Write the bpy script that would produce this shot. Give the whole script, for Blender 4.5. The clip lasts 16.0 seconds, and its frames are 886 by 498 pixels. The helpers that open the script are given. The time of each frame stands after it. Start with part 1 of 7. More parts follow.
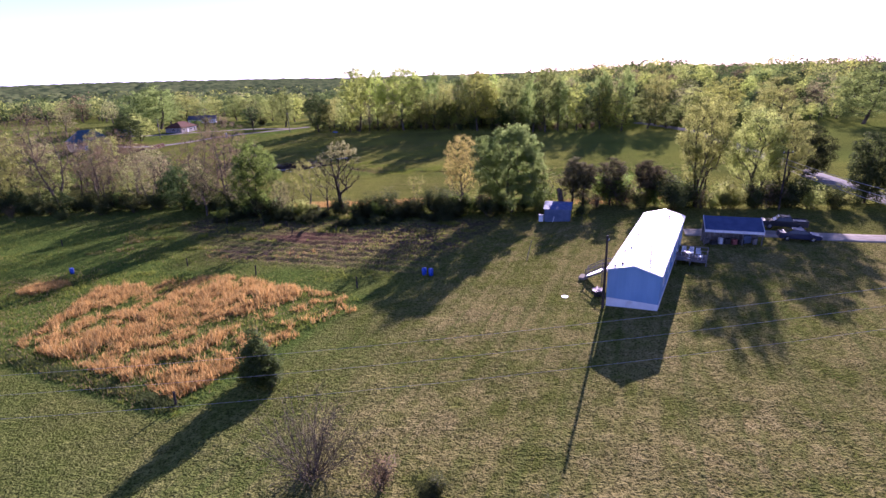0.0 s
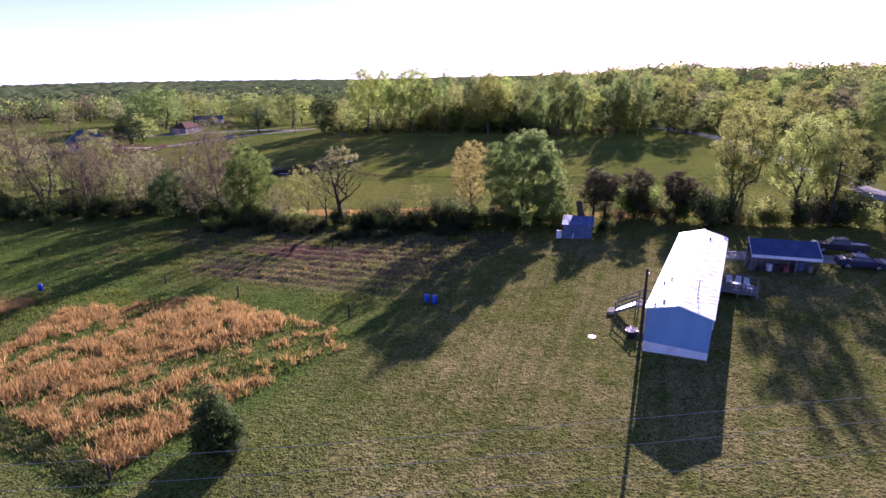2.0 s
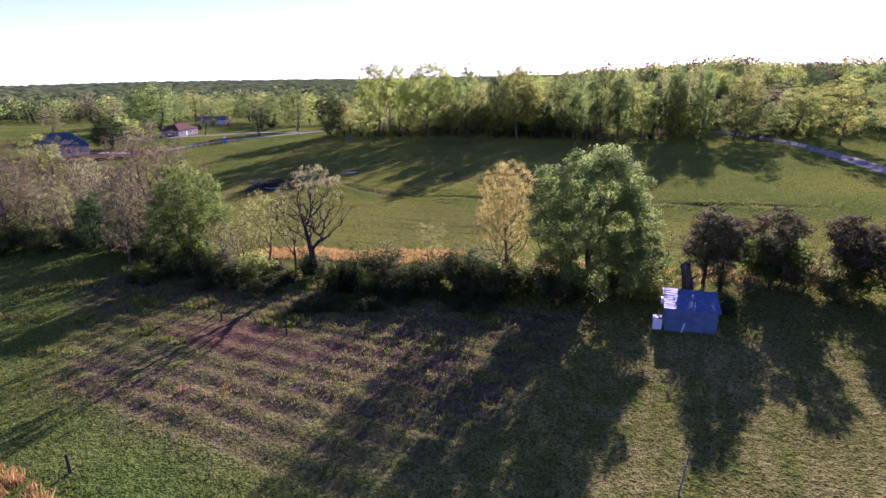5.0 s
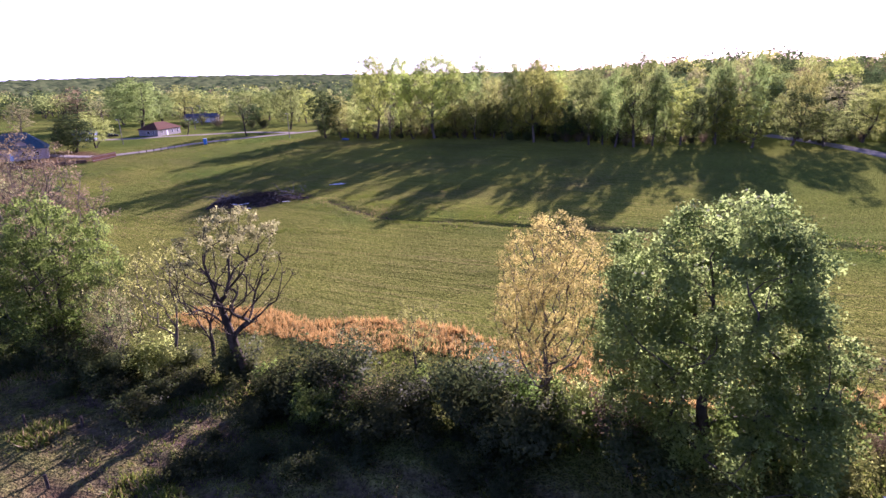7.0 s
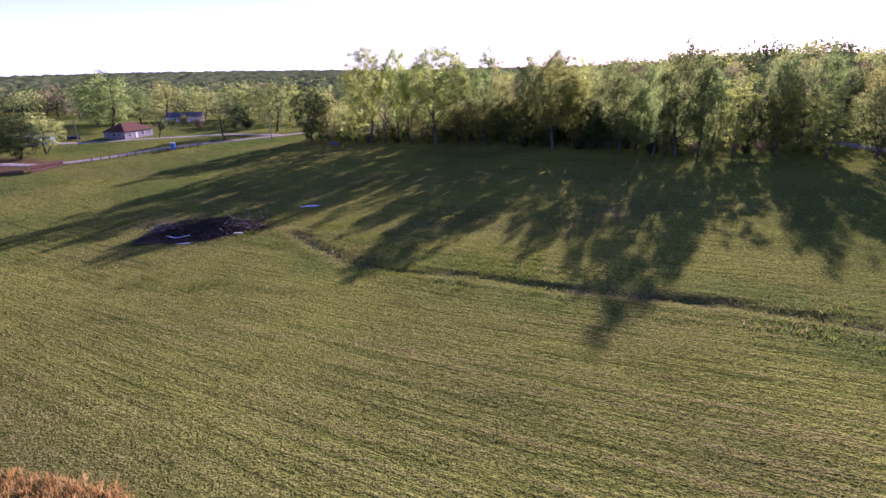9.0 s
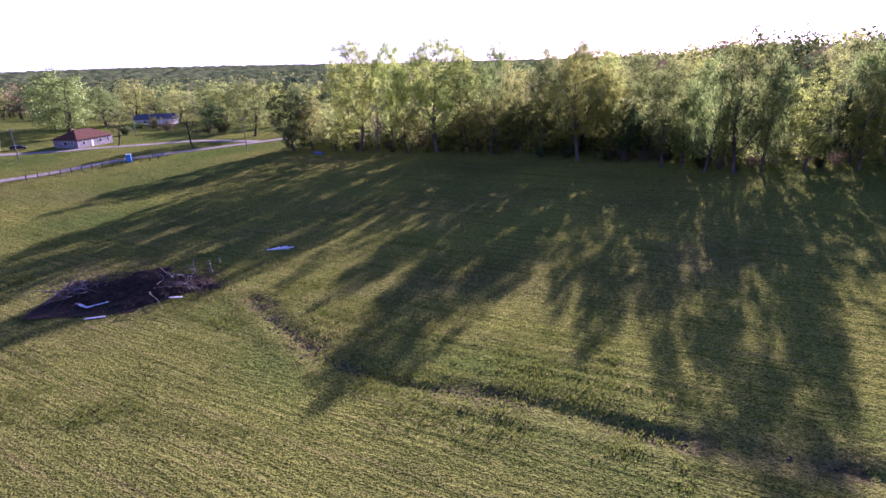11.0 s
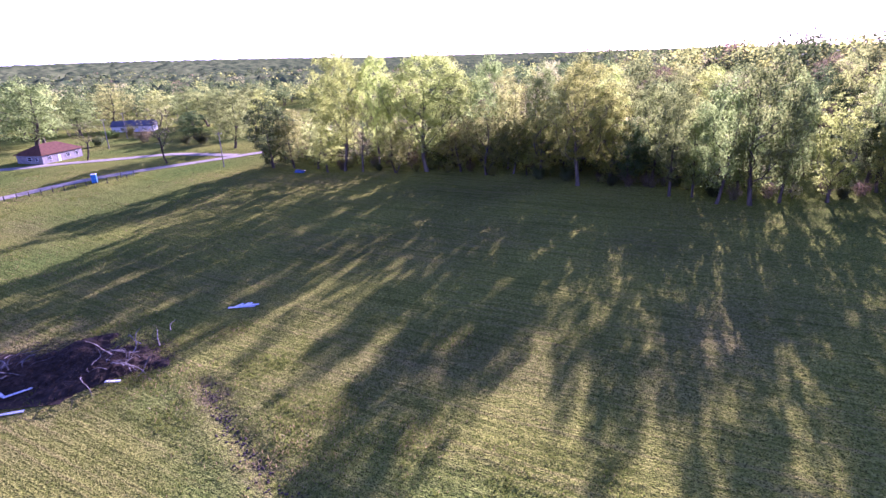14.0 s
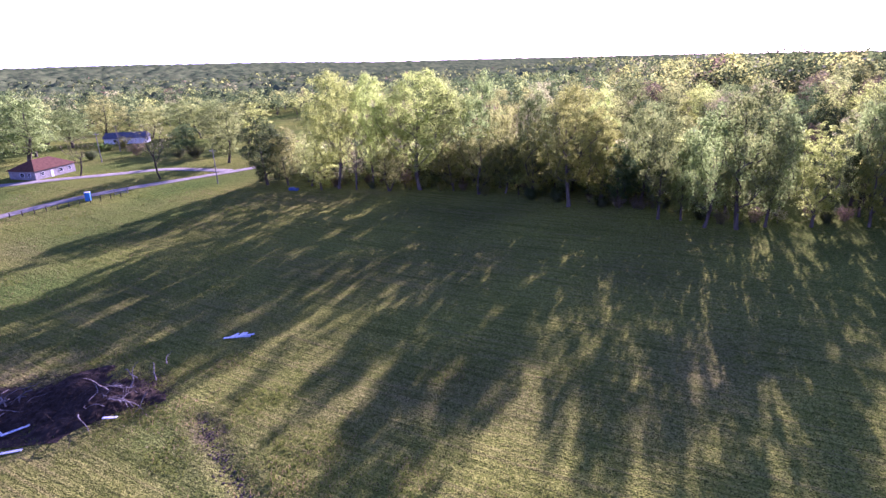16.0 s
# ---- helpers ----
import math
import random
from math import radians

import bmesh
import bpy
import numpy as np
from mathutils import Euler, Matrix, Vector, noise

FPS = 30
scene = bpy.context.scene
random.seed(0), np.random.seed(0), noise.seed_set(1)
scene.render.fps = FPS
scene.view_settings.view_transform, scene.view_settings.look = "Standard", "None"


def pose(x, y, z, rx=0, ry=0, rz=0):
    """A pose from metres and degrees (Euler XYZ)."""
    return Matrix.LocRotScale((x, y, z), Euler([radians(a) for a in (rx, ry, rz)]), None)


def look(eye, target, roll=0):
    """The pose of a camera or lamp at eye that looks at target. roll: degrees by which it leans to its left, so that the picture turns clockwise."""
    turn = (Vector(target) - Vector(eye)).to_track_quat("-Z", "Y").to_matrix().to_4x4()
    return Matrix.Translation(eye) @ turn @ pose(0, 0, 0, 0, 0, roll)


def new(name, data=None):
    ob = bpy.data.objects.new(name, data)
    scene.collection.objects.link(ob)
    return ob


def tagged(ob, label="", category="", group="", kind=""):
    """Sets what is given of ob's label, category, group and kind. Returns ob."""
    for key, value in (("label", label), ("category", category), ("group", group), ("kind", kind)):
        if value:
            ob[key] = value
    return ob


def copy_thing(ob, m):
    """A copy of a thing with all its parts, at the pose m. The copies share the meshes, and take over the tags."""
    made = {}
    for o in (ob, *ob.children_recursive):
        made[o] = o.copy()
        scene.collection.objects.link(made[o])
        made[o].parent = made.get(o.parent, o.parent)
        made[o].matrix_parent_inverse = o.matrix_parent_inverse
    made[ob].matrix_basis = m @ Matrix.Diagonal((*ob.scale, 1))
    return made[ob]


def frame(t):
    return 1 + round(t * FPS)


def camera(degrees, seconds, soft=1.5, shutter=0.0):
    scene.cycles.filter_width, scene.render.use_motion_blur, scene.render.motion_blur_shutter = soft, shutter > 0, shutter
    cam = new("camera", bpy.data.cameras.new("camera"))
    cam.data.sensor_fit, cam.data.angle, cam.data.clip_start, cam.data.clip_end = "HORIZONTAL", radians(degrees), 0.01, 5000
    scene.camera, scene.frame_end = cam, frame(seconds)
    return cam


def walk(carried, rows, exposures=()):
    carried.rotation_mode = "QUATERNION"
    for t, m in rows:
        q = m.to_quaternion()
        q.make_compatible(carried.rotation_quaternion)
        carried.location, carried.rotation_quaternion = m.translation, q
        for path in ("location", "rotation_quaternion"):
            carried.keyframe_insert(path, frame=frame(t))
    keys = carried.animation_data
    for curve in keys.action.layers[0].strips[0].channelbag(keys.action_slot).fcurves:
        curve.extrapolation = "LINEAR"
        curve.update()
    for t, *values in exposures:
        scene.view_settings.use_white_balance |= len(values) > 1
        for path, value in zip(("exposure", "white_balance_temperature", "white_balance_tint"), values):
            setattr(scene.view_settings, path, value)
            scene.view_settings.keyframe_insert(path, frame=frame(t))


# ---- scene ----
# The camera: a drone gliding over a farmyard, a hedgerow and a hay field.
cam = camera(79.6, 16.0)
ROWS = [  # seconds, x, y, z, yaw, pitch, roll
    (0, 23.05, -31.43, 21.89, 5.18, -17.97, -1.62),
    (0.5, 23.12, -30.40, 21.73, 4.90, -17.88, -1.49),
    (1, 23.01, -28.63, 21.71, 5.18, -17.71, -1.34),
    (1.5, 22.85, -26.01, 21.66, 5.64, -17.70, -1.23),
    (2, 22.62, -22.48, 21.56, 6.19, -17.74, -1.17),
    (2.5, 22.17, -18.01, 21.29, 6.67, -17.72, -1.21),
    (3, 21.68, -12.90, 21.05, 7.17, -17.74, -1.19),
    (3.5, 21.17, -7.41, 20.86, 7.58, -17.76, -1.17),
    (4, 20.55, -1.64, 20.66, 7.89, -17.71, -1.21),
    (6.5, 17.08, 30.15, 19.60, 9.16, -17.99, -1.17),
    (7, 16.36, 37.09, 19.63, 9.39, -18.13, -1.10),
    (7.5, 15.71, 44.10, 19.70, 9.65, -18.22, -1.08),
    (8, 15.00, 51.28, 19.70, 9.89, -18.39, -1.12),
    (8.5, 14.32, 58.45, 19.51, 10.10, -18.49, -1.10),
    (9, 13.61, 65.55, 19.40, 10.27, -18.55, -1.09),
    (11.5, 5.78, 95.90, 20.78, 9.53, -19.50, -1.58),
    (12, 5.68, 99.44, 21.23, 9.49, -19.79, -1.63),
    (12.5, 5.68, 101.92, 21.58, 9.62, -20.05, -1.65),
    (13, 5.78, 103.09, 22.12, 9.58, -20.37, -1.63),
    (13.5, 5.91, 103.36, 23.42, 9.28, -20.36, -1.57),
    (14, 5.97, 103.49, 25.22, 9.08, -19.93, -1.46),
    (14.5, 5.95, 103.56, 26.98, 8.79, -19.67, -1.36),
    (15, 6.01, 103.60, 28.13, 8.62, -19.51, -1.26),
    (15.5, 6.06, 103.59, 28.76, 8.45, -19.50, -1.20),
    (16, 6.08, 103.52, 29.18, 8.28, -19.54, -1.19),
]


def drone(x, y, z, yaw, pitch, roll):
    a, b = radians(yaw), radians(pitch)
    return look((x, y, z), (x - 10 * math.sin(a) * math.cos(b), y + 10 * math.cos(a) * math.cos(b), z + 10 * math.sin(b)), roll)


# the clip's camera opens up a little as it nears the shaded slope; stops, kelvin and tint
EXPOSURES = [(0, 1.52, 4950, 65), (4, 1.23, 4850, 64), (6.5, 1.83, 4950, 68), (9.2, 1.39, 4910, 73), (11.3, 1.75, 4810, 78), (12, 2.18, 4770, 85), (13, 2.45, 4750, 88), (14, 2.33, 4730, 87), (16, 2.12, 4730, 84)]
walk(cam, [(t, drone(*row)) for t, *row in ROWS], EXPOSURES)

# ---- light ----
SUN_AZ, SUN_EL = radians(16.3), radians(16.7)
world = bpy.data.worlds.new("sky")
scene.world = world
world.use_nodes = True
wn = world.node_tree.nodes
sky = wn.new("ShaderNodeTexSky")
sky.sky_type = "NISHITA"
sky.sun_disc = False
sky.sun_elevation, sky.sun_rotation = SUN_EL, SUN_AZ
sky.dust_density, sky.air_density, sky.ozone_density = 0.3, 0.9, 1.6
wn["Background"].inputs["Strength"].default_value = 0.05
# pale haze, thickest at the horizon
way, level, lift, thin, haze = wn.new("ShaderNodeTexCoord"), wn.new("ShaderNodeSeparateXYZ"), wn.new("ShaderNodeMapRange"), wn.new("ShaderNodeMath"), wn.new("ShaderNodeMixRGB")
wl = world.node_tree.links
wl.new(way.outputs["Generated"], level.inputs[0])
wl.new(level.outputs["Z"], lift.inputs["Value"])
lift.inputs["From Min"].default_value, lift.inputs["From Max"].default_value = 0.0, 1.0
lift.inputs["To Min"].default_value, lift.inputs["To Max"].default_value = 1.0, 0.0
thin.operation = "POWER"
wl.new(lift.outputs[0], thin.inputs[0])
thin.inputs[1].default_value = 6.0
haze.blend_type = "ADD"
wl.new(thin.outputs[0], haze.inputs[0])
wl.new(sky.outputs["Color"], haze.inputs[1])
haze.inputs[2].default_value = (5.0, 5.1, 5.5, 1)
wl.new(haze.outputs[0], wn["Background"].inputs["Color"])
sun = new("sun", bpy.data.lights.new("sun", "SUN"))
sun.data.energy, sun.data.angle, sun.data.color = 5.0, radians(0.5), (1.0, 0.86, 0.56)
sun.matrix_world = look((0, 0, 0), (-math.sin(SUN_AZ) * math.cos(SUN_EL), -math.cos(SUN_AZ) * math.cos(SUN_EL), -math.sin(SUN_EL)))

# ---- shape of the land ----
LAND = [-5.307, 5.197, -2.527, 1.264, -2.837, 3.374, -1.304, 1.931, -0.154, 1.526, -1.018, 1.107, -1.456]


def smooth(a, b, v):
    t = np.clip((v - a) / (b - a), 0, 1)
    return t * t * (3 - 2 * t)


def hills(x, y):
    """Height of the land without its small relief."""
    x, y = np.asarray(x, float), np.asarray(y, float)
    u, v = 1.5 * np.tanh(x / 150), 0.1 + 1.9 * np.tanh((y - 110) / 190)
    base = (LAND[0] + LAND[1] * u + LAND[2] * v + LAND[3] * u * u + LAND[4] * u * v + LAND[5] * v * v + LAND[6] * u**3
            + LAND[7] * u * u * v + LAND[8] * u * v * v + LAND[9] * v**3 + LAND[10] * v**4 + LAND[11] * u * v**3 + LAND[12] * u * u * v * v)
    return base


TURN = radians(-23.3)  # the home, the garden rows and the fences all run along this bearing
HX, HY = 34.71, 18.73


def home(x, y):
    """World place of a point in the home's own axes: x across its near gable, y along it."""
    c, s = math.cos(TURN), math.sin(TURN)
    return HX + c * x - s * y, HY + s * x + c * y


def local(x, y):
    c, s = math.cos(TURN), math.sin(TURN)
    return c * (x - HX) + s * (y - HY), -s * (x - HX) + c * (y - HY)


def inside(x, y, corners, soft):
    """1 within a convex outline given anticlockwise, falling to 0 over soft metres outside it."""
    d = np.full(np.shape(x), 1e9)
    for (ax, ay), (bx, by) in zip(corners, corners[1:] + corners[:1]):
        n = math.hypot(bx - ax, by - ay)
        d = np.minimum(d, ((bx - ax) * (y - ay) - (by - ay) * (x - ax)) / n)
    return smooth(-soft, soft, d)


def along(x, y, line):
    """Distance to a polyline."""
    best = np.full(np.shape(x), 1e9)
    for (ax, ay), (bx, by) in zip(line, line[1:]):
        t = np.clip(((x - ax) * (bx - ax) + (y - ay) * (by - ay)) / ((bx - ax) ** 2 + (by - ay) ** 2), 0, 1)
        best = np.minimum(best, np.hypot(x - ax - t * (bx - ax), y - ay - t * (by - ay)))
    return best


def ripple(x, y, scale, seed):
    """Cheap smooth noise between -1 and 1, from turned sine waves."""
    rng = np.random.RandomState(seed)
    out = 0
    for k in range(7):
        a, f, p = rng.uniform(0, 6.3), rng.uniform(0.6, 1.7), rng.uniform(0, 6.3)
        out = out + np.sin((x * math.cos(a) + y * math.sin(a)) * f / scale + p + 1.3 * np.sin((y * math.cos(a) - x * math.sin(a)) * f * 0.7 / scale))
    return out / 4.2


DITCH = [(-27, 147), (-20.5, 140.5), (-12, 133.5), (-3, 129.7), (6, 128.5), (17, 124), (34, 120), (45, 114), (70, 106)]
GARDEN = [home(-62, 3), home(-24, 3), home(-24, 35), home(-92, 26), home(-92, 20)]
RED_BED = [home(-72, 14.5), home(-45, 13.5), home(-41, 20.5), home(-70, 20)]
SEDGE = [(-27.5, 15.8), (-2, 3.5), (9.5, 20.5), (5.5, 25.5), (-14, 35.5), (-31, 33)]
PADDOCK = [home(-120, -29.5), home(-26.5, -29.5), home(-26, -6), home(-120, -4)]
DIRT_YARD = [(-150, 174), (-134.5, 174), (-122.5, 188), (-121.8, 197), (-137, 205), (-150, 203)]
YARD = [home(-26, -70), home(60, -70), home(60, 30), home(-18, 34)]


ROAD = [(72, -400), (80, -60), (86, 20), (89.4, 64.7), (91.5, 78), (93.4, 90.5), (96, 107), (99.5, 130), (102.5, 160), (103.2, 184), (100.6, 196), (97, 208), (90, 222)]
DRIVE = [(88, 37), (78, 36.5), (71, 36.3), (65, 40.5), (59.5, 43), (51, 44.5)]
LANE = [(-146, 196), (-134, 194), (-124, 197.5), (-116.6, 210.4), (-113.5, 224), (-107.5, 236.8), (-98.2, 248.9), (-87.7, 262.9), (-80, 274)]
YARD_LANE = [(-165, 226), (-144.5, 237.5), (-135.4, 247.9), (-122.8, 257), (-112, 268), (-88, 266)]


def relief(x, y):
    """Small relief on the hills: rough ground, furrows, the ditch and the bank under the fence line."""
    lx, ly = local(x, y)
    z = 0.10 * ripple(x, y, 4.0, 1) + 0.07 * ripple(x, y, 1.3, 2)
    garden = inside(x, y, GARDEN, 1.5)
    rows = np.sin(ly * 2 * math.pi / 2.4 + 0.35 * ripple(x, y, 9, 3))
    z = z + garden * ((0.13 + 0.07 * ripple(x, y, 11, 13)) * rows + 0.12 * ripple(x, y, 0.9, 4)) - 0.05 * garden
    d = along(x, y, DITCH) + 0.4 * ripple(x, y, 2.0, 5)
    z = z - (0.30 + 0.22 * ripple(x, y, 3.5, 11)) * np.exp(-(d / 0.9) ** 2) + 0.09 * np.exp(-((d - 2.2) / 0.9) ** 2)
    field = smooth(78, 90, y + 0.42 * x) * smooth(-150, -60, x)
    z = z + field * 0.05 * np.sin((y * 0.95 + x * 0.33 + 2.4 * ripple(x, y, 26, 6)) * 2 * math.pi / 1.9) * (0.65 + 0.5 * ripple(x, y, 9, 12))
    paved = np.minimum(np.minimum(along(x, y, ROAD), along(x, y, DRIVE)), np.minimum(along(x, y, LANE), along(x, y, YARD_LANE)))
    return z * smooth(2.0, 4.5, paved)


def land(x, y):
    near = smooth(420, 300, np.hypot(np.asarray(x, float), np.asarray(y, float) - 100))
    return hills(x, y) + near * relief(x, y)


def height(x, y):
    return float(land(np.array([float(x)]), np.array([float(y)]))[0])


# ---- mesh helpers ----
def np_mesh(name, verts, faces, mats, indices=None, shade=False, normals=None):
    """A mesh from arrays: faces all with the same number of corners."""
    me = bpy.data.meshes.new(name)
    verts, faces = np.ascontiguousarray(verts, np.float32), np.ascontiguousarray(faces, np.int32)
    me.vertices.add(len(verts))
    me.vertices.foreach_set("co", verts.ravel())
    me.loops.add(faces.size)
    me.loops.foreach_set("vertex_index", faces.ravel())
    me.polygons.add(len(faces))
    me.polygons.foreach_set("loop_start", np.arange(0, faces.size, faces.shape[1], dtype=np.int32))
    for m in mats if isinstance(mats, (list, tuple)) else [mats]:
        me.materials.append(m)
    if indices is not None:
        me.polygons.foreach_set("material_index", np.ascontiguousarray(indices, np.int32))
    me.polygons.foreach_set("use_smooth", np.full(len(faces), shade))
    me.update(calc_edges=True)
    if normals is not None:
        me.polygons.foreach_set("use_smooth", np.full(len(faces), True))
        me.normals_split_custom_set_from_vertices(np.asarray(normals, np.float32).tolist())
    return me


def thing(name, label, category, m, group="", kind=""):
    """An empty at a thing's base, to hold its parts."""
    ob = new(name)
    ob.empty_display_size = 0.2
    ob.matrix_world = m
    return tagged(ob, label, category, group, kind)


def attach(ob, parent, label=""):
    ob.parent = parent
    if label:
        tagged(ob, label)
    return ob


def part(name, bm, mat, parent, label="", smooth_faces=False):
    """Links a bmesh as one mesh object under a thing or a part."""
    me = bpy.data.meshes.new(name)
    bmesh.ops.recalc_face_normals(bm, faces=bm.faces)
    bm.to_mesh(me)
    bm.free()
    for m in mat if isinstance(mat, (list, tuple)) else [mat]:
        me.materials.append(m)
    if smooth_faces:
        me.polygons.foreach_set("use_smooth", np.full(len(me.polygons), True))
    ob = new(name, me)
    if parent is not None:
        ob.parent = parent
    if label:
        tagged(ob, label)
    return ob


def box(bm, x0, x1, y0, y1, z0, z1, bevel=0.0, m=None):
    got = bmesh.ops.create_cube(bm, size=1)["verts"]
    for v in got:
        v.co = Vector((x0 + (v.co.x + 0.5) * (x1 - x0), y0 + (v.co.y + 0.5) * (y1 - y0), z0 + (v.co.z + 0.5) * (z1 - z0)))
    if bevel:
        edges = list({e for v in got for e in v.link_edges})
        got = list({v for f in bmesh.ops.bevel(bm, geom=edges, offset=bevel, segments=1, affect="EDGES")["faces"] for v in f.verts} | {v for v in got if v.is_valid})
    if m is not None:
        bmesh.ops.transform(bm, matrix=m, verts=got)
    return got


def rod(bm, a, b, r, r2=None, sides=8):
    """A round bar from a to b."""
    a, b = Vector(a), Vector(b)
    got = bmesh.ops.create_cone(bm, cap_ends=True, segments=sides, radius1=r, radius2=r if r2 is None else r2, depth=(b - a).length)["verts"]
    bmesh.ops.transform(bm, matrix=Matrix.Translation((a + b) / 2) @ (b - a).to_track_quat("Z", "Y").to_matrix().to_4x4(), verts=got)
    return got


def beam(bm, a, b, w, h):
    """A square bar from a to b."""
    a, b = Vector(a), Vector(b)
    d = (b - a).length
    return box(bm, -w / 2, w / 2, -h / 2, h / 2, -d / 2, d / 2, 0, Matrix.Translation((a + b) / 2) @ (b - a).to_track_quat("Z", "Y").to_matrix().to_4x4())


# ---- materials ----
def shader(name):
    m = bpy.data.materials.new(name)
    m.use_nodes = True
    return m, m.node_tree.nodes, m.node_tree.links


def tex(n, l, kind, scale, detail=4.0, space="Object", stretch=None, **sockets):
    c = n.new("ShaderNodeTexCoord")
    t = n.new(kind)
    if stretch:
        mp = n.new("ShaderNodeMapping")
        mp.inputs["Scale"].default_value = stretch
        l.new(c.outputs[space], mp.inputs["Vector"])
        l.new(mp.outputs["Vector"], t.inputs["Vector"])
    else:
        l.new(c.outputs[space], t.inputs["Vector"])
    t.inputs["Scale"].default_value = scale
    if "Detail" in t.inputs:
        t.inputs["Detail"].default_value = detail
    return t


def blend(n, l, fac, a, b, how="MIX"):
    """A colour mix; each input a socket, a colour or a number."""
    m = n.new("ShaderNodeMix")
    m.data_type, m.blend_type = "RGBA", how
    for socket, v in ((m.inputs[0], fac), (m.inputs[6], a), (m.inputs[7], b)):
        if isinstance(v, (int, float)):
            socket.default_value = v
        elif isinstance(v, tuple):
            socket.default_value = (*v, 1)
        else:
            l.new(v, socket)
    return m.outputs[2]


def curve(n, l, socket, lo, hi, a=0.0, b=1.0):
    r = n.new("ShaderNodeMapRange")
    r.interpolation_type = "SMOOTHSTEP"
    for k, v in (("From Min", lo), ("From Max", hi), ("To Min", a), ("To Max", b)):
        r.inputs[k].default_value = v
    l.new(socket, r.inputs["Value"])
    return r.outputs["Result"]


def bump(n, l, bsdf, socket, strength, distance):
    b = n.new("ShaderNodeBump")
    b.inputs["Strength"].default_value, b.inputs["Distance"].default_value = strength, distance
    l.new(socket, b.inputs["Height"])
    l.new(b.outputs["Normal"], bsdf.inputs["Normal"])
    return b


def surface(name, dark, light, rough=0.7, metal=0.0, scale=3.0, fine=40.0, relief_size=0.004, stretch=None, stain=None, stain_amount=0.5, ribs=None):
    """A worn surface: two colours mixed by broad and fine noise, with fine relief and stains of their own shape."""
    m, n, l = shader(name)
    b = n["Principled BSDF"]
    broad, grain = tex(n, l, "ShaderNodeTexNoise", scale, 5, stretch=stretch), tex(n, l, "ShaderNodeTexNoise", fine, 3, stretch=stretch)
    col = blend(n, l, curve(n, l, broad.outputs["Fac"], 0.3, 0.7), dark, light)
    col = blend(n, l, curve(n, l, grain.outputs["Fac"], 0.35, 0.7, 0.0, 0.35), col, dark)
    if stain:
        blot = tex(n, l, "ShaderNodeTexNoise", scale * 0.6, 8, stretch=stretch)
        col = blend(n, l, curve(n, l, blot.outputs["Fac"], 0.55, 0.72, 0, stain_amount), col, stain)
    l.new(col, b.inputs["Base Color"])
    b.inputs["Roughness"].default_value, b.inputs["Metallic"].default_value = rough, metal
    if rough > 0.8:
        b.inputs["Specular IOR Level"].default_value = 0.12
    if ribs:
        axis, every, deep = ribs
        wave = tex(n, l, "ShaderNodeTexWave", 1.0, 0)
        wave.bands_direction = axis
        wave.inputs["Scale"].default_value = 0.314 / every
        wave.inputs["Distortion"].default_value = 0.0
        bump(n, l, b, curve(n, l, wave.outputs["Fac"], 0.85, 1.0), 1.0, deep)
    else:
        bump(n, l, b, grain.outputs["Fac"], 0.5, relief_size)
    return m


def foliage(name, a, b, through_light=0.5, gloss=0.012, glow=2.3):
    """Leaves that let light through; each leaf and each plant differs a little."""
    m, n, l = shader(name)
    n.remove(n["Principled BSDF"])
    g, o = n.new("ShaderNodeNewGeometry"), n.new("ShaderNodeObjectInfo")
    col = blend(n, l, g.outputs["Random Per Island"], a, b)
    hue = n.new("ShaderNodeHueSaturation")
    l.new(col, hue.inputs["Color"])
    l.new(curve(n, l, o.outputs["Random"], 0, 1, 0.80, 1.2), hue.inputs["Value"])
    l.new(curve(n, l, o.outputs["Random"], 0, 1, 0.485, 0.51), hue.inputs["Hue"])
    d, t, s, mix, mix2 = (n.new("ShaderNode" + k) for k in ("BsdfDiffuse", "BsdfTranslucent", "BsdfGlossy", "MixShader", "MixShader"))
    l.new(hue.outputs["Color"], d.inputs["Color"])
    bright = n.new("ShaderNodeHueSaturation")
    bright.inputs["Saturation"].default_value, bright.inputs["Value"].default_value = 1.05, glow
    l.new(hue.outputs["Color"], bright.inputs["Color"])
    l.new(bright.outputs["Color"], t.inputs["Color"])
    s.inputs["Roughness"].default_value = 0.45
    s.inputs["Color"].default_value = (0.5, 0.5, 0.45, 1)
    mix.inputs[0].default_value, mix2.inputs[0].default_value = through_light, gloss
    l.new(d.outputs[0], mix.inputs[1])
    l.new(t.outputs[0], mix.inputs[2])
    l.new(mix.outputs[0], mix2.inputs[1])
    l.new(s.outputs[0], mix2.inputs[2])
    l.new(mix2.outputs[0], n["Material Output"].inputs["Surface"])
    return m


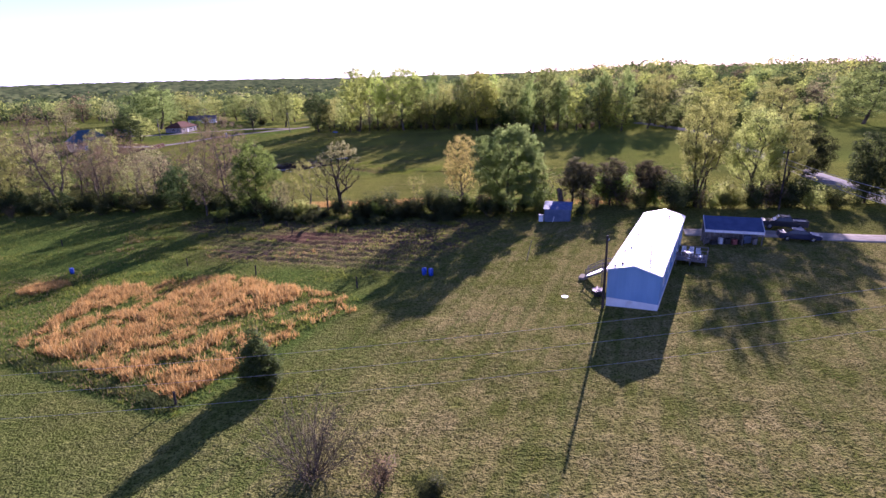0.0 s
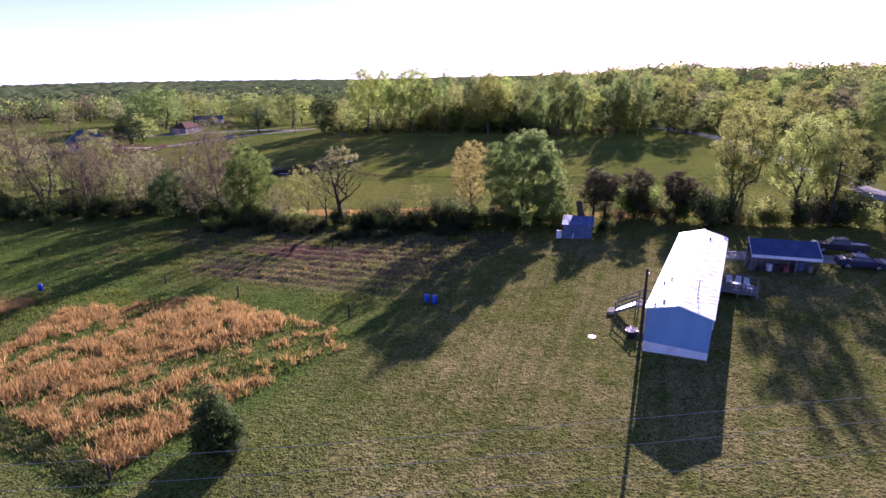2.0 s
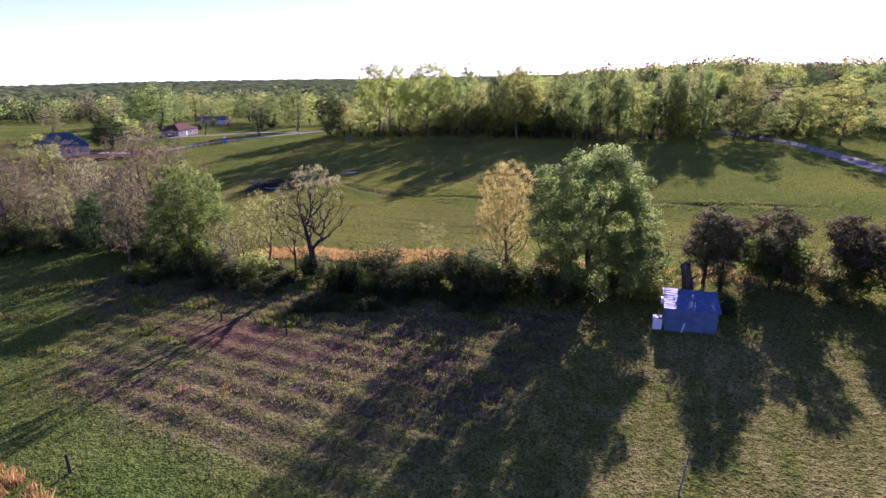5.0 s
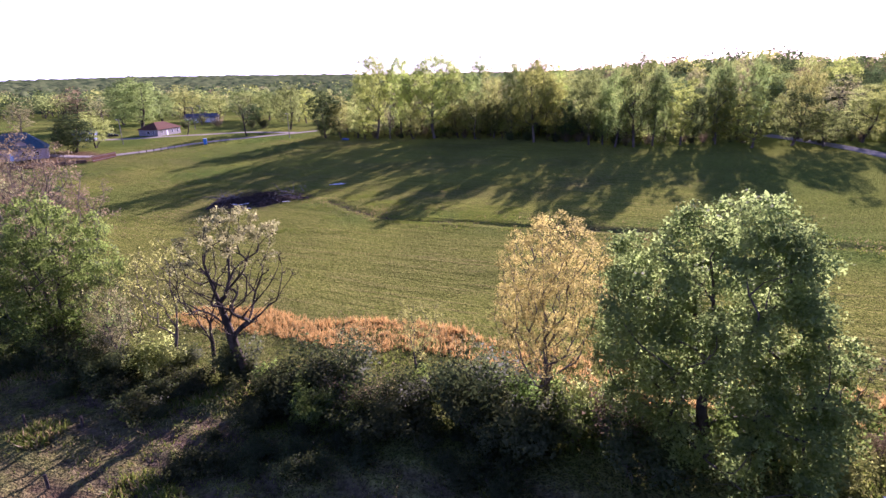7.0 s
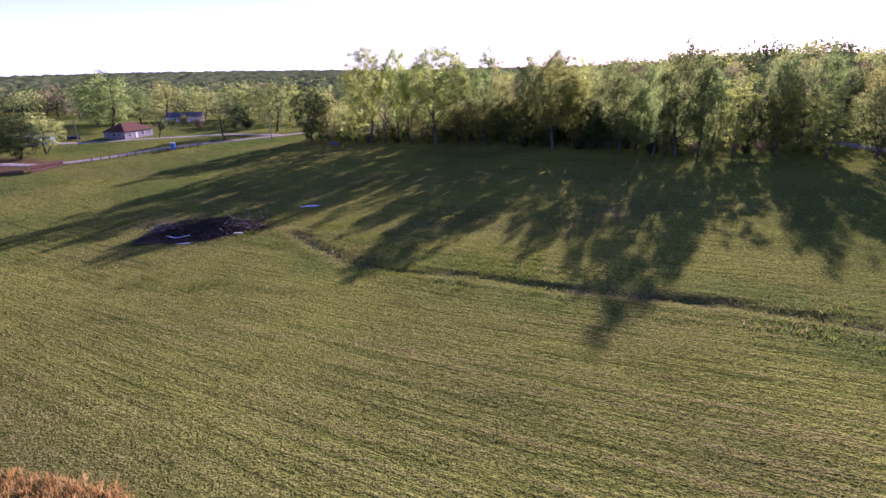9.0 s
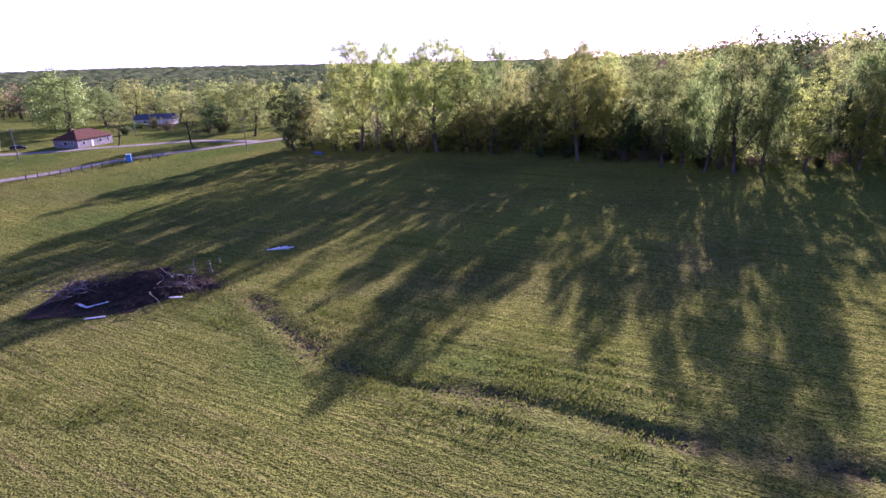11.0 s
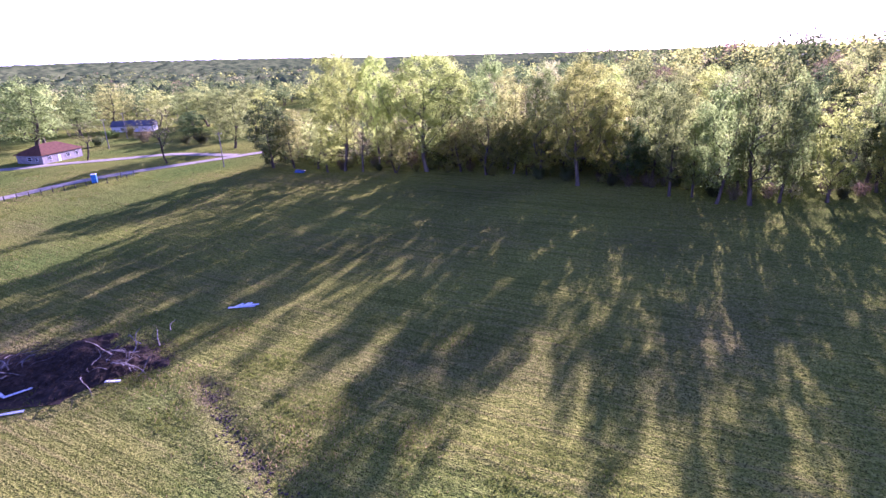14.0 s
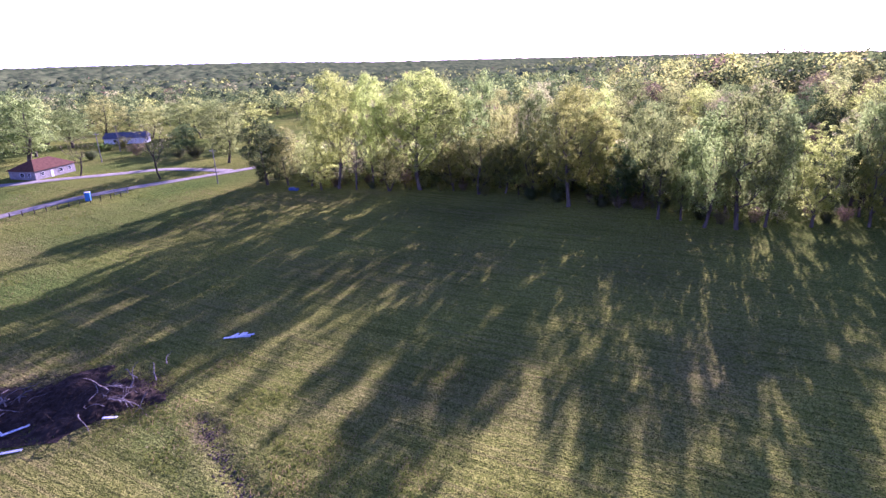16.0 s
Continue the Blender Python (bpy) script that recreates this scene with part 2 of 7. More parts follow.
def ground_material():
    """Grass, straw, bare soil and weeds, by where each grows; the weights are set on the land's points."""
    m, n, l = shader("grassland")
    b = n["Principled BSDF"]

    def weight(name):
        a = n.new("ShaderNodeAttribute")
        a.attribute_name = name
        return a.outputs["Fac"]

    tiny, fine, mid, broad = (tex(n, l, "ShaderNodeTexNoise", s, d) for s, d in ((7.0, 4), (2.6, 5), (0.55, 5), (0.09, 4)))
    green = blend(n, l, curve(n, l, fine.outputs["Fac"], 0.3, 0.7), (0.085, 0.104, 0.016), (0.170, 0.182, 0.036))
    straw = blend(n, l, curve(n, l, fine.outputs["Fac"], 0.3, 0.7), (0.190, 0.162, 0.050), (0.345, 0.292, 0.105))
    amount = n.new("ShaderNodeMath")
    amount.operation = "MULTIPLY_ADD"
    l.new(curve(n, l, mid.outputs["Fac"], 0.30, 0.72), amount.inputs[0])
    amount.inputs[1].default_value = 0.55
    l.new(curve(n, l, broad.outputs["Fac"], 0.35, 0.7, -0.1, 0.3), amount.inputs[2])
    dry = n.new("ShaderNodeMath")
    dry.operation, dry.use_clamp = "MULTIPLY", True
    l.new(amount.outputs[0], dry.inputs[0])
    l.new(weight("dry"), dry.inputs[1])
    col = blend(n, l, dry.outputs[0], green, straw)
    lush = blend(n, l, curve(n, l, fine.outputs["Fac"], 0.3, 0.7), (0.066, 0.112, 0.016), (0.145, 0.205, 0.034))
    hay = blend(n, l, curve(n, l, fine.outputs["Fac"], 0.3, 0.7), (0.165, 0.190, 0.024), (0.310, 0.318, 0.054))
    col = blend(n, l, weight("hay"), col, hay)
    # mowing lines across the hay field: long streaks of thatch and of taller green
    turned, mown = n.new("ShaderNodeMapping"), n.new("ShaderNodeTexNoise")
    turned.vector_type = "TEXTURE"
    turned.inputs["Rotation"].default_value = (0, 0, -0.335)
    turned.inputs["Scale"].default_value = (20.0, 0.55, 1.0)
    l.new(n.new("ShaderNodeTexCoord").outputs["Object"], turned.inputs["Vector"])
    l.new(turned.outputs["Vector"], mown.inputs["Vector"])
    mown.inputs["Scale"].default_value, mown.inputs["Detail"].default_value, mown.inputs["Distortion"].default_value = 1.0, 5.0, 0.25
    for lo, hi, most, tone in ((0.52, 0.65, 0.52, (0.270, 0.215, 0.072)), (0.46, 0.36, 0.66, (0.052, 0.074, 0.012))):
        share = n.new("ShaderNodeMath")
        share.operation = "MULTIPLY"
        l.new(curve(n, l, mown.outputs["Fac"], lo, hi, 0, most), share.inputs[0])
        l.new(weight("field"), share.inputs[1])
        col = blend(n, l, share.outputs[0], col, tone)
    passes, lawn = n.new("ShaderNodeMapping"), n.new("ShaderNodeTexNoise")
    passes.vector_type = "TEXTURE"
    passes.inputs["Rotation"].default_value = (0, 0, 1.30)
    passes.inputs["Scale"].default_value = (24.0, 0.9, 1.0)
    l.new(n.new("ShaderNodeTexCoord").outputs["Object"], passes.inputs["Vector"])
    l.new(passes.outputs["Vector"], lawn.inputs["Vector"])
    lawn.inputs["Scale"].default_value, lawn.inputs["Detail"].default_value = 1.0, 4.0
    for lo, hi, most, tone in ((0.52, 0.66, 0.55, (0.105, 0.132, 0.026)), (0.48, 0.34, 0.32, (0.290, 0.245, 0.085))):
        share = n.new("ShaderNodeMath")
        share.operation = "MULTIPLY"
        l.new(curve(n, l, lawn.outputs["Fac"], lo, hi, 0, most), share.inputs[0])
        l.new(weight("yard"), share.inputs[1])
        col = blend(n, l, share.outputs[0], col, tone)
    col = blend(n, l, weight("lush"), col, lush)
    # thin dark thatch between the blades, with the gaps' shade put into its colour
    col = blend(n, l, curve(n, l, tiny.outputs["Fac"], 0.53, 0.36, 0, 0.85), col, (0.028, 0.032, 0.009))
    soil = blend(n, l, curve(n, l, fine.outputs["Fac"], 0.3, 0.7), (0.062, 0.045, 0.027), (0.145, 0.106, 0.068))
    patch = n.new("ShaderNodeMath")
    patch.operation = "MULTIPLY"
    l.new(weight("soil"), patch.inputs[0])
    l.new(curve(n, l, mid.outputs["Fac"], 0.70, 0.45), patch.inputs[1])
    col = blend(n, l, patch.outputs[0], col, soil)
    red = blend(n, l, curve(n, l, mid.outputs["Fac"], 0.3, 0.7), (0.098, 0.053, 0.034), (0.178, 0.100, 0.062))
    col = blend(n, l, weight("red"), col, red)
    l.new(col, b.inputs["Base Color"])
    b.inputs["Roughness"].default_value = 0.95
    b.inputs["Specular IOR Level"].default_value = 0.0
    # blades and clumps; longer and lying in rows where the hay was cut
    swath, lying = n.new("ShaderNodeMapping"), n.new("ShaderNodeTexNoise")
    swath.vector_type = "TEXTURE"
    swath.inputs["Rotation"].default_value = (0, 0, -0.35)
    swath.inputs["Scale"].default_value = (2.2, 0.30, 1.0)
    l.new(n.new("ShaderNodeTexCoord").outputs["Object"], swath.inputs["Vector"])
    l.new(swath.outputs["Vector"], lying.inputs["Vector"])
    lying.inputs["Scale"].default_value, lying.inputs["Detail"].default_value, lying.inputs["Distortion"].default_value = 1.0, 4.0, 0.4
    clump = tex(n, l, "ShaderNodeTexNoise", 1.7, 3)
    total = fine.outputs["Fac"]
    for source, amount in ((tiny.outputs["Fac"], 0.9), (clump.outputs["Fac"], weight("tall")), (mown.outputs["Fac"], weight("field")), (lying.outputs["Fac"], weight("field"))):
        more = n.new("ShaderNodeMath")
        more.operation = "MULTIPLY_ADD"
        l.new(source, more.inputs[0])
        if isinstance(amount, float):
            more.inputs[1].default_value = amount
        else:
            l.new(amount, more.inputs[1])
        l.new(total, more.inputs[2])
        total = more.outputs[0]
    bump(n, l, b, total, 1.0, 0.26)
    return m


GROUND = ground_material()
BARK = surface("grey_brown_bark", (0.048, 0.037, 0.024), (0.130, 0.105, 0.074), 0.95, scale=2.5, fine=18, relief_size=0.03, stretch=(1, 1, 0.25))
PALE_BARK = surface("pale_bark", (0.070, 0.055, 0.035), (0.18, 0.148, 0.100), 0.9, scale=2.5, fine=18, relief_size=0.02, stretch=(1, 1, 0.25))
DARK_BARK = surface("dark_furrowed_bark", (0.026, 0.020, 0.013), (0.085, 0.066, 0.045), 0.95, scale=2.5, fine=18, relief_size=0.03, stretch=(1, 1, 0.25))
DEAD_WOOD = surface("dead_grey_wood", (0.09, 0.075, 0.065), (0.30, 0.265, 0.24), 0.9, scale=2.0, fine=22, relief_size=0.02)
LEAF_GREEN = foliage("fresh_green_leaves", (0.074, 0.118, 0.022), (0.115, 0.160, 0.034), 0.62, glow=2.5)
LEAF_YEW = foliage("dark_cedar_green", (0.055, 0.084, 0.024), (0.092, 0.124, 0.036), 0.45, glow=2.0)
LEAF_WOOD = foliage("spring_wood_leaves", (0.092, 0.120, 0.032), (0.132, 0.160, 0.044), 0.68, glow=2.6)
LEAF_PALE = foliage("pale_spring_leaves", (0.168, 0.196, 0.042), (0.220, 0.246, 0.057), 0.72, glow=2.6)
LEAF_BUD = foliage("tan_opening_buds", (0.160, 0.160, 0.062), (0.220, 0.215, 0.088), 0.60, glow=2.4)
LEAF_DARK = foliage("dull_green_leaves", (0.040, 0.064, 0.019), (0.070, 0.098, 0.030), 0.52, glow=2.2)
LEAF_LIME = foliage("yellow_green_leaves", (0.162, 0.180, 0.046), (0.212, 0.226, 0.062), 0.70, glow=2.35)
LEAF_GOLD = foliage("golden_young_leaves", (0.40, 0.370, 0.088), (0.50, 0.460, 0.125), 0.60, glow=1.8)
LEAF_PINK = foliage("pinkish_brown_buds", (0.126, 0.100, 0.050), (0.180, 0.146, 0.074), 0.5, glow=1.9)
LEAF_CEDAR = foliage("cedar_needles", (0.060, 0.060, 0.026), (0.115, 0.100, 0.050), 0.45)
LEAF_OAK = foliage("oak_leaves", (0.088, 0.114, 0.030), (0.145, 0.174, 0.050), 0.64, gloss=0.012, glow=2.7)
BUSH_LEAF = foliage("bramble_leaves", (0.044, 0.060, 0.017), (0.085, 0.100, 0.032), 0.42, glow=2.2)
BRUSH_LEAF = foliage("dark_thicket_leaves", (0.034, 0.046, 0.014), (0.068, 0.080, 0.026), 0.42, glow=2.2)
SEDGE_STRAW = foliage("orange_broom_sedge", (0.225, 0.130, 0.036), (0.360, 0.240, 0.084), 0.45)
BLADE = foliage("grass_blades", (0.080, 0.112, 0.014), (0.165, 0.180, 0.032), 0.45, glow=1.5)
BLADE_DRY = foliage("dry_grass_blades", (0.20, 0.155, 0.055), (0.30, 0.235, 0.10), 0.4, glow=1.4)

# ---- the ground: one sheet out to the horizon ----
def spread(lo, hi, step, far):
    inner = np.arange(lo, hi + step / 2, step)
    grow = [step]
    while sum(grow) < far:
        grow.append(grow[-1] * 1.16)
    out = np.cumsum(grow)
    return np.concatenate([lo - out[::-1], inner, hi + out])


gx, gy = spread(-105, 92, 0.75, 4400), spread(-30, 225, 0.52, 4400)
GX, GY = np.meshgrid(gx, gy)
fx, fy = GX.ravel(), GY.ravel()
fz = land(fx, fy)
w, hgt = len(gx), len(gy)
ids = np.arange(w * hgt).reshape(hgt, w)
quads = np.stack([ids[:-1, :-1], ids[:-1, 1:], ids[1:, 1:], ids[1:, :-1]], -1).reshape(-1, 4)
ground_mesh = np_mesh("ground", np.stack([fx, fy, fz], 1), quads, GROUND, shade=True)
garden_w = inside(fx, fy, GARDEN, 2.5)
rows_w = 0.5 - 0.5 * np.sin(local(fx, fy)[1] * 2 * math.pi / 2.4 + 0.35 * ripple(fx, fy, 9, 3))
ditch_w = np.exp(-((along(fx, fy, DITCH) + 0.4 * ripple(fx, fy, 2.0, 5)) / 1.8) ** 2)
red_w = inside(fx, fy, RED_BED, 0.5) * np.clip(0.40 + 0.25 * np.sin(local(fx, fy)[1] * 2 * math.pi / 2.3) + 0.55 * ripple(fx, fy, 3.2, 22), 0, 0.85)
edge_w = np.exp(-(along(fx, fy, [home(-120, -29.5), home(-26.5, -29.5), home(-26, -6)]) / 1.2) ** 2)
weights = {
    "dry": np.clip(inside(fx, fy, YARD, 6) * (0.85 + 0.45 * ripple(fx, fy, 4, 23)) + smooth(80, 95, fy + 0.42 * fx) * (0.45 + 0.60 * ripple(fx, fy, 15, 8)) * (1 - 0.6 * smooth(35, 60, fx)) + 0.5 * garden_w + 0.35 * smooth(100, 80, fy + 0.42 * fx) + 0.15 * smooth(118, 140, fy) * smooth(60, 35, fx) + 0.12, 0, 1.4),
    "lush": np.clip(0.55 * garden_w * (1 - rows_w) * (0.7 + 0.7 * ripple(fx, fy, 4, 24)) + 0.75 * inside(fx, fy, PADDOCK, 2) * (0.6 + 0.6 * ripple(fx, fy, 5, 9)) + edge_w
                    + 0.8 * np.exp(-((along(fx, fy, DITCH) - 4) / 4) ** 2) * (0.4 + 0.6 * ripple(fx, fy, 5, 10))
                    + (0.45 + 0.5 * smooth(18, 36, fy)) * smooth(24, 2, fx) * smooth(80, 60, fy) * (1 - garden_w) * (0.75 + 0.5 * ripple(fx, fy, 4, 18))
                    # Left slope: rough weeds, darkened too because it faces away from the light.
                    + 0.75 * smooth(-48, -85, fx) * smooth(108, 128, fy) * (0.55 + 0.7 * ripple(fx, fy, 7, 21))
                    # Right of the field: greener, and darkened for the shade falling there.
                    + 0.6 * smooth(32, 58, fx) * smooth(92, 104, fy) * (0.6 + 0.5 * ripple(fx, fy, 9, 25))
                    + 0.6 * inside(fx, fy, [(-150, 20), (-40, 50), (-45, 95), (-150, 110)], 8), 0, 1),
    "soil": np.clip(garden_w * (0.42 + 0.38 * rows_w + 0.45 * ripple(fx, fy, 6, 15)) + 0.8 * ditch_w * (0.5 + 0.5 * ripple(fx, fy, 3, 16)), 0, 1.2),
    "red": np.clip(red_w + 0.8 * inside(fx, fy, DIRT_YARD, 2.0), 0, 1),
    "tall": np.clip(inside(fx, fy, PADDOCK, 2) + inside(fx, fy, [home(-120, -29), home(-8, -29), home(-8, 70), home(-120, 70)], 6) * smooth(82, 70, fy + 0.2 * fx) + 0.75 * smooth(80, 92, fy + 0.42 * fx) * (0.8 + 0.5 * ripple(fx, fy, 10, 19))
                    + 0.8 * np.exp(-((along(fx, fy, DITCH) - 2) / 4) ** 2) + 0.45 * inside(fx, fy, YARD, 6), 0, 1),
    "yard": inside(fx, fy, YARD, 6) * (1 - garden_w),
    "field": smooth(80, 92, fy + 0.42 * fx) * (1 - ditch_w) * (0.62 + 0.3 * smooth(-10, 25, fx) * smooth(150, 110, fy) * smooth(75, 45, fx)) * (1 - 0.5 * smooth(35, 60, fx)),
    "hay": np.clip(smooth(80, 92, fy + 0.42 * fx) * (0.70 + 0.4 * ripple(fx, fy, 12, 17) + 0.2 * smooth(30, 55, fx) - (0.10 + 0.5 * ripple(fx, fy, 5, 27)) * smooth(2, 26, fx) * smooth(118, 104, fy) - (0.04 + 0.32 * ripple(fx, fy, 6, 26)) * smooth(118, 140, fy)), 0, 1),
}
for name, values in weights.items():
    a = ground_mesh.attributes.new(name, "FLOAT", "POINT")
    a.data.foreach_set("value", np.ascontiguousarray(values, np.float32))
ground = tagged(new("ground", ground_mesh), "rolling grassland with a mown yard, garden rows and a hay field", "ground", kind="structure")


# ---- plants ----
def tubes(segs, sides=5):
    """Tapered tubes from rows of start, end and the two radii."""
    s = np.array([[*a, *b, ra, rb] for a, b, ra, rb in segs])
    d = s[:, 3:6] - s[:, :3]
    d /= np.linalg.norm(d, axis=1, keepdims=True) + 1e-9
    ref = np.where(np.abs(d[:, 2:3]) > 0.9, [[1.0, 0, 0]], [[0, 0, 1.0]])
    u = np.cross(d, ref)
    u /= np.linalg.norm(u, axis=1, keepdims=True)
    v = np.cross(d, u)
    ang = np.arange(sides) * 2 * math.pi / sides
    ring = u[:, None] * np.cos(ang)[None, :, None] + v[:, None] * np.sin(ang)[None, :, None]
    lo = s[:, None, :3] + ring * s[:, 6][:, None, None]
    hi = s[:, None, 3:6] + ring * s[:, 7][:, None, None]
    verts = np.stack([lo, hi], 1).reshape(-1, 3)
    base = np.arange(len(s))[:, None] * 2 * sides
    k = np.arange(sides)
    faces = np.stack([base + k, base + (k + 1) % sides, base + sides + (k + 1) % sides, base + sides + k], -1).reshape(-1, 4)
    return verts, faces


def cards(centres, size, rng, flat=0.0, long=1.5, out=None, soft=0.6):
    """A small pointed leaf at each centre, turned at random; flat pulls them level. With out, the outward way of the
    crown at each leaf, leaves face outward and are shaded partly as one soft mass. Gives points, faces and normals."""
    n = len(centres)
    a = rng.normal(size=(n, 3))
    a[:, 2] *= 1 - 0.5 * flat
    a /= np.linalg.norm(a, axis=1, keepdims=True)
    b = np.cross(a, rng.normal(size=(n, 3)) * [1, 1, 1 + 2 * flat])
    b /= np.linalg.norm(b, axis=1, keepdims=True)
    c = np.cross(a, b)
    if out is not None:
        out = out / (np.linalg.norm(out, axis=1, keepdims=True) + 1e-9)
        turn = np.where((c * out).sum(1, keepdims=True) < 0, -1.0, 1.0)
        b, c = b * turn, c * turn
    s = size * rng.uniform(0.6, 1.35, (n, 1))
    verts = np.stack([centres - a * s * long / 2 - b * s * 0.5, centres - a * s * long / 2 + b * s * 0.5, centres + a * s * long / 2], 1)
    faces = np.arange(3 * n).reshape(n, 3)[:, ::-1]
    if out is None:
        return verts.reshape(-1, 3), faces, None
    normal = c * (1 - soft) + out * soft
    normal /= np.linalg.norm(normal, axis=1, keepdims=True)
    return verts.reshape(-1, 3), faces, np.repeat(normal, 3, axis=0)


def leaf_mesh(name, centres, size, rng, mat, flat=0.3, long=1.4, out=None, soft=0.6):
    v, f, n = cards(centres, size, rng, flat, long, out, soft)
    return np_mesh(name, v, f, mat, normals=n)


PROFILES = {
    "round": lambda s: math.sqrt(max(0.03, 1 - (1.86 * s - 0.86) ** 2)),
    "oval": lambda s: max(0.12, math.sin(math.pi * min(1, 0.16 + 0.74 * s)) ** 0.7),
    "egg": lambda s: max(0.10, math.sin(math.pi * min(1, 0.10 + 0.82 * s ** 1.25)) ** 0.8),
    "crown": lambda s: math.sqrt(max(0.05, 1 - ((s - 0.42) / 0.61) ** 4)),
    "cone": lambda s: max(0.06, 1.0 - 0.9 * s) * min(1.0, 0.45 + 4 * s),
    "dome": lambda s: min(1.0, 0.50 + 1.1 * s) * math.sqrt(max(0.10, 1 - max(0, (s - 0.42) / 0.62) ** 2)),
    "vase": lambda s: max(0.15, 0.40 + 0.95 * s - 1.9 * max(0, s - 0.7)),
    "column": lambda s: min(1.0, 0.55 + 2 * s) * math.sqrt(max(0.10, 1 - max(0, (s - 0.62) / 0.42) ** 2)),
}


def grow(seed, tall, wide, bare, profile, puffs, puff, leaves, leaf, gnarl=0.10, girth=0.018, stems=1, inner=0.3, lift=0.6, twigs=3, flat=0.2, long=1.35, tufts=9, leafy=0.0, squat=0.8, soft=0.75, lumpy=1.0):
    """One tree at the origin. The crown is a set of leafy puffs spread through the outline of its kind; each puff hangs on a branch that
    leaves the nearest lower limb, and limbs thicken with what they carry. lift: how steeply branches climb; leafy: the share of the
    crown's height below which twigs are bare. Gives the wood's tubes and the leaves' points, faces and normals."""
    rng = np.random.RandomState(seed)
    p1, p2, p3 = rng.uniform(0, 6.3, 3)

    def reach(s, a):
        return wide / 2 * PROFILES[profile](s) * (1 + lumpy * (0.13 * math.sin(a + p1 + 2 * s) + 0.11 * math.sin(2 * a + p2 - 5 * s) + 0.06 * math.sin(4 * a + p3 + 7 * s)))

    centres, sizes = [], []
    for k in range(puffs):
        best, far = None, -1.0
        for _ in range(9):
            while True:
                q, a = rng.uniform(0.0, 1.0), rng.uniform(0, 2 * math.pi)
                if rng.uniform(0, 1.15) < PROFILES[profile](q):
                    break
            size = puff * rng.uniform(0.65, 1.35)
            r = max(0.0, reach(q, a) - 0.75 * size) * (inner + (1 - inner) * math.sqrt(rng.uniform(0, 1)))
            c = np.array([r * math.cos(a), r * math.sin(a), tall * bare + 0.5 * size + q * (tall * (1 - bare) - 1.3 * size)])
            d = 9.9 if not centres else np.min(np.linalg.norm(np.array(centres) - c, axis=1))
            if d > far:
                best, far, keep = c, d, size
        centres.append(best)
        sizes.append(keep)
    centres, sizes = np.array(centres), np.array(sizes)
    # trunk
    nodes, parent = [np.array([0, 0, -0.4])], [-1]
    for k in range(stems):
        lean, at = rng.uniform(0, 6.3) if stems == 1 else k * 6.28 / stems + rng.uniform(-0.5, 0.5), 0
        tilt = 0.05 if stems == 1 else wide / tall * rng.uniform(0.25, 0.42)
        lean0 = np.array([tilt * math.cos(lean), tilt * math.sin(lean)])
        d = np.append(lean0, 1.0)
        top, n, p = tall * (0.80 if stems == 1 else rng.uniform(0.66, 0.84)), 11, nodes[0]
        for i in range(n):
            d = np.append(lean0 * (1 - 0.55 * i / n) + 0.55 * (d[:2] - lean0) + rng.normal(0, gnarl * 0.9, 2), 1.0)
            p = p + d * (top + 0.4) / n
            nodes.append(p)
            parent.append(at)
            at = len(nodes) - 1
    order = np.argsort(np.hypot(centres[:, 0], centres[:, 1]) + 0.25 * np.abs(centres[:, 2] - tall * (bare + 0.3)))
    ends = np.zeros(len(centres), int)
    for i in order:
        c, P = centres[i], np.array(nodes)
        side = np.hypot(P[:, 0] - c[0], P[:, 1] - c[1])
        cost = np.linalg.norm(P - c, axis=1) + 1.6 * np.maximum(0, P[:, 2] - (c[2] - lift * side)) + 50.0 * (P[:, 2] < tall * bare * 0.72)
        at = int(np.argmin(cost))
        a = nodes[at]
        length = np.linalg.norm(c - a)
        go = a - nodes[parent[at]] if parent[at] >= 0 else np.array([0, 0, 1.0])
        bend = a + go / (np.linalg.norm(go) + 1e-6) * length * 0.22 + (c - a) * 0.33 + [0, 0, -0.05 * length]
        n = max(2, int(length / (0.07 * tall)) + 1)
        for j in range(1, n + 1):
            f = j / n
            q = a * (1 - f) ** 2 + bend * 2 * f * (1 - f) + c * f * f + (rng.normal(0, gnarl * length / n, 3) if j < n else 0)
            nodes.append(q)
            parent.append(at)
            at = len(nodes) - 1
        ends[i] = at
    P, load = np.array(nodes), np.zeros(len(nodes))
    load[ends] += 1
    for k in range(len(nodes) - 1, 0, -1):
        load[parent[k]] += max(load[k], 0.3)
    tip = max(0.012, tall * girth * 0.07)
    power = math.log(tall * girth / tip) / math.log(max(3.0, load[0]))
    radius = tip * np.maximum(load, 0.6) ** power
    radius[0] *= 1.35
    segs = [(P[parent[k]], P[k], radius[parent[k]] if parent[k] == 0 or P[parent[k]][2] > P[k][2] - 9 else radius[k], radius[k]) for k in range(1, len(nodes))]
    segs = [(a, b, min(ra, rb * 1.9 + 0.01) if i > 0 else ra, rb) for i, (a, b, ra, rb) in enumerate(segs)]
    for c, size in zip(centres, sizes):
        for _ in range(twigs):
            e = rng.normal(0, 1, 3) * [1, 1, 0.8] + [0, 0, 0.35] + 0.8 * (c - [0, 0, tall * 0.5]) / tall
            e = c + e / np.linalg.norm(e) * size * rng.uniform(0.6, 1.0)
            m = (c + e) / 2 + rng.normal(0, 0.12 * size, 3)
            segs += [(c, m, tip * 0.8, tip * 0.55), (m, e, tip * 0.55, tip * 0.3)]
    # leaves, in tufts over each puff
    level = (centres[:, 2] / tall - bare) / (1 - bare)
    share = sizes ** 2 * np.clip((level - leafy) * 6 + 0.12 if leafy else 1.0, 0.02, 1)
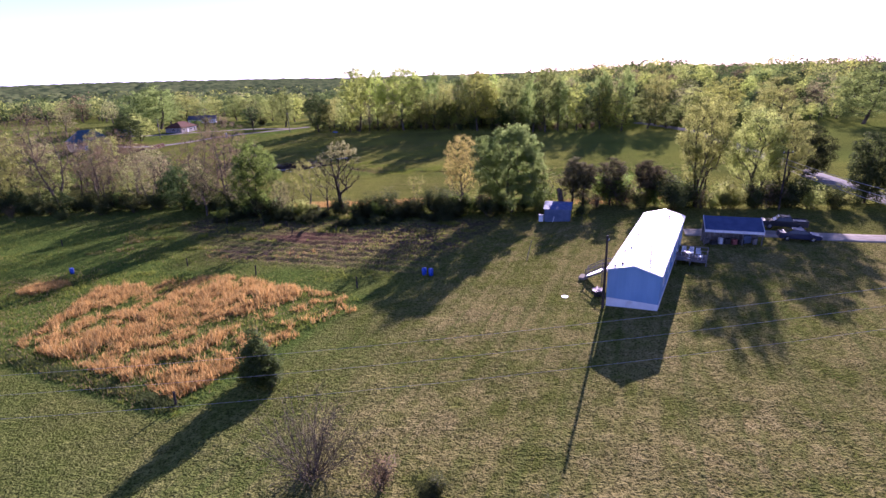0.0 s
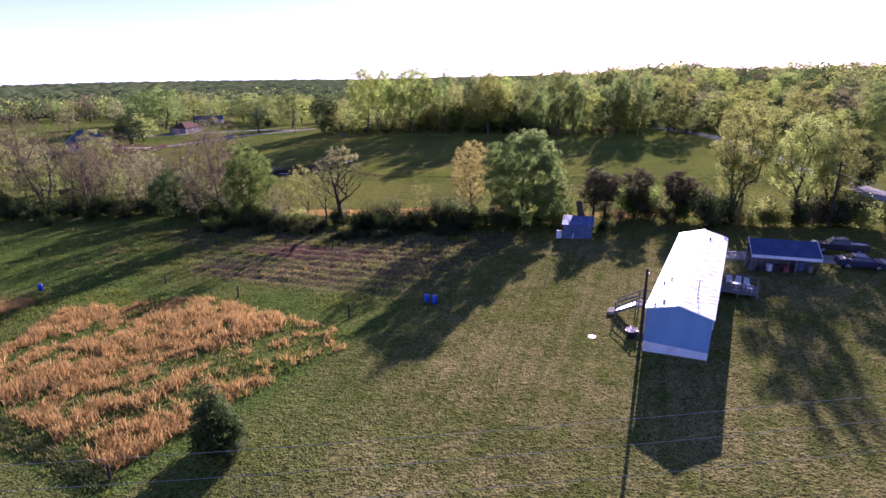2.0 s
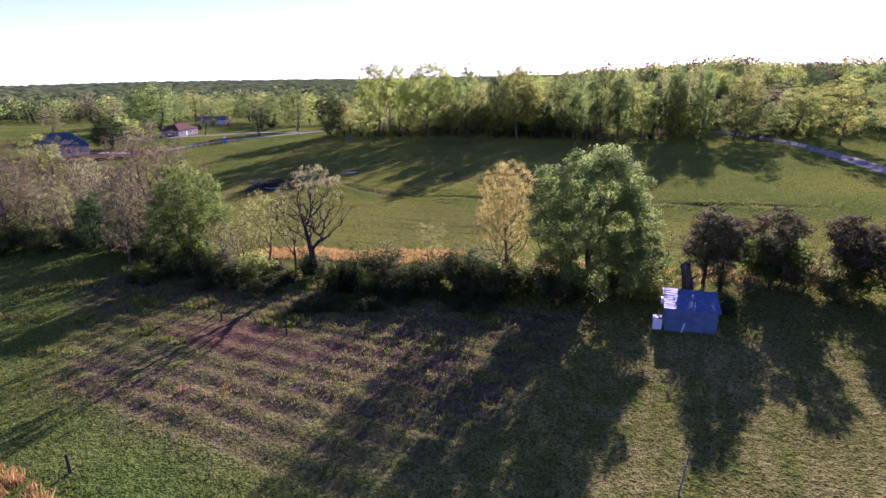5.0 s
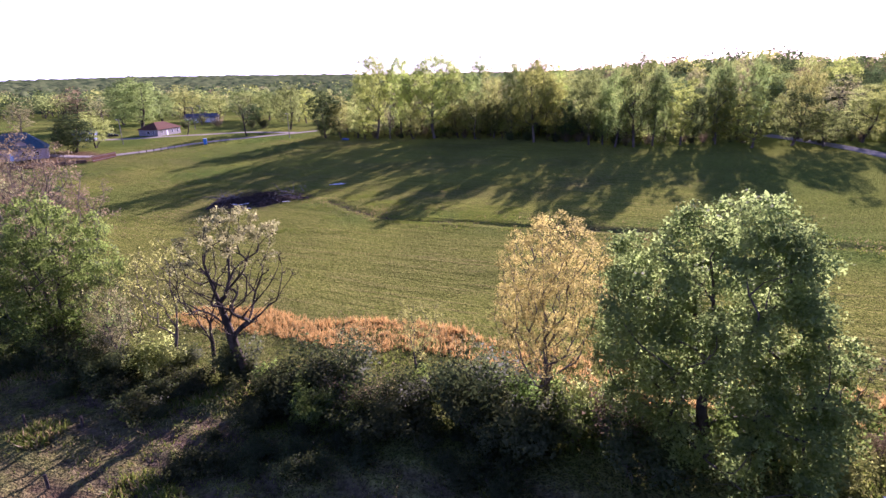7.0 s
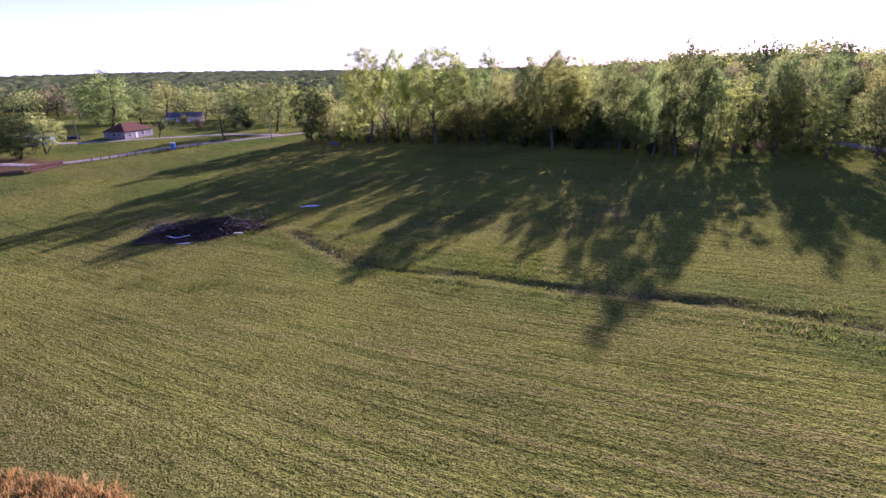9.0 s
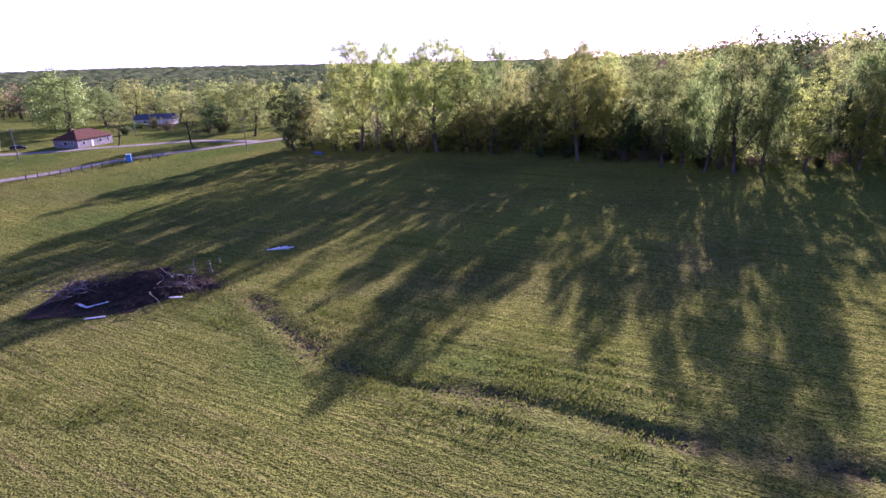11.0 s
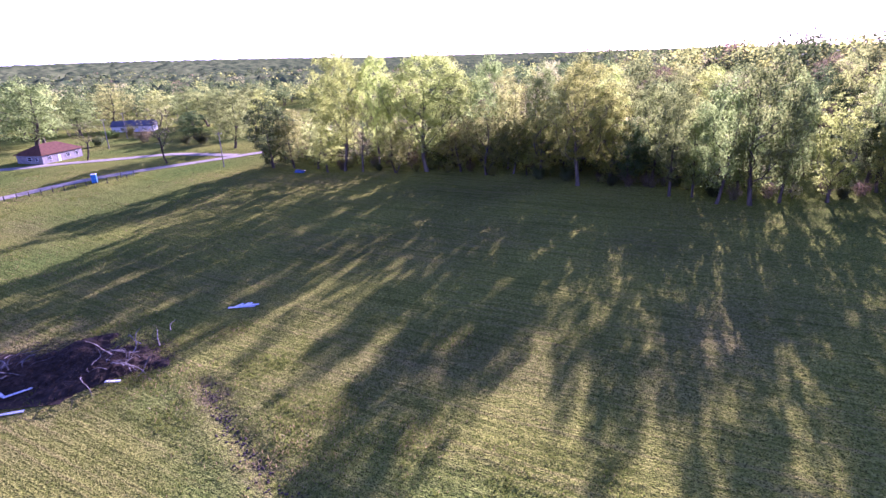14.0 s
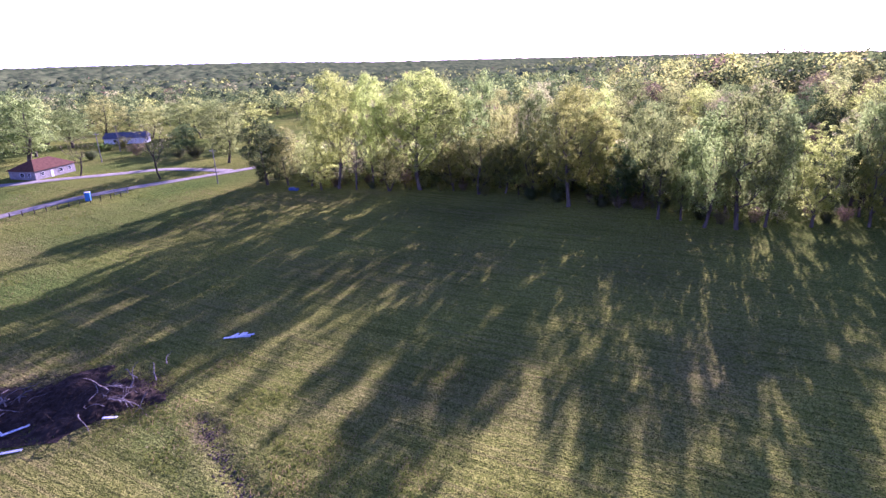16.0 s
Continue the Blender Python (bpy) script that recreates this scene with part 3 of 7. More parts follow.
    which = rng.choice(len(centres), leaves, p=share / share.sum())
    hub = rng.normal(0, 1, (len(centres), tufts, 3)) + [0, 0, 0.25]
    hub /= np.linalg.norm(hub, axis=2, keepdims=True)
    hub *= rng.uniform(0.45, 0.95, (len(centres), tufts, 1))
    where = hub[which, rng.randint(0, tufts, leaves)] + np.clip(rng.normal(0, 0.24, (leaves, 3)), -0.5, 0.5)
    spots = centres[which] + where * sizes[which, None] * [1, 1, squat]
    spots[:, 2] = np.maximum(spots[:, 2], 0.25)
    middle = np.array([0, 0, tall * (0.45 + 0.4 * bare)])
    out = where + 0.55 * (spots - middle) / [wide / 2, wide / 2, tall / 2]
    return segs, cards(spots, leaf, rng, flat, long, out, soft)


def wood_mesh(name, segs, bark, sides=6):
    tv, tf = tubes([g for g in segs if g[2] > 0.045] or segs[:1], sides)
    sv, sf = tubes([g for g in segs if g[2] <= 0.045] or segs[-1:], 3)
    return np_mesh(name + "_wood", np.concatenate([tv, sv]), np.concatenate([tf, sf + len(tv)]), bark, shade=True)


def tree_meshes(name, bark, leafmat, *shape, **more):
    """The trunk-with-limbs mesh and the crown mesh of one tree."""
    segs, (v, f, n) = grow(*shape, **more)
    return wood_mesh(name, segs, bark), np_mesh(name + "_crown", v, f, leafmat, normals=n)


TREES = {}


def plant(kind, x, y, scale=1.0, turn=0.0, label="", group="", squash=1.0, name="tree", sink=0.05):
    """A tree of a kind at a place: trunk and crown under one empty."""
    m = Matrix.Translation((x, y, height(x, y) - sink)) @ Matrix.Rotation(turn, 4, "Z") @ Matrix.Diagonal((scale * squash, scale * squash, scale, 1))
    wood, crown = TREES[kind]
    ob = thing(name, label, name.replace("_", " "), m, group)
    attach(new("trunk", wood), ob)
    attach(new("crown", crown), ob)
    return ob


#                                            seed tall  wide bare profile puffs size leaves leaf
TREES["oak"] = tree_meshes("oak", BARK, LEAF_OAK, 3, 18.0, 13.2, 0.13, "crown", 95, 1.5, 100000, 0.145, gnarl=0.10, girth=0.024, tufts=8, inner=0.32, lumpy=1.5, soft=0.8)
TREES["gold"] = tree_meshes("gold", PALE_BARK, LEAF_GOLD, 4, 15.3, 7.8, 0.18, "egg", 260, 0.52, 46000, 0.060, gnarl=0.06, girth=0.013, lift=1.5, twigs=5, inner=0.1, tufts=6, leafy=0.12, lumpy=0.6)
TREES["gnarled"] = tree_meshes("gnarled", DARK_BARK, LEAF_BUD, 15, 12.5, 8.4, 0.34, "dome", 105, 0.55, 5600, 0.095, gnarl=0.15, girth=0.026, lift=0.9, twigs=8, inner=0.10, leafy=0.60, tufts=5)
TREES["green"] = tree_meshes("green", BARK, LEAF_GREEN, 6, 15.0, 10.5, 0.16, "dome", 95, 1.05, 40000, 0.12, gnarl=0.10, stems=3, girth=0.02, tufts=8, lumpy=2.0, inner=0.2)
TREES["pink"] = tree_meshes("pink", PALE_BARK, LEAF_PINK, 7, 20.0, 15.0, 0.22, "dome", 120, 0.95, 8500, 0.12, gnarl=0.10, girth=0.016, stems=2, lift=0.9, twigs=6, inner=0.15, tufts=6)
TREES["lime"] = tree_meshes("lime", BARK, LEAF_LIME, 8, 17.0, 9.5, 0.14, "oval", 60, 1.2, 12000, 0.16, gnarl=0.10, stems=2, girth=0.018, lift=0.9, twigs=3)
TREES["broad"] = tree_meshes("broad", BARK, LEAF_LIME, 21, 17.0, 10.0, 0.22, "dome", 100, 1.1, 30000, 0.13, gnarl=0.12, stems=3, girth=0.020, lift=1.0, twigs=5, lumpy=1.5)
TREES["cedar"] = tree_meshes("cedar", BARK, LEAF_CEDAR, 9, 7.5, 4.6, 0.20, "egg", 60, 0.64, 11500, 0.115, gnarl=0.08, girth=0.020, lift=0.5, flat=0.4, squat=0.6, twigs=6, lumpy=2.4)
TREES["broad_cedar"] = tree_meshes("broad_cedar", BARK, BRUSH_LEAF, 23, 11.5, 10.0, 0.02, "oval", 80, 1.2, 15000, 0.21, gnarl=0.06, girth=0.016, lift=0.4, squat=0.7)
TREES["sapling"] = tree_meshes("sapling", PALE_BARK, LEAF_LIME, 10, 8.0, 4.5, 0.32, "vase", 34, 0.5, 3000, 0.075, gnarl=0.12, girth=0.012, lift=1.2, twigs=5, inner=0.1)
TREES["bare"] = tree_meshes("bare", DARK_BARK, LEAF_BUD, 11, 9.5, 6.5, 0.30, "vase", 48, 0.6, 420, 0.11, gnarl=0.16, girth=0.015, lift=1.0, twigs=8, inner=0.1)
TREES["dark"] = tree_meshes("dark", BARK, LEAF_DARK, 12, 16.0, 10.5, 0.04, "oval", 60, 1.35, 14000, 0.21, gnarl=0.08, lift=0.5, twigs=2)
TREES["poplar"] = tree_meshes("poplar", PALE_BARK, LEAF_PALE, 13, 19.0, 8.0, 0.08, "column", 60, 1.05, 13000, 0.165, gnarl=0.07, girth=0.013, lift=1.1, lumpy=1.4)
TREES["grand"] = tree_meshes("grand", PALE_BARK, LEAF_PALE, 17, 30.0, 19.0, 0.20, "dome", 130, 1.7, 42000, 0.20, gnarl=0.08, girth=0.014, lift=1.1, twigs=4, inner=0.2, tufts=8)
TREES["maple"] = tree_meshes("maple", BARK, LEAF_WOOD, 14, 16.0, 10.0, 0.12, "round", 58, 1.3, 13000, 0.18, gnarl=0.08, lift=0.7, twigs=2)
TREES["budding"] = tree_meshes("budding", PALE_BARK, LEAF_BUD, 26, 27.0, 12.0, 0.20, "oval", 90, 1.3, 19000, 0.18, gnarl=0.08, girth=0.013, lift=1.1, twigs=4, tufts=7)
TREES["twiggy"] = tree_meshes("twiggy", PALE_BARK, LEAF_BUD, 16, 17.5, 9.0, 0.2, "oval", 75, 0.85, 6000, 0.13, gnarl=0.12, girth=0.015, lift=1.1, twigs=6)

HEDGE = "trees along the hedgerow"
plant("oak", 27.4, 65.5, 0.90, 0.3, "broad oak in fresh grey-green leaf", HEDGE, name="oak_tree", squash=1.05)
plant("gold", 17.9, 69.0, 0.98, 1.0, "slender tree with golden young leaves", HEDGE, squash=1.12)
plant("gnarled", -6.5, 73.6, 1.22, 2.2, "gnarled dark tree with a few opening buds", HEDGE)
plant("green", -26.6, 76.0, 1.12, 0.3, "leafy bright green tree", HEDGE, squash=0.95)
plant("pink", -36.5, 84.0, 1.1, 1.7, "tall spreading tree with pinkish buds", HEDGE)
for k, x, y, s, r in (("sapling", -14.7, 75.0, 1.5, 1), ("bare", -10.8, 74.6, 1.15, 2), ("bare", -20.8, 76.0, 0.9, 4), ("bare", -18.6, 75.5, 0.8, 2), ("sapling", 8.5, 73.0, 0.95, 3), ("sapling", -23.5, 77.0, 1.0, 0),
                      ("bare", 3.0, 72.0, 0.62, 1), ("sapling", 32.0, 67.5, 1.2, 2), ("bare", 33.5, 66.0, 0.8, 5), ("bare", 12.5, 71.5, 0.55, 3)):
    plant(k, x, y, s, r, "thin bare sapling at the hedge" if k == "bare" else "thin young tree with yellow-green leaves", HEDGE, name="sapling")
for x, y, s, r in ((38.2, 64.8, 1.15, 0), (40.3, 66.0, 1.0, 2), (45.2, 66.2, 1.05, 1), (51.0, 64.0, 1.0, 4), (53.0, 65.5, 0.85, 5)):
    plant("cedar", x, y, s * 1.16, r, "dark red cedar behind the yard", HEDGE, name="cedar_tree")
plant("broad", 58.6, 61.5, 1.10, 0.4, "tall ragged tree in yellow-green leaf", HEDGE, squash=0.9)
plant("broad", 67.2, 60.0, 0.95, 2.1, "broad tree in yellow-green leaf", HEDGE, squash=1.05)
plant("broad", 73.5, 63.5, 0.88, 3.3, "broad tree in yellow-green leaf", HEDGE, squash=1.0)
plant("bare", 60.0, 63.5, 1.3, 1.0, "bare leaning tree by the hedge", HEDGE)
for k, x, y, h, label in (("pink", -86.8, 93.7, 23, "tall tree with pinkish buds"), ("pink", -84.0, 106.0, 16, "tall tree with reddish buds"), ("bare", -66.0, 104.0, 15, "bare dark tree"),
                          ("twiggy", -52.7, 100.0, 11, "half-bare tree"), ("lime", -99.0, 93.0, 20, "yellow-green tree"), ("twiggy", -98.0, 100.0, 18, "half-bare tree"), ("bare", -92.0, 108.0, 16, "bare grey tree"),
                          ("lime", -80.0, 112.0, 8, "low yellow-green tree"), ("twiggy", -74.0, 97.0, 12, "half-bare tree"), ("twiggy", -47.0, 90.0, 9, "half-bare tree"), ("lime", -111.0, 98.0, 17, "yellow-green tree"),
                          ("pink", -120.0, 110.0, 18, "tall tree with pinkish buds"), ("twiggy", -110.0, 118.0, 15, "half-bare tree"), ("bare", -42.5, 84.5, 11, "bare dark tree"), ("twiggy", -31.0, 80.0, 12, "half-bare tree")):
    tall = {"pink": 20.0, "bare": 9.5, "twiggy": 17.5, "lime": 17.0}[k]
    plant(k, x, y, h / tall * (1.15 if k in ("pink", "twiggy") else 1.0), x * 1.7, label + " in the hedgerow", HEDGE, squash=0.95 if k != "bare" else 0.8)
for k, x, y, h, label in (("green", -46.0, 92.0, 9, "leafy bright green tree"), ("twiggy", -41.0, 81.5, 12, "half-bare tree"), ("twiggy", -20.5, 75.5, 8, "half-bare tree"), ("dark", -51.0, 89.0, 12, "dense dark tree"), ("dark", -57.0, 93.0, 8, "dense dark tree"), ("pink", -62.0, 94.0, 14, "tree with pinkish buds"), ("twiggy", -67.0, 96.0, 13, "half-bare tree"),
                          ("lime", -90.0, 97.0, 14, "yellow-green tree"), ("pink", -78.0, 96.0, 17, "tree with reddish buds"), ("twiggy", -104.0, 96.0, 16, "half-bare tree"), ("lime", -118.0, 96.0, 15, "yellow-green tree"),
                          ("twiggy", -95.0, 118.0, 12, "half-bare tree"), ("pink", -85.0, 122.0, 13, "tree with pinkish buds"), ("twiggy", -75.0, 119.0, 12, "half-bare tree"), ("pink", -67.0, 113.0, 12, "tree with reddish buds"), ("lime", -104.0, 126.0, 11, "yellow-green tree"), ("twiggy", -90.0, 131.0, 12, "half-bare tree"), ("dark", -79.0, 128.0, 9, "dense dark tree"), ("dark", -95.0, 90.0, 7, "dense dark tree"), ("dark", -82.0, 89.0, 6, "dense dark tree"), ("lime", -97.0, 126.0, 17.5, "yellow-green tree"), ("pink", -90.5, 124.0, 17, "tree with pinkish buds"), ("dark", -100.0, 131.0, 13, "dense dark tree"), ("pink", -44.0, 91.0, 20, "tree with pinkish buds"), ("twiggy", -71.0, 110.0, 14, "half-bare tree")):
    tall = {"pink": 20.0, "twiggy": 17.5, "lime": 17.0, "green": 15.0, "dark": 16.0}[k]
    plant(k, x, y, h / tall, x * 1.3, label + " in the hedgerow", HEDGE, squash=1.15)
plant("broad_cedar", 90.3, 88.0, 0.98, 0, "broad dark cedar beside the road", HEDGE, name="cedar_tree", squash=1.1)
plant("broad_cedar", 84.2, 59.0, 1.02, 2, "broad dark cedar beside the road", HEDGE, name="cedar_tree", squash=0.85)
plant("broad_cedar", 89.0, 54.0, 1.1, 4, "broad dark cedar beside the road", HEDGE, name="cedar_tree", squash=0.95)

# ---- woods beyond the field ----
EDGE_X = [-420, -260, -207, -195, -180, -150, -120, -98, -76, -54, -14, 7, 26, 45, 60, 84, 108, 131, 150, 175, 260, 420]
EDGE_Y = [232, 236, 252, 305, 362, 366, 345, 300, 258, 249, 244, 236, 226, 214, 212, 206, 210, 192, 190, 190, 150, 100]


WOOD_LEAVES = {"pale": LEAF_PALE, "wood": LEAF_WOOD, "dark": LEAF_DARK, "bud": LEAF_BUD, "pink": LEAF_PINK, "lime": LEAF_LIME}
TEMPLATES = [grow(200 + k, 10.0, 6.4, 0.12, shape, 20, 1.3, 520, 0.32, twigs=0, tufts=14, soft=0.9) for k, shape in enumerate(("round", "oval", "dome", "round"))]
SMALL = [grow(210 + k, 10.0, 7.4, 0.10, shape, 9, 1.9, 100, 0.78, twigs=0, tufts=9, soft=0.92) for k, shape in enumerate(("round", "dome", "oval"))]


def wood_height(x, y, tall, rng):
    """Heights of the wood's trees: lower along the field, higher on the rise behind."""
    return rng.uniform(*tall, len(x)) * (1 + 0.18 * ripple(x, y, 45, 21)) * (1 - 0.34 * smooth(42, 70, x) * smooth(285, 245, y) + 0.05 * smooth(20, 60, x) * smooth(255, 295, y) + 0.21 * smooth(80, 125, x)
            + 0.2 * smooth(-25, -8, x) * smooth(56, 40, x) * smooth(222, 238, y) * smooth(340, 290, y))


def wood_places(near, far, step, span, rng):
    xs, ys = np.meshgrid(np.arange(-1300, 1300, step), np.arange(40, 1700, step))
    x, y = (xs + rng.uniform(-0.42, 0.42, xs.shape) * step).ravel(), (ys + rng.uniform(-0.42, 0.42, ys.shape) * step).ravel()
    deep = y - np.interp(x, EDGE_X, EDGE_Y)
    wedge = np.abs(np.arctan2(x - 10, y + 30) + 0.13) < 0.72
    keep = (deep > near) & (deep <= far) & wedge & (x > span[0]) & (x < span[1]) & (ripple(x, y, 60, 20) > -0.95)
    return x[keep], y[keep]


def woods(name, label, seed, near, far, step, models, shares, tall=(11, 24), span=(-1300, 1300), plump=(0.6, 0.85)):
    """One mesh of many trees standing between two distances behind the wood's edge, each a turned and stretched tree of its own size."""
    rng = np.random.RandomState(seed)
    x, y = wood_places(near, far, step, span, rng)
    n = len(x)
    z, h = land(x, y), wood_height(x, y, tall, rng)
    w, turn, model, kind = h * rng.uniform(*plump, n), rng.uniform(0, 6.3, n), rng.randint(0, len(models), n), rng.choice(len(shares), n, p=shares)
    verts, faces, normals, index, start = [], [], [], [], 0
    for m, (segs, (lv, lf, ln)) in enumerate(models):
        extent = 2 * np.percentile(np.hypot(lv[:, 0], lv[:, 1]), 97)
        wv, wf = tubes([g for g in segs if g[2] > 0.08], 3)
        wf = np.concatenate([wf[:, [0, 1, 2]], wf[:, [0, 2, 3]]])
        v0, n0 = np.concatenate([wv, lv]), np.concatenate([wv * 0 + [0, 0, 1], ln])
        f0, leafy = np.concatenate([wf, lf + len(wv)]), np.arange(len(wf) + len(lf)) >= len(wf)
        who = np.where(model == m)[0]
        c, s = np.cos(turn[who])[:, None], np.sin(turn[who])[:, None]
        k, kz = (w[who] / extent)[:, None], (h[who] / 10.0)[:, None]
        verts.append(np.stack([x[who][:, None] + k * (c * v0[:, 0] - s * v0[:, 1]), y[who][:, None] + k * (s * v0[:, 0] + c * v0[:, 1]), z[who][:, None] + kz * v0[:, 2]], 2).reshape(-1, 3))
        normals.append(np.stack([c * n0[:, 0] - s * n0[:, 1], s * n0[:, 0] + c * n0[:, 1], np.broadcast_to(n0[:, 2], (len(who), len(n0)))], 2).reshape(-1, 3))
        faces.append((start + np.arange(len(who))[:, None, None] * len(v0) + f0).reshape(-1, 3))
        index.append(np.where(leafy[None], kind[who][:, None] + 1, 0).ravel())
        start += len(who) * len(v0)
    me = np_mesh(name, np.concatenate(verts), np.concatenate(faces), [BARK] + list(WOOD_LEAVES.values()), np.concatenate(index), normals=np.concatenate(normals))
    return tagged(new(name, me), label, "woods", kind="stuff")


def near_wood():
    """The wood's own trees behind its front row, each a thing."""
    looks = {"pale": "forest tree in pale yellow-green leaf", "wood": "forest tree in fresh green leaf", "dark": "dense dark green forest tree", "bud": "forest tree with tan opening buds", "pink": "half-bare forest tree with pinkish buds", "lime": "forest tree in yellow-green leaf"}
    for k, (shape, stems, puffs, size) in enumerate((("crown", 1, 34, 1.85), ("dome", 2, 38, 1.7), ("round", 1, 34, 1.75))):
        segs, (v, f, n) = grow(230 + k, 20.0, 11.5, 0.16, shape, puffs, size, 7000, 0.24, gnarl=0.08, stems=stems, girth=0.015, lift=0.9, twigs=1, tufts=13, soft=0.88)
        wood = wood_mesh("forest", segs, PALE_BARK, 4)
        for kind, mat in WOOD_LEAVES.items():
            TREES[kind, k] = wood, np_mesh("forest_crown", v, f, mat, normals=n)
    rng = np.random.RandomState(30)
    x, y = wood_places(46, 125, 11.0, (-90, 200), rng)
    h = wood_height(x, y, (11.5, 19.5), rng)
    for a, b, t in zip(x, y, h):
        kind = rng.choice(list(looks), p=(0.15, 0.24, 0.33, 0.08, 0.07, 0.13))
        plant((kind, rng.randint(0, 3)), a, b, t / 20.0, rng.uniform(0, 6.3), looks[kind], "trees of the wood", rng.uniform(0.85, 1.2))


near_wood()
woods("undergrowth", "tangled scrub and saplings along the wood's edge", 33, -3, 44, 5.6, TEMPLATES, (0.20, 0.28, 0.24, 0.12, 0.08, 0.08), (2.2, 7.0), (-70, 56), (0.7, 1.1))
woods("understorey", "close low trees behind the wood's front row", 37, 4, 30, 5.2, TEMPLATES, (0.22, 0.28, 0.22, 0.10, 0.06, 0.12), (8.5, 13.0), (-64, 51), (0.62, 0.85))
woods("thicket_woods", "low close trees inside the thinner part of the wood", 38, 14, 60, 6.5, TEMPLATES, (0.20, 0.30, 0.26, 0.08, 0.04, 0.12), (6.5, 10.5), (52, 190), (0.65, 0.9))
woods("far_woods", "distant woods of mixed greens", 31, 125, 430, 15.8, TEMPLATES, (0.06, 0.28, 0.53, 0.03, 0.04, 0.06), (13, 21), (-1300, 60), (0.7, 1.0))
woods("hill_woods", "wooded hillside of mixed spring greens", 36, 125, 420, 13.0, TEMPLATES, (0.13, 0.28, 0.40, 0.04, 0.06, 0.09), (13, 22), (60, 640), (0.62, 0.9))
woods("distant_woods", "far woods fading toward the horizon", 35, 430, 1150, 21.2, SMALL, (0.05, 0.32, 0.55, 0.01, 0.02, 0.05), (12, 20), (-900, 900), (1.0, 1.4))


def far_canopy():
    """The tree-covered land out to the horizon: a lumpy canopy over low ridges."""
    ang = np.radians(np.arange(-62, 62.01, 0.3))
    dist = 640 * 1.025 ** np.arange(0, 78)
    a, d = np.meshgrid(ang, dist)
    x, y = 10 + d * np.sin(a), d * np.cos(a)
    rng = np.random.RandomState(5)
    tops = 12 + 4.5 * ripple(x, y, 16, 40) + 2.5 * ripple(x, y, 6, 41) + rng.uniform(-3.0, 3.0, x.shape)
    ridge = smooth(700, 2600, d) * (9 + 9 * ripple(x, y, 420, 42)) + smooth(2600, 4000, d) * 7
    z = land(x.ravel(), y.ravel()).reshape(x.shape) * smooth(2500, 700, d) + tops + ridge
    z[0] -= 14
    n, k = x.shape
    i = np.arange(n * k).reshape(n, k)
    f = np.stack([i[:-1, :-1], i[:-1, 1:], i[1:, 1:], i[1:, :-1]], -1).reshape(-1, 4)
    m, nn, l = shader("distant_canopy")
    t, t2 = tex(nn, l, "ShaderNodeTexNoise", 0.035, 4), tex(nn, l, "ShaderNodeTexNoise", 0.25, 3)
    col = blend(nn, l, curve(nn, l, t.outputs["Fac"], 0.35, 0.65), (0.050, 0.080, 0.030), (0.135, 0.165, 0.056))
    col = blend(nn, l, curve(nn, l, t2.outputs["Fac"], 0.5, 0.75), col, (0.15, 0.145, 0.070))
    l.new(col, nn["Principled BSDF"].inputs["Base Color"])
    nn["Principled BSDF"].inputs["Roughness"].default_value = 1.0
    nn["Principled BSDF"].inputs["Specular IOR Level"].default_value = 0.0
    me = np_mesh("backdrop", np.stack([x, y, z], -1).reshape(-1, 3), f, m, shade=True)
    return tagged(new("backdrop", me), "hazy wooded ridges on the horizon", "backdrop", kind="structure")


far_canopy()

# the wood's front row, tree by tree: kind, x, y, height, width
FRONT = "trees at the wood's edge"
LOOKS = {"grand": "tall spreading tree in pale yellow-green leaf", "poplar": "tall tree in yellow-green leaf", "maple": "round green tree", "dark": "dense dark green tree", "twiggy": "half-bare tree with brown buds",
         "budding": "tall tree with tan half-open buds", "lime": "ragged tree in yellow-green leaf", "bare": "bare grey tree", "cedar": "dark cedar"}
SIZES = {"grand": (30.0, 19.0), "budding": (27.0, 12.0), "poplar": (19.0, 8.0), "maple": (16.0, 10.0), "dark": (16.0, 10.5), "twiggy": (17.5, 9.0), "lime": (17.0, 9.0), "bare": (9.5, 6.5), "cedar": (7.5, 4.6)}


def stand(rows, where, group):
    for i, (k, x, y, tall, wide) in enumerate(rows):
        s = tall / SIZES[k][0]
        squash = min(1.6, max(0.6, wide / (SIZES[k][1] * s)))
        plant(k, x, y, s, i * 2.3, LOOKS[k] + " " + where, group, squash)


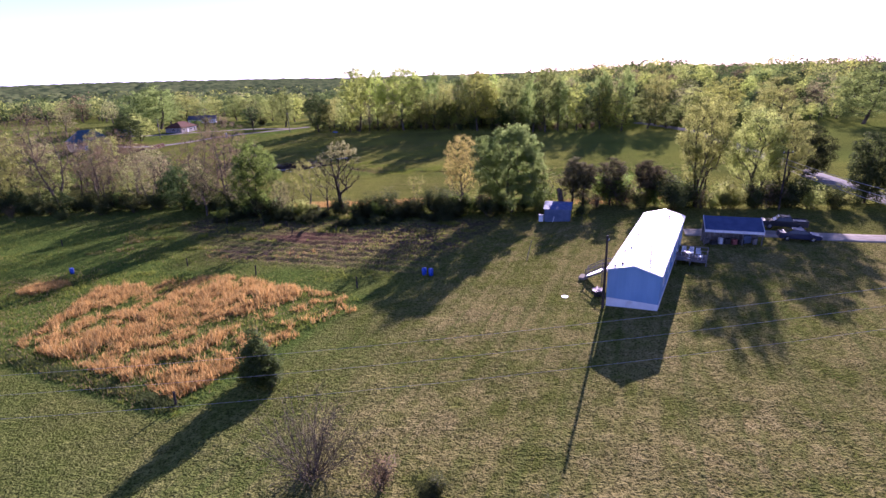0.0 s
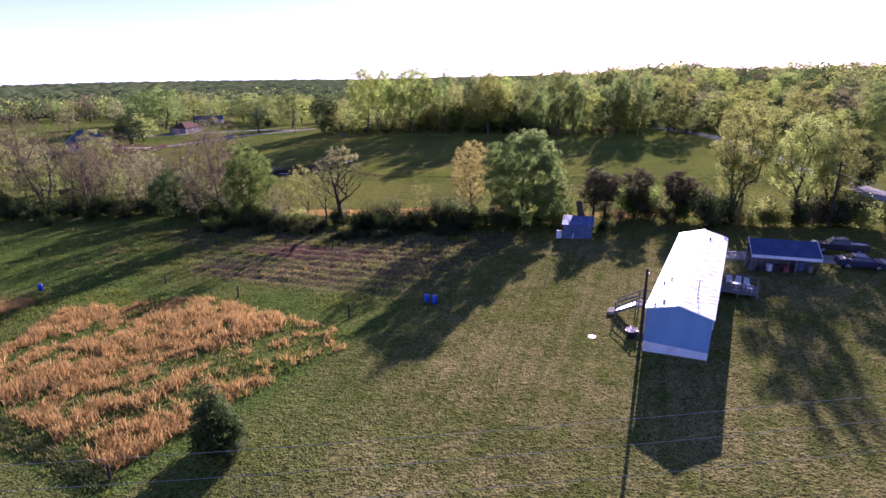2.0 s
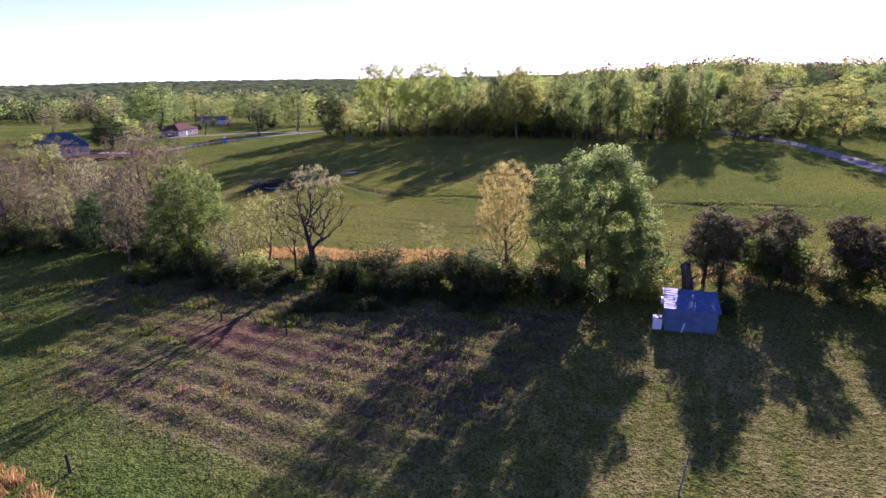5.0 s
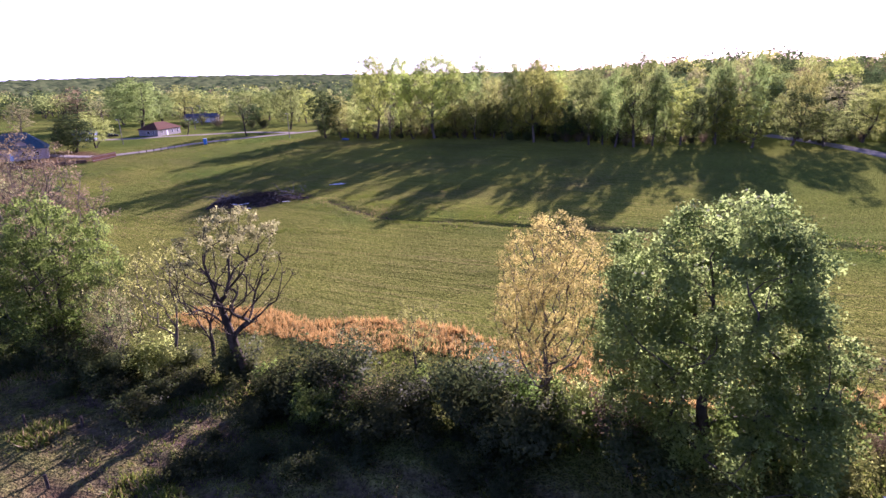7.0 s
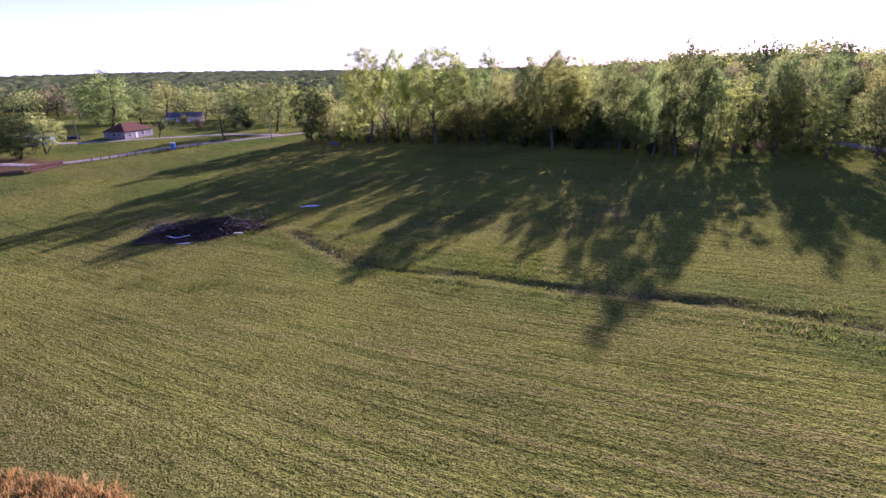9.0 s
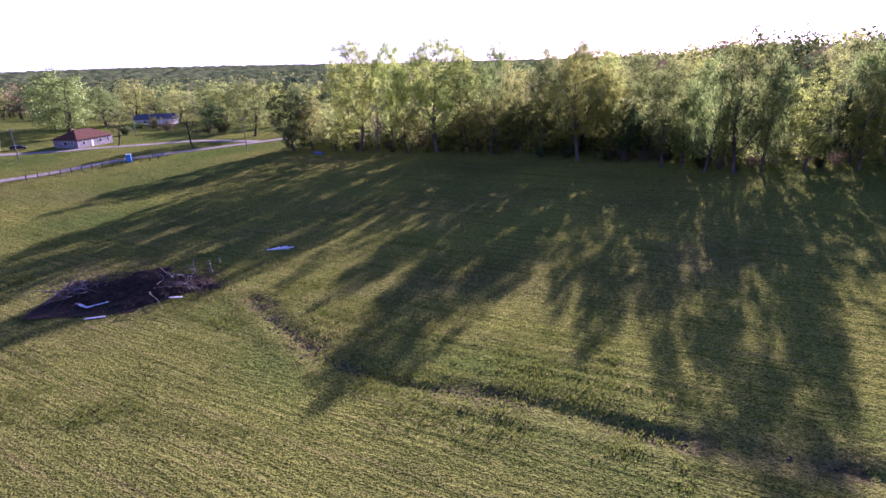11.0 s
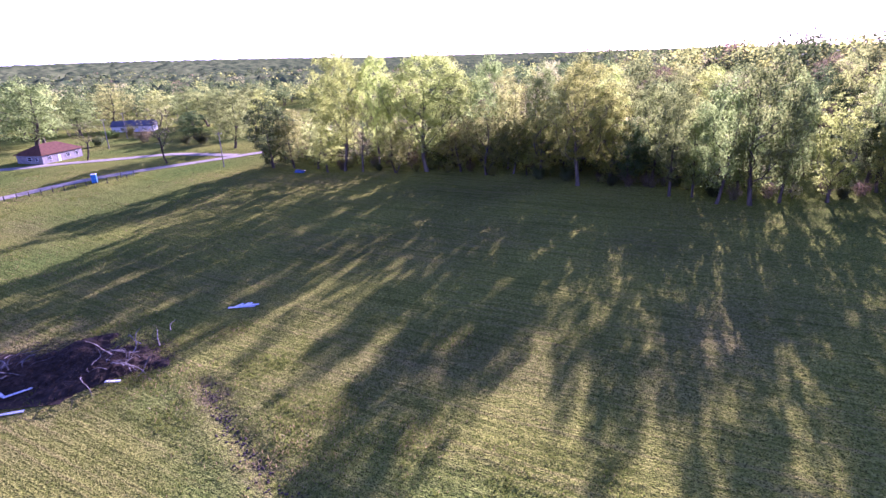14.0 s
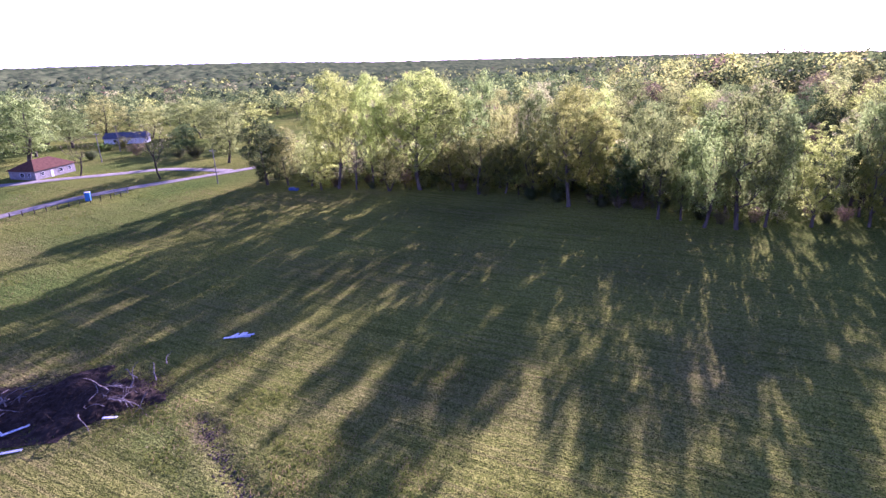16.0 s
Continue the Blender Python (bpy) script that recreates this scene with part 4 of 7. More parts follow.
stand((
    ("dark", -66.0, 247.4, 21.0, 14.0),
    ("lime", -59.5, 247.0, 17.0, 10.0),
    ("grand", -43.0, 243.0, 31.6, 18.5),
    ("grand", -33.5, 244.1, 30.5, 12.5),
    ("grand", -19.7, 241.0, 31.0, 24.0),
    ("lime", -52.0, 246.0, 16.0, 10.0),
    ("twiggy", -37.5, 241.5, 20.0, 8.0),
    ("lime", -28.0, 240.0, 13.5, 10.0),
    ("poplar", -47.5, 241.5, 12.0, 8.0),
    ("lime", -10.5, 239.5, 14.8, 9.0),
    ("lime", -3.7, 236.0, 17.7, 11.0),
    ("maple", 3.0, 236.0, 14.0, 9.0),
    ("twiggy", 6.5, 243.2, 20.9, 7.4),
    ("poplar", 10.0, 231.0, 19.0, 9.0),
    ("grand", 17.7, 223.5, 27.0, 18.5),
    ("poplar", 24.5, 224.4, 21.0, 9.0),
    ("dark", 28.5, 223.4, 15.0, 8.0),
    ("maple", 34.8, 213.5, 23.0, 10.0),
    ("maple", 39.0, 212.5, 17.4, 8.0),
    ("maple", 42.0, 208.0, 24.0, 11.0),
    ("maple", 47.5, 206.5, 28.5, 14.0),
    ("maple", 53.0, 208.0, 24.0, 9.0),
    ("poplar", 60.9, 207.5, 19.8, 9.4),
    ("dark", 66.0, 214.0, 17.0, 9.0),
    ("poplar", 70.6, 207.2, 19.0, 8.5),
    ("twiggy", 78.2, 230.4, 18.3, 11.5),
    ("lime", 78.0, 222.4, 16.6, 9.5),
    ("poplar", 81.1, 221.3, 13.8, 8.1),
    ("poplar", 78.0, 199.8, 17.0, 10.8),
    ("twiggy", 78.8, 214.7, 24.2, 9.8),
    ("maple", 89.0, 201.8, 16.5, 13.1),
    ("maple", 96.0, 198.9, 10.5, 9.4),
    ("lime", 108.5, 205.2, 16.2, 13.9),
    ("poplar", 114.3, 206.6, 16.8, 12.2),
    ("twiggy", 113.0, 227.5, 17.6, 19.9),
    ("lime", 131.4, 188.2, 19.6, 23.8),
    ("poplar", 112.4, 184.5, 20.5, 14.4),
    ("twiggy", 167.7, 220.3, 18.7, 17.9),
    ("maple", 167.9, 193.2, 22.8, 30.1),
), "at the wood's edge", FRONT)
stand((
    ("maple", 33.0, 223.5, 23.0, 10.0),
    ("maple", 49.0, 217.0, 18.0, 9.0),
    ("maple", -14.0, 250.0, 29.0, 9.0),
    ("maple", -3.5, 252.0, 30.0, 9.0),
    ("maple", 9.5, 238.0, 26.5, 9.5),
    ("lime", 1.5, 241.0, 25.5, 9.0),
    ("maple", 19.0, 243.0, 28.0, 9.0),
    ("budding", 11.0, 246.0, 27.0, 10.5),
    ("budding", -27.0, 251.0, 27.0, 10.5),
    ("poplar", 25.5, 236.0, 25.0, 9.0),
    ("maple", 74.5, 221.0, 24.0, 9.5),
    ("maple", 57.5, 214.5, 20.0, 8.5),
    ("maple", 72.0, 213.0, 25.0, 9.5),
    ("maple", 83.0, 216.0, 25.0, 10.0),
    ("lime", 95.0, 212.0, 24.0, 11.0),
), "inside the wood's edge", FRONT)
stand((
    ("maple", -167.8, 271.0, 25.5, 28.9),
    ("maple", -185.3, 311.4, 18.0, 22.0),
    ("lime", -188.2, 336.9, 22.0, 22.7),
    ("lime", -175.2, 349.9, 18.1, 23.8),
    ("maple", -162.1, 357.9, 19.3, 23.7),
    ("bare", -102.8, 251.6, 17.4, 11.9),
    ("bare", -131.8, 253.4, 12.5, 10.6),
    ("dark", -128.0, 305.3, 11.8, 11.3),
    ("maple", -96.3, 280.4, 20.9, 16.6),
    ("twiggy", -156.0, 363.2, 14.1, 15.9),
    ("twiggy", -242.1, 334.0, 15.8, 17.5),
    ("maple", -113.2, 328.4, 20.5, 13.2),
    ("dark", -140.9, 202.6, 14.3, 18.9),
    ("lime", -141.7, 212.6, 13.4, 14.7),
    ("twiggy", -201.7, 240.6, 14.2, 18.5),
    ("lime", -150.0, 352.0, 20.0, 18.0),
    ("maple", -139.0, 345.0, 19.0, 16.0),
    ("lime", -127.0, 338.0, 18.0, 15.0),
    ("maple", -200.0, 300.0, 22.0, 20.0),
    ("poplar", -104.0, 318.0, 19.0, 12.0),
    ("maple", -178.0, 285.0, 21.0, 19.0),
    ("lime", -208.0, 322.0, 20.0, 18.0),
), "near the lane", "trees round the houses")

# ---- bushes ----
def bush_meshes(name, seed, tall, wide, leaves, leaf, leafmat, bark=BARK, stems=16, woody=0.02, spread_up=0.55):
    rng = np.random.RandomState(seed)
    segs, tips = [], []
    for s in range(stems):
        a, r = rng.uniform(0, 6.3), rng.uniform(0, 0.3) * wide
        p, d = np.array([math.cos(a) * r * 0.4, math.sin(a) * r * 0.4, -0.15]), np.array([math.cos(a) * rng.uniform(0, spread_up), math.sin(a) * rng.uniform(0, spread_up), 1.0])
        length = tall * rng.uniform(0.55, 1.05)
        for k in range(5):
            d = d + rng.normal(0, 0.16, 3)
            q = p + d / np.linalg.norm(d) * length / 5
            segs.append((p, q, woody * (1 - k / 6), woody * (1 - (k + 1) / 6)))
            if k > 0:
                for _ in range(2 if leaves < 1300 else 1):
                    e = d / np.linalg.norm(d) + rng.normal(0, 0.55, 3)
                    e = q + e / np.linalg.norm(e) * length * rng.uniform(0.15, 0.32)
                    segs.append((q, e, woody * 0.45, woody * 0.2))
                    tips += [e, (e + q) / 2, q]
            p = q
        tips.append(p)
    wood = np_mesh(name + "_wood", *tubes(segs, 3), bark)
    tips = np.array(tips)
    spots = tips[rng.randint(0, len(tips), leaves)] + rng.normal(0, wide * 0.055, (leaves, 3))
    spots[:, 2] = np.maximum(spots[:, 2], 0.06)
    out = spots - np.array([0, 0, tall * 0.35])
    return wood, leaf_mesh(name + "_crown", spots, leaf, rng, leafmat, 0.3, 1.4, out, 0.75)


TREES["bramble"] = bush_meshes("bramble", 1, 2.4, 3.6, 4600, 0.105, BUSH_LEAF, stems=18)
TREES["privet"] = bush_meshes("privet", 2, 3.2, 3.4, 4600, 0.108, LEAF_GREEN, stems=16)
TREES["brown_bush"] = bush_meshes("brown_bush", 3, 2.2, 3.0, 1250, 0.09, LEAF_PINK, PALE_BARK, stems=22)
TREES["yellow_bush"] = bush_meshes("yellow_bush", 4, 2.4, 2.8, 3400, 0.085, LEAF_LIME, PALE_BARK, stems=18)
TREES["thicket"] = bush_meshes("thicket", 5, 3.0, 4.4, 4600, 0.108, BRUSH_LEAF, stems=20)
TREES["brush"] = bush_meshes("brush", 7, 1.5, 2.6, 1900, 0.085, BRUSH_LEAF, BARK, stems=34, woody=0.016, spread_up=0.8)
TREES["bare_shrub"] = bush_meshes("bare_shrub", 6, 4.8, 5.0, 1100, 0.06, LEAF_PINK, PALE_BARK, stems=120, woody=0.022, spread_up=1.5)
TREES["field_cedar"] = tree_meshes("field_cedar", BARK, LEAF_YEW, 19, 5.4, 4.4, 0.0, "cone", 90, 0.58, 14000, 0.11, gnarl=0.06, girth=0.018, lift=0.8)
BUSH_LOOK = {"bramble": "tangled green bramble bush", "privet": "tall leafy green bush", "brown_bush": "bare brown bush with few leaves", "yellow_bush": "bush in yellow-green leaf",
             "thicket": "dense dark thicket bush"}
HEDGELINE = [(-118, 90), (-92, 87), (-67, 91), (-53, 94), (-37, 83), (-26, 75.5), (-15, 73.5), (-5, 71.5), (5, 70.5), (12, 69.3), (20, 67.0), (27, 64.0), (36, 63.5), (45, 65), (55, 62.5), (62, 60.5), (70, 57), (78, 56)]
rng = np.random.RandomState(12)
for (ax, ay), (bx, by) in zip(HEDGELINE, HEDGELINE[1:]):
    n = int(math.hypot(bx - ax, by - ay) / 1.5)
    for i in range(n):
        f = (i + rng.uniform(0.2, 0.8)) / n
        px, py = ax + (bx - ax) * f + rng.normal(0, 0.7), ay + (by - ay) * f + rng.normal(0.4, 1.3)
        if 29.5 < px < 37.5:
            py += 2.5
        if px < -50 and i % 5 in (1, 3):
            continue
        if -13.5 < px < -8.5 or -23 < px < -20:
            continue
        low = 0.85 if -31 < px < -13 else 0.6 if px < -8 and px > -13 else 1.0
        share = (0.48, 0.12, 0.07, 0.14, 0.19) if px < 30 else (0.24, 0.16, 0.22, 0.26, 0.12)
        k = rng.choice(["bramble", "privet", "brown_bush", "yellow_bush", "thicket"], p=share)
        plant(k, px, py, low * rng.uniform(0.6, 1.35) * (1.3 if -12 < px < 26 else 1.35 if px < -12 else 0.7 if px < 41 else 1.45), rng.uniform(0, 6.3), BUSH_LOOK[k] + " in the hedgerow", "hedgerow bushes", rng.uniform(0.95, 1.45), "bush")
for x, y, k, s in ((-63, 88, "thicket", 1.1), (-58, 90, "thicket", 1.2), (-70, 86, "thicket", 0.9), (-48, 89, "thicket", 0.9), (-77, 82, "bramble", 1.0), (2, 67.5, "privet", 1.05), (7, 66.5, "thicket", 1.1), (-1, 69.5, "thicket", 1.15),
                   (-34, 75, "privet", 0.9), (-20, 73, "thicket", 1.0), (32.5, 63.2, "yellow_bush", 1.15), (22.5, 66, "bramble", 1.0), (19, 70, "yellow_bush", 1.0), (-3, 68, "thicket", 1.0), (4.5, 67.5, "bramble", 1.0), (8.5, 67.2, "thicket", 1.1), (15, 66, "thicket", 1.0), (23, 63.5, "thicket", 1.2), (31, 66.5, "privet", 1.5), (33, 68, "privet", 1.3)):
    plant(k, x, y, s, x, BUSH_LOOK[k] + " in the hedgerow", "hedgerow bushes", 1.15, "bush")
# Brush in the shaded strip before the hedge, added dark to deepen that shade.
for i in range(46):
    x, y = rng.uniform(-7, 19), rng.uniform(60.5, 69)
    plant("brush", x, y, rng.uniform(0.45, 0.95), rng.uniform(0, 6.3), "low dark brush deepening the shade in front of the hedge", "brush along the hedge", rng.uniform(1.1, 1.7), "bush")
# More brush before the left hedge, also added to darken the trees' shade.
for i in range(34):
    x = rng.uniform(-36, -9)
    plant("brush", x, float(np.interp(x, [-36, -9], [76, 69.5])) + rng.normal(0, 1.6), rng.uniform(0.6, 1.2), rng.uniform(0, 6.3), "low dark brush deepening the shade in front of the hedge", "brush along the hedge", rng.uniform(1.1, 1.7), "bush")
for i in range(60):
    a, b = rng.uniform(0, 1), rng.normal(0, 1.5)
    plant(rng.choice(["brown_bush", "yellow_bush", "bramble"]), -50 + a * 165 + b, float(np.interp(-50 + a * 165, EDGE_X, EDGE_Y)) + rng.uniform(-5, 4), rng.uniform(0.8, 1.5), rng.uniform(0, 6), "low scrub bush at the wood's edge", "scrub at the wood's edge", name="bush")
for x, y, k, s, label in ((-161.5, 311.1, "yellow_bush", 2.0, "yellow-green bush on the lawn by the house"), (-141.0, 293.2, "brown_bush", 2.4, "reddish-brown bush on the lawn by the house"), (-151.2, 281.0, "bramble", 1.4, "round green bush beside the drive"),
                          (-113.5, 287.2, "thicket", 1.5, "dark clipped bush by the outbuilding"), (-119.2, 286.8, "thicket", 1.1, "dark clipped bush by the outbuilding"), (-162.3, 303.9, "privet", 1.0, "green hedge bush in front of the house"),
                          (-166.5, 304.5, "privet", 1.0, "green hedge bush in front of the house")):
    plant(k, x, y, s, x, label, "bushes round the houses", 1.1, "bush")
plant("field_cedar", 4.1, 5.6, 1.05, 0.5, "dense green cedar at the paddock corner", "", name="cedar_tree")
plant("bramble", 5.6, 4.8, 0.6, 1.0, "grey-green bush under the cedar", "", name="bush")
plant("bare_shrub", 12.2, -5.2, 1.0, 0.0, "bare purplish shrub standing in the yard", "", name="shrub")
plant("brown_bush", 16.8, -6.7, 1.0, 0.7, "small shrub with reddish buds in the yard", "", name="shrub")
plant("bramble", 19.9, -7.6, 0.72, 2.0, "small leafy shrub in the yard", "", name="shrub")
plant("bramble", 26.0, -9.6, 0.75, 3.0, "small leafy shrub in the yard", "", name="shrub")
plant("bramble", 28.0, -10.0, 0.6, 5.0, "small leafy shrub in the yard", "", name="shrub")

# ---- grasses ----
def blades(x, y, per, tall, wide, rng, lean=0.45, thin=0.13):
    """Tufts of pointed blades at the places given; tall and wide may be arrays."""
    n = len(x)
    z = land(x, y)
    tall, wide = np.broadcast_to(tall, n), np.broadcast_to(wide, n)
    bx, by = np.repeat(x, per) + rng.normal(0, 1, n * per) * np.repeat(wide, per), np.repeat(y, per) + rng.normal(0, 1, n * per) * np.repeat(wide, per)
    h = np.repeat(tall, per) * rng.uniform(0.5, 1.25, n * per)
    a = rng.uniform(0, 2 * math.pi, n * per)
    w = h * rng.uniform(0.6, 1.3, n * per) * thin + 0.010
    base = np.stack([bx, by, np.repeat(z, per) - 0.03], 1)
    side = np.stack([np.cos(a) * w, np.sin(a) * w, 0 * w], 1)
    tip = base + np.stack([rng.normal(0, lean, n * per) * h, rng.normal(0, lean, n * per) * h, h], 1)
    verts = np.stack([base - side, base + side, tip], 1).reshape(-1, 3)
    return verts, np.arange(3 * n * per).reshape(-1, 3)


def scatter(n, x0, x1, y0, y1, rng):
    return rng.uniform(x0, x1, n), rng.uniform(y0, y1, n)


def bare_ground(x, y):
    """True where no grass grows: roads, the home, the shed."""
    lx, ly = local(x, y)
    paved = np.minimum(np.minimum(along(x, y, ROAD), along(x, y, DRIVE)), np.minimum(along(x, y, LANE), along(x, y, YARD_LANE)))
    return (paved < 2.0) | ((lx > -0.3) & (lx < 5.2) & (ly > -0.3) & (ly < 24.6))


rng = np.random.RandomState(50)
verts, kinds, faces, start = [], [], [], 0
for n, area, per, tall, wide, dry, where in (
    (18000, (-30, 80, -20, 62), 5, 0.11, 0.16, 0.55, lambda x, y: inside(x, y, YARD, 1) > rng.uniform(0, 1, len(x))),
    (15000, (-70, 12, -12, 40), 6, 0.34, 0.20, 0.15, lambda x, y: inside(x, y, PADDOCK, 1) > rng.uniform(0, 1, len(x))),
    (19000, (-75, 25, 28, 75), 6, 0.25, 0.22, 0.34, lambda x, y: (inside(x, y, GARDEN, 2) * (1 - 0.85 * inside(x, y, RED_BED, 0.5)) * (0.35 + 0.5 * ripple(x, y, 5, 51)) * (0.72 + 0.12 * np.sin(local(x, y)[1] * 2 * math.pi / 2.4 + 0.35 * ripple(x, y, 9, 3))) > rng.uniform(0, 0.6, len(x)))),
    (26000, (-100, 40, 30, 90), 5, 0.27, 0.24, 0.10, lambda x, y: (1 - inside(x, y, GARDEN, 2)) * (1 - inside(x, y, YARD, 2)) * (y < 92 - 0.42 * x) * (0.5 + 0.5 * ripple(x, y, 7, 52)) > rng.uniform(0, 1, len(x))),
    (9000, (-48, 22, 52, 75), 7, 0.50, 0.22, 0.28, lambda x, y: (ripple(x, y, 1.9, 71) + 0.5 * ripple(x, y, 7, 72) > 0.42) & (inside(x, y, RED_BED, 0.5) < 0.5) & (y < 74 - 0.1 * x)),
    (38000, (-75, 75, 72, 215), 5, 0.15, 0.22, 0.28, lambda x, y: (y + 0.42 * x > 84) * (0.6 + 0.4 * ripple(x, y, 6, 57)) > rng.uniform(0, 1, len(x))),
    (22000, (-48, 15, 122, 162), 7, 0.22, 0.30, 0.06, lambda x, y: (ripple(x, y, 2.0, 64) + 0.7 * ripple(x, y, 7, 65) + rng.normal(0, 0.3, len(x)) > 0.45)),
    (7000, (-40, 75, 95, 155), 6, 0.34, 0.25, 0.25, lambda x, y: (np.abs(along(x, y, DITCH) - 2.5) < 3.0) & (ripple(x, y, 3, 53) > -0.1)),
    (22000, (-80, 12, -20, 40), 5, 0.36, 0.18, 0.10, lambda x, y: along(x, y, [home(-120, -29.5), home(-26.5, -29.5)]) < 0.9 + 0.3 * ripple(x, y, 3, 58)),
    (9000, (-130, -40, 120, 240), 5, 0.24, 0.3, 0.45, lambda x, y: ripple(x, y, 8, 54) > -0.3),
    (20000, (-135, -35, 125, 245), 6, 0.30, 0.40, 0.02, lambda x, y: (ripple(x, y, 2.2, 59) + 0.4 * ripple(x, y, 14, 54) > 0.55) & (y < np.interp(x, [-135, -60, -35], [250, 240, 170]))),
):
    x, y = scatter(n, *area, rng)
    ok = where(x, y) & ~bare_ground(x, y)
    x, y = x[ok], y[ok]
    v, f = blades(x, y, per, tall * (1 + 0.35 * ripple(x, y, 3, 55)), wide, rng)
    verts.append(v)
    faces.append(f + start)
    start += len(v)
    patch = np.clip(dry + 0.35 * ripple(x, y, 6, 56), 0.02, 0.98)
    kinds.append((rng.uniform(0, 1, len(f)) < np.repeat(patch, per)).astype(int))
grass = np_mesh("grass", np.concatenate(verts), np.concatenate(faces), [BLADE, BLADE_DRY], np.concatenate(kinds))
tagged(new("grass", grass), "short green and straw-coloured grass with weeds", "grass", kind="stuff")


def sedge(name, label, n, area, where, tall, seed, per=15, tan=0.22):
    rng = np.random.RandomState(seed)
    x, y = scatter(n, *area, rng)
    ok = where(x, y, rng)
    v, f = blades(x[ok], y[ok], per, tall * (1 + 0.3 * ripple(x[ok], y[ok], 2.5, seed)) * rng.uniform(0.45, 1.35, ok.sum()), 0.17, rng, 0.32, 0.045)
    kind = (rng.uniform(0, 1, len(f)) < tan).astype(int)
    return tagged(new(name, np_mesh(name, v, f, [SEDGE_STRAW, BLADE_DRY], kind)), label, "grass", kind="stuff")


def fence_row():
    """Uncut grass standing thick along the paddock's old fence line, coloured dark to stand in for its shadow."""
    rng = np.random.RandomState(67)
    f, off = rng.uniform(0, 1, 9000), rng.normal(0, 0.36, 9000)
    (ax, ay), (bx, by) = home(-100, -29.2), home(-26.5, -29.2)
    x, y = ax + (bx - ax) * f + off * 0.39, ay + (by - ay) * f + off * 0.92
    v, fc = blades(x, y, 5, 0.24 * (1 + 0.4 * ripple(x, y, 1.6, 68)), 0.14, rng, 0.35, 0.11)
    return tagged(new("fence_row_grass", np_mesh("fence_row_grass", v, fc, BRUSH_LEAF)), "tall uncut green grass along an old fence line, darkened for its shadow", "grass", kind="stuff")


fence_row()
sedge("broom_sedge", "orange-brown dead broom sedge standing in the paddock", 32000, (-46, 9, 2, 40),
      lambda x, y, r: ((inside(x, y, SEDGE, 1.5) > 0.5) | (np.hypot((x + 40.5) / 3.5, (y - 34.5) / 2.5) < 1)) & (0.75 * ripple(x, y, 5.5, 60) + 0.75 * ripple(x, y, 1.0, 61) - 0.018 * (local(x, y)[0] + 48) + r.normal(0, 0.36, len(x)) > 0.08), 0.58, 62)
sedge("sedge_strip", "orange-brown dead grass along the hedge", 24000, (-26, 62, 66, 97),
      lambda x, y, r: (along(x, y, [(-21, 88), (-6, 83.5), (8, 81.5), (22, 76), (40, 71), (58, 70)]) < 3.0 + 1.0 * ripple(x, y, 4, 63)) & (r.uniform(0, 1, len(x)) < np.where(x < 10, 0.9, 0.3)), 0.55, 64, 12)
sedge("old_stalks", "scattered dry stalks in the garden and by the hedge", 1600, (-70, 32, 30, 74),
      lambda x, y, r: (ripple(x, y, 4, 65) > 0.62) & (inside(x, y, GARDEN, 3) > 0.3), 0.5, 66, 10, 0.8)

# ---- roads ----
def ribbon(name, label, line, width, mat, lift, category):
    """A paved strip laid along a line over the land."""
    pts = []
    for (ax, ay), (bx, by) in zip(line, line[1:]):
        n = max(1, int(math.hypot(bx - ax, by - ay) / 1.5))
        pts += [(ax + (bx - ax) * i / n, ay + (by - ay) * i / n) for i in range(n)]
    p = np.array(pts + [line[-1]], float)
    for _ in range(25):
        p[1:-1] = (p[:-2] + 2 * p[1:-1] + p[2:]) / 4
    d = np.gradient(p, axis=0)
    d /= np.linalg.norm(d, axis=1, keepdims=True)
    side = np.stack([d[:, 1], -d[:, 0]], 1)
    off = np.array([-0.54, -0.5, -0.3, -0.1, 0.1, 0.3, 0.5, 0.54]) * width
    wob = 1 + 0.06 * ripple(p[:, 0], p[:, 1], 3, 70)
    q = p[:, None] + side[:, None] * (off[None, :, None] * wob[:, None, None])
    z = land(q[..., 0].ravel(), q[..., 1].ravel()).reshape(q.shape[:2]) + lift
    z[:, [0, -1]] -= lift + 0.12
    v = np.concatenate([q, z[..., None]], 2)
    n, k = v.shape[:2]
    i = np.arange(n * k).reshape(n, k)
    f = np.stack([i[:-1, :-1], i[:-1, 1:], i[1:, 1:], i[1:, :-1]], -1).reshape(-1, 4)
    return tagged(new(name, np_mesh(name, v.reshape(-1, 3), f, mat, shade=True)), label, category, kind="structure")


ASPHALT = surface("old_asphalt", (0.17, 0.155, 0.13), (0.26, 0.24, 0.205), 0.9, scale=0.6, fine=15, relief_size=0.01)
GRAVEL = surface("pale_gravel", (0.24, 0.205, 0.155), (0.38, 0.335, 0.265), 0.95, scale=0.7, fine=9, relief_size=0.02)
for earth in (ASPHALT, GRAVEL):
    earth.node_tree.nodes["Principled BSDF"].inputs["Specular IOR Level"].default_value = 0.05
ribbon("road", "narrow grey country road past the trees", ROAD, 4.6, ASPHALT, 0.07, "road")
ribbon("driveway", "pale gravel drive to the parked cars", DRIVE, 3.6, GRAVEL, 0.06, "driveway")
ribbon("lane", "pale gravel lane below the houses", LANE, 3.4, GRAVEL, 0.07, "lane")
ribbon("house_drive", "pale concrete drive in front of the house", YARD_LANE, 4.2, GRAVEL, 0.06, "driveway")

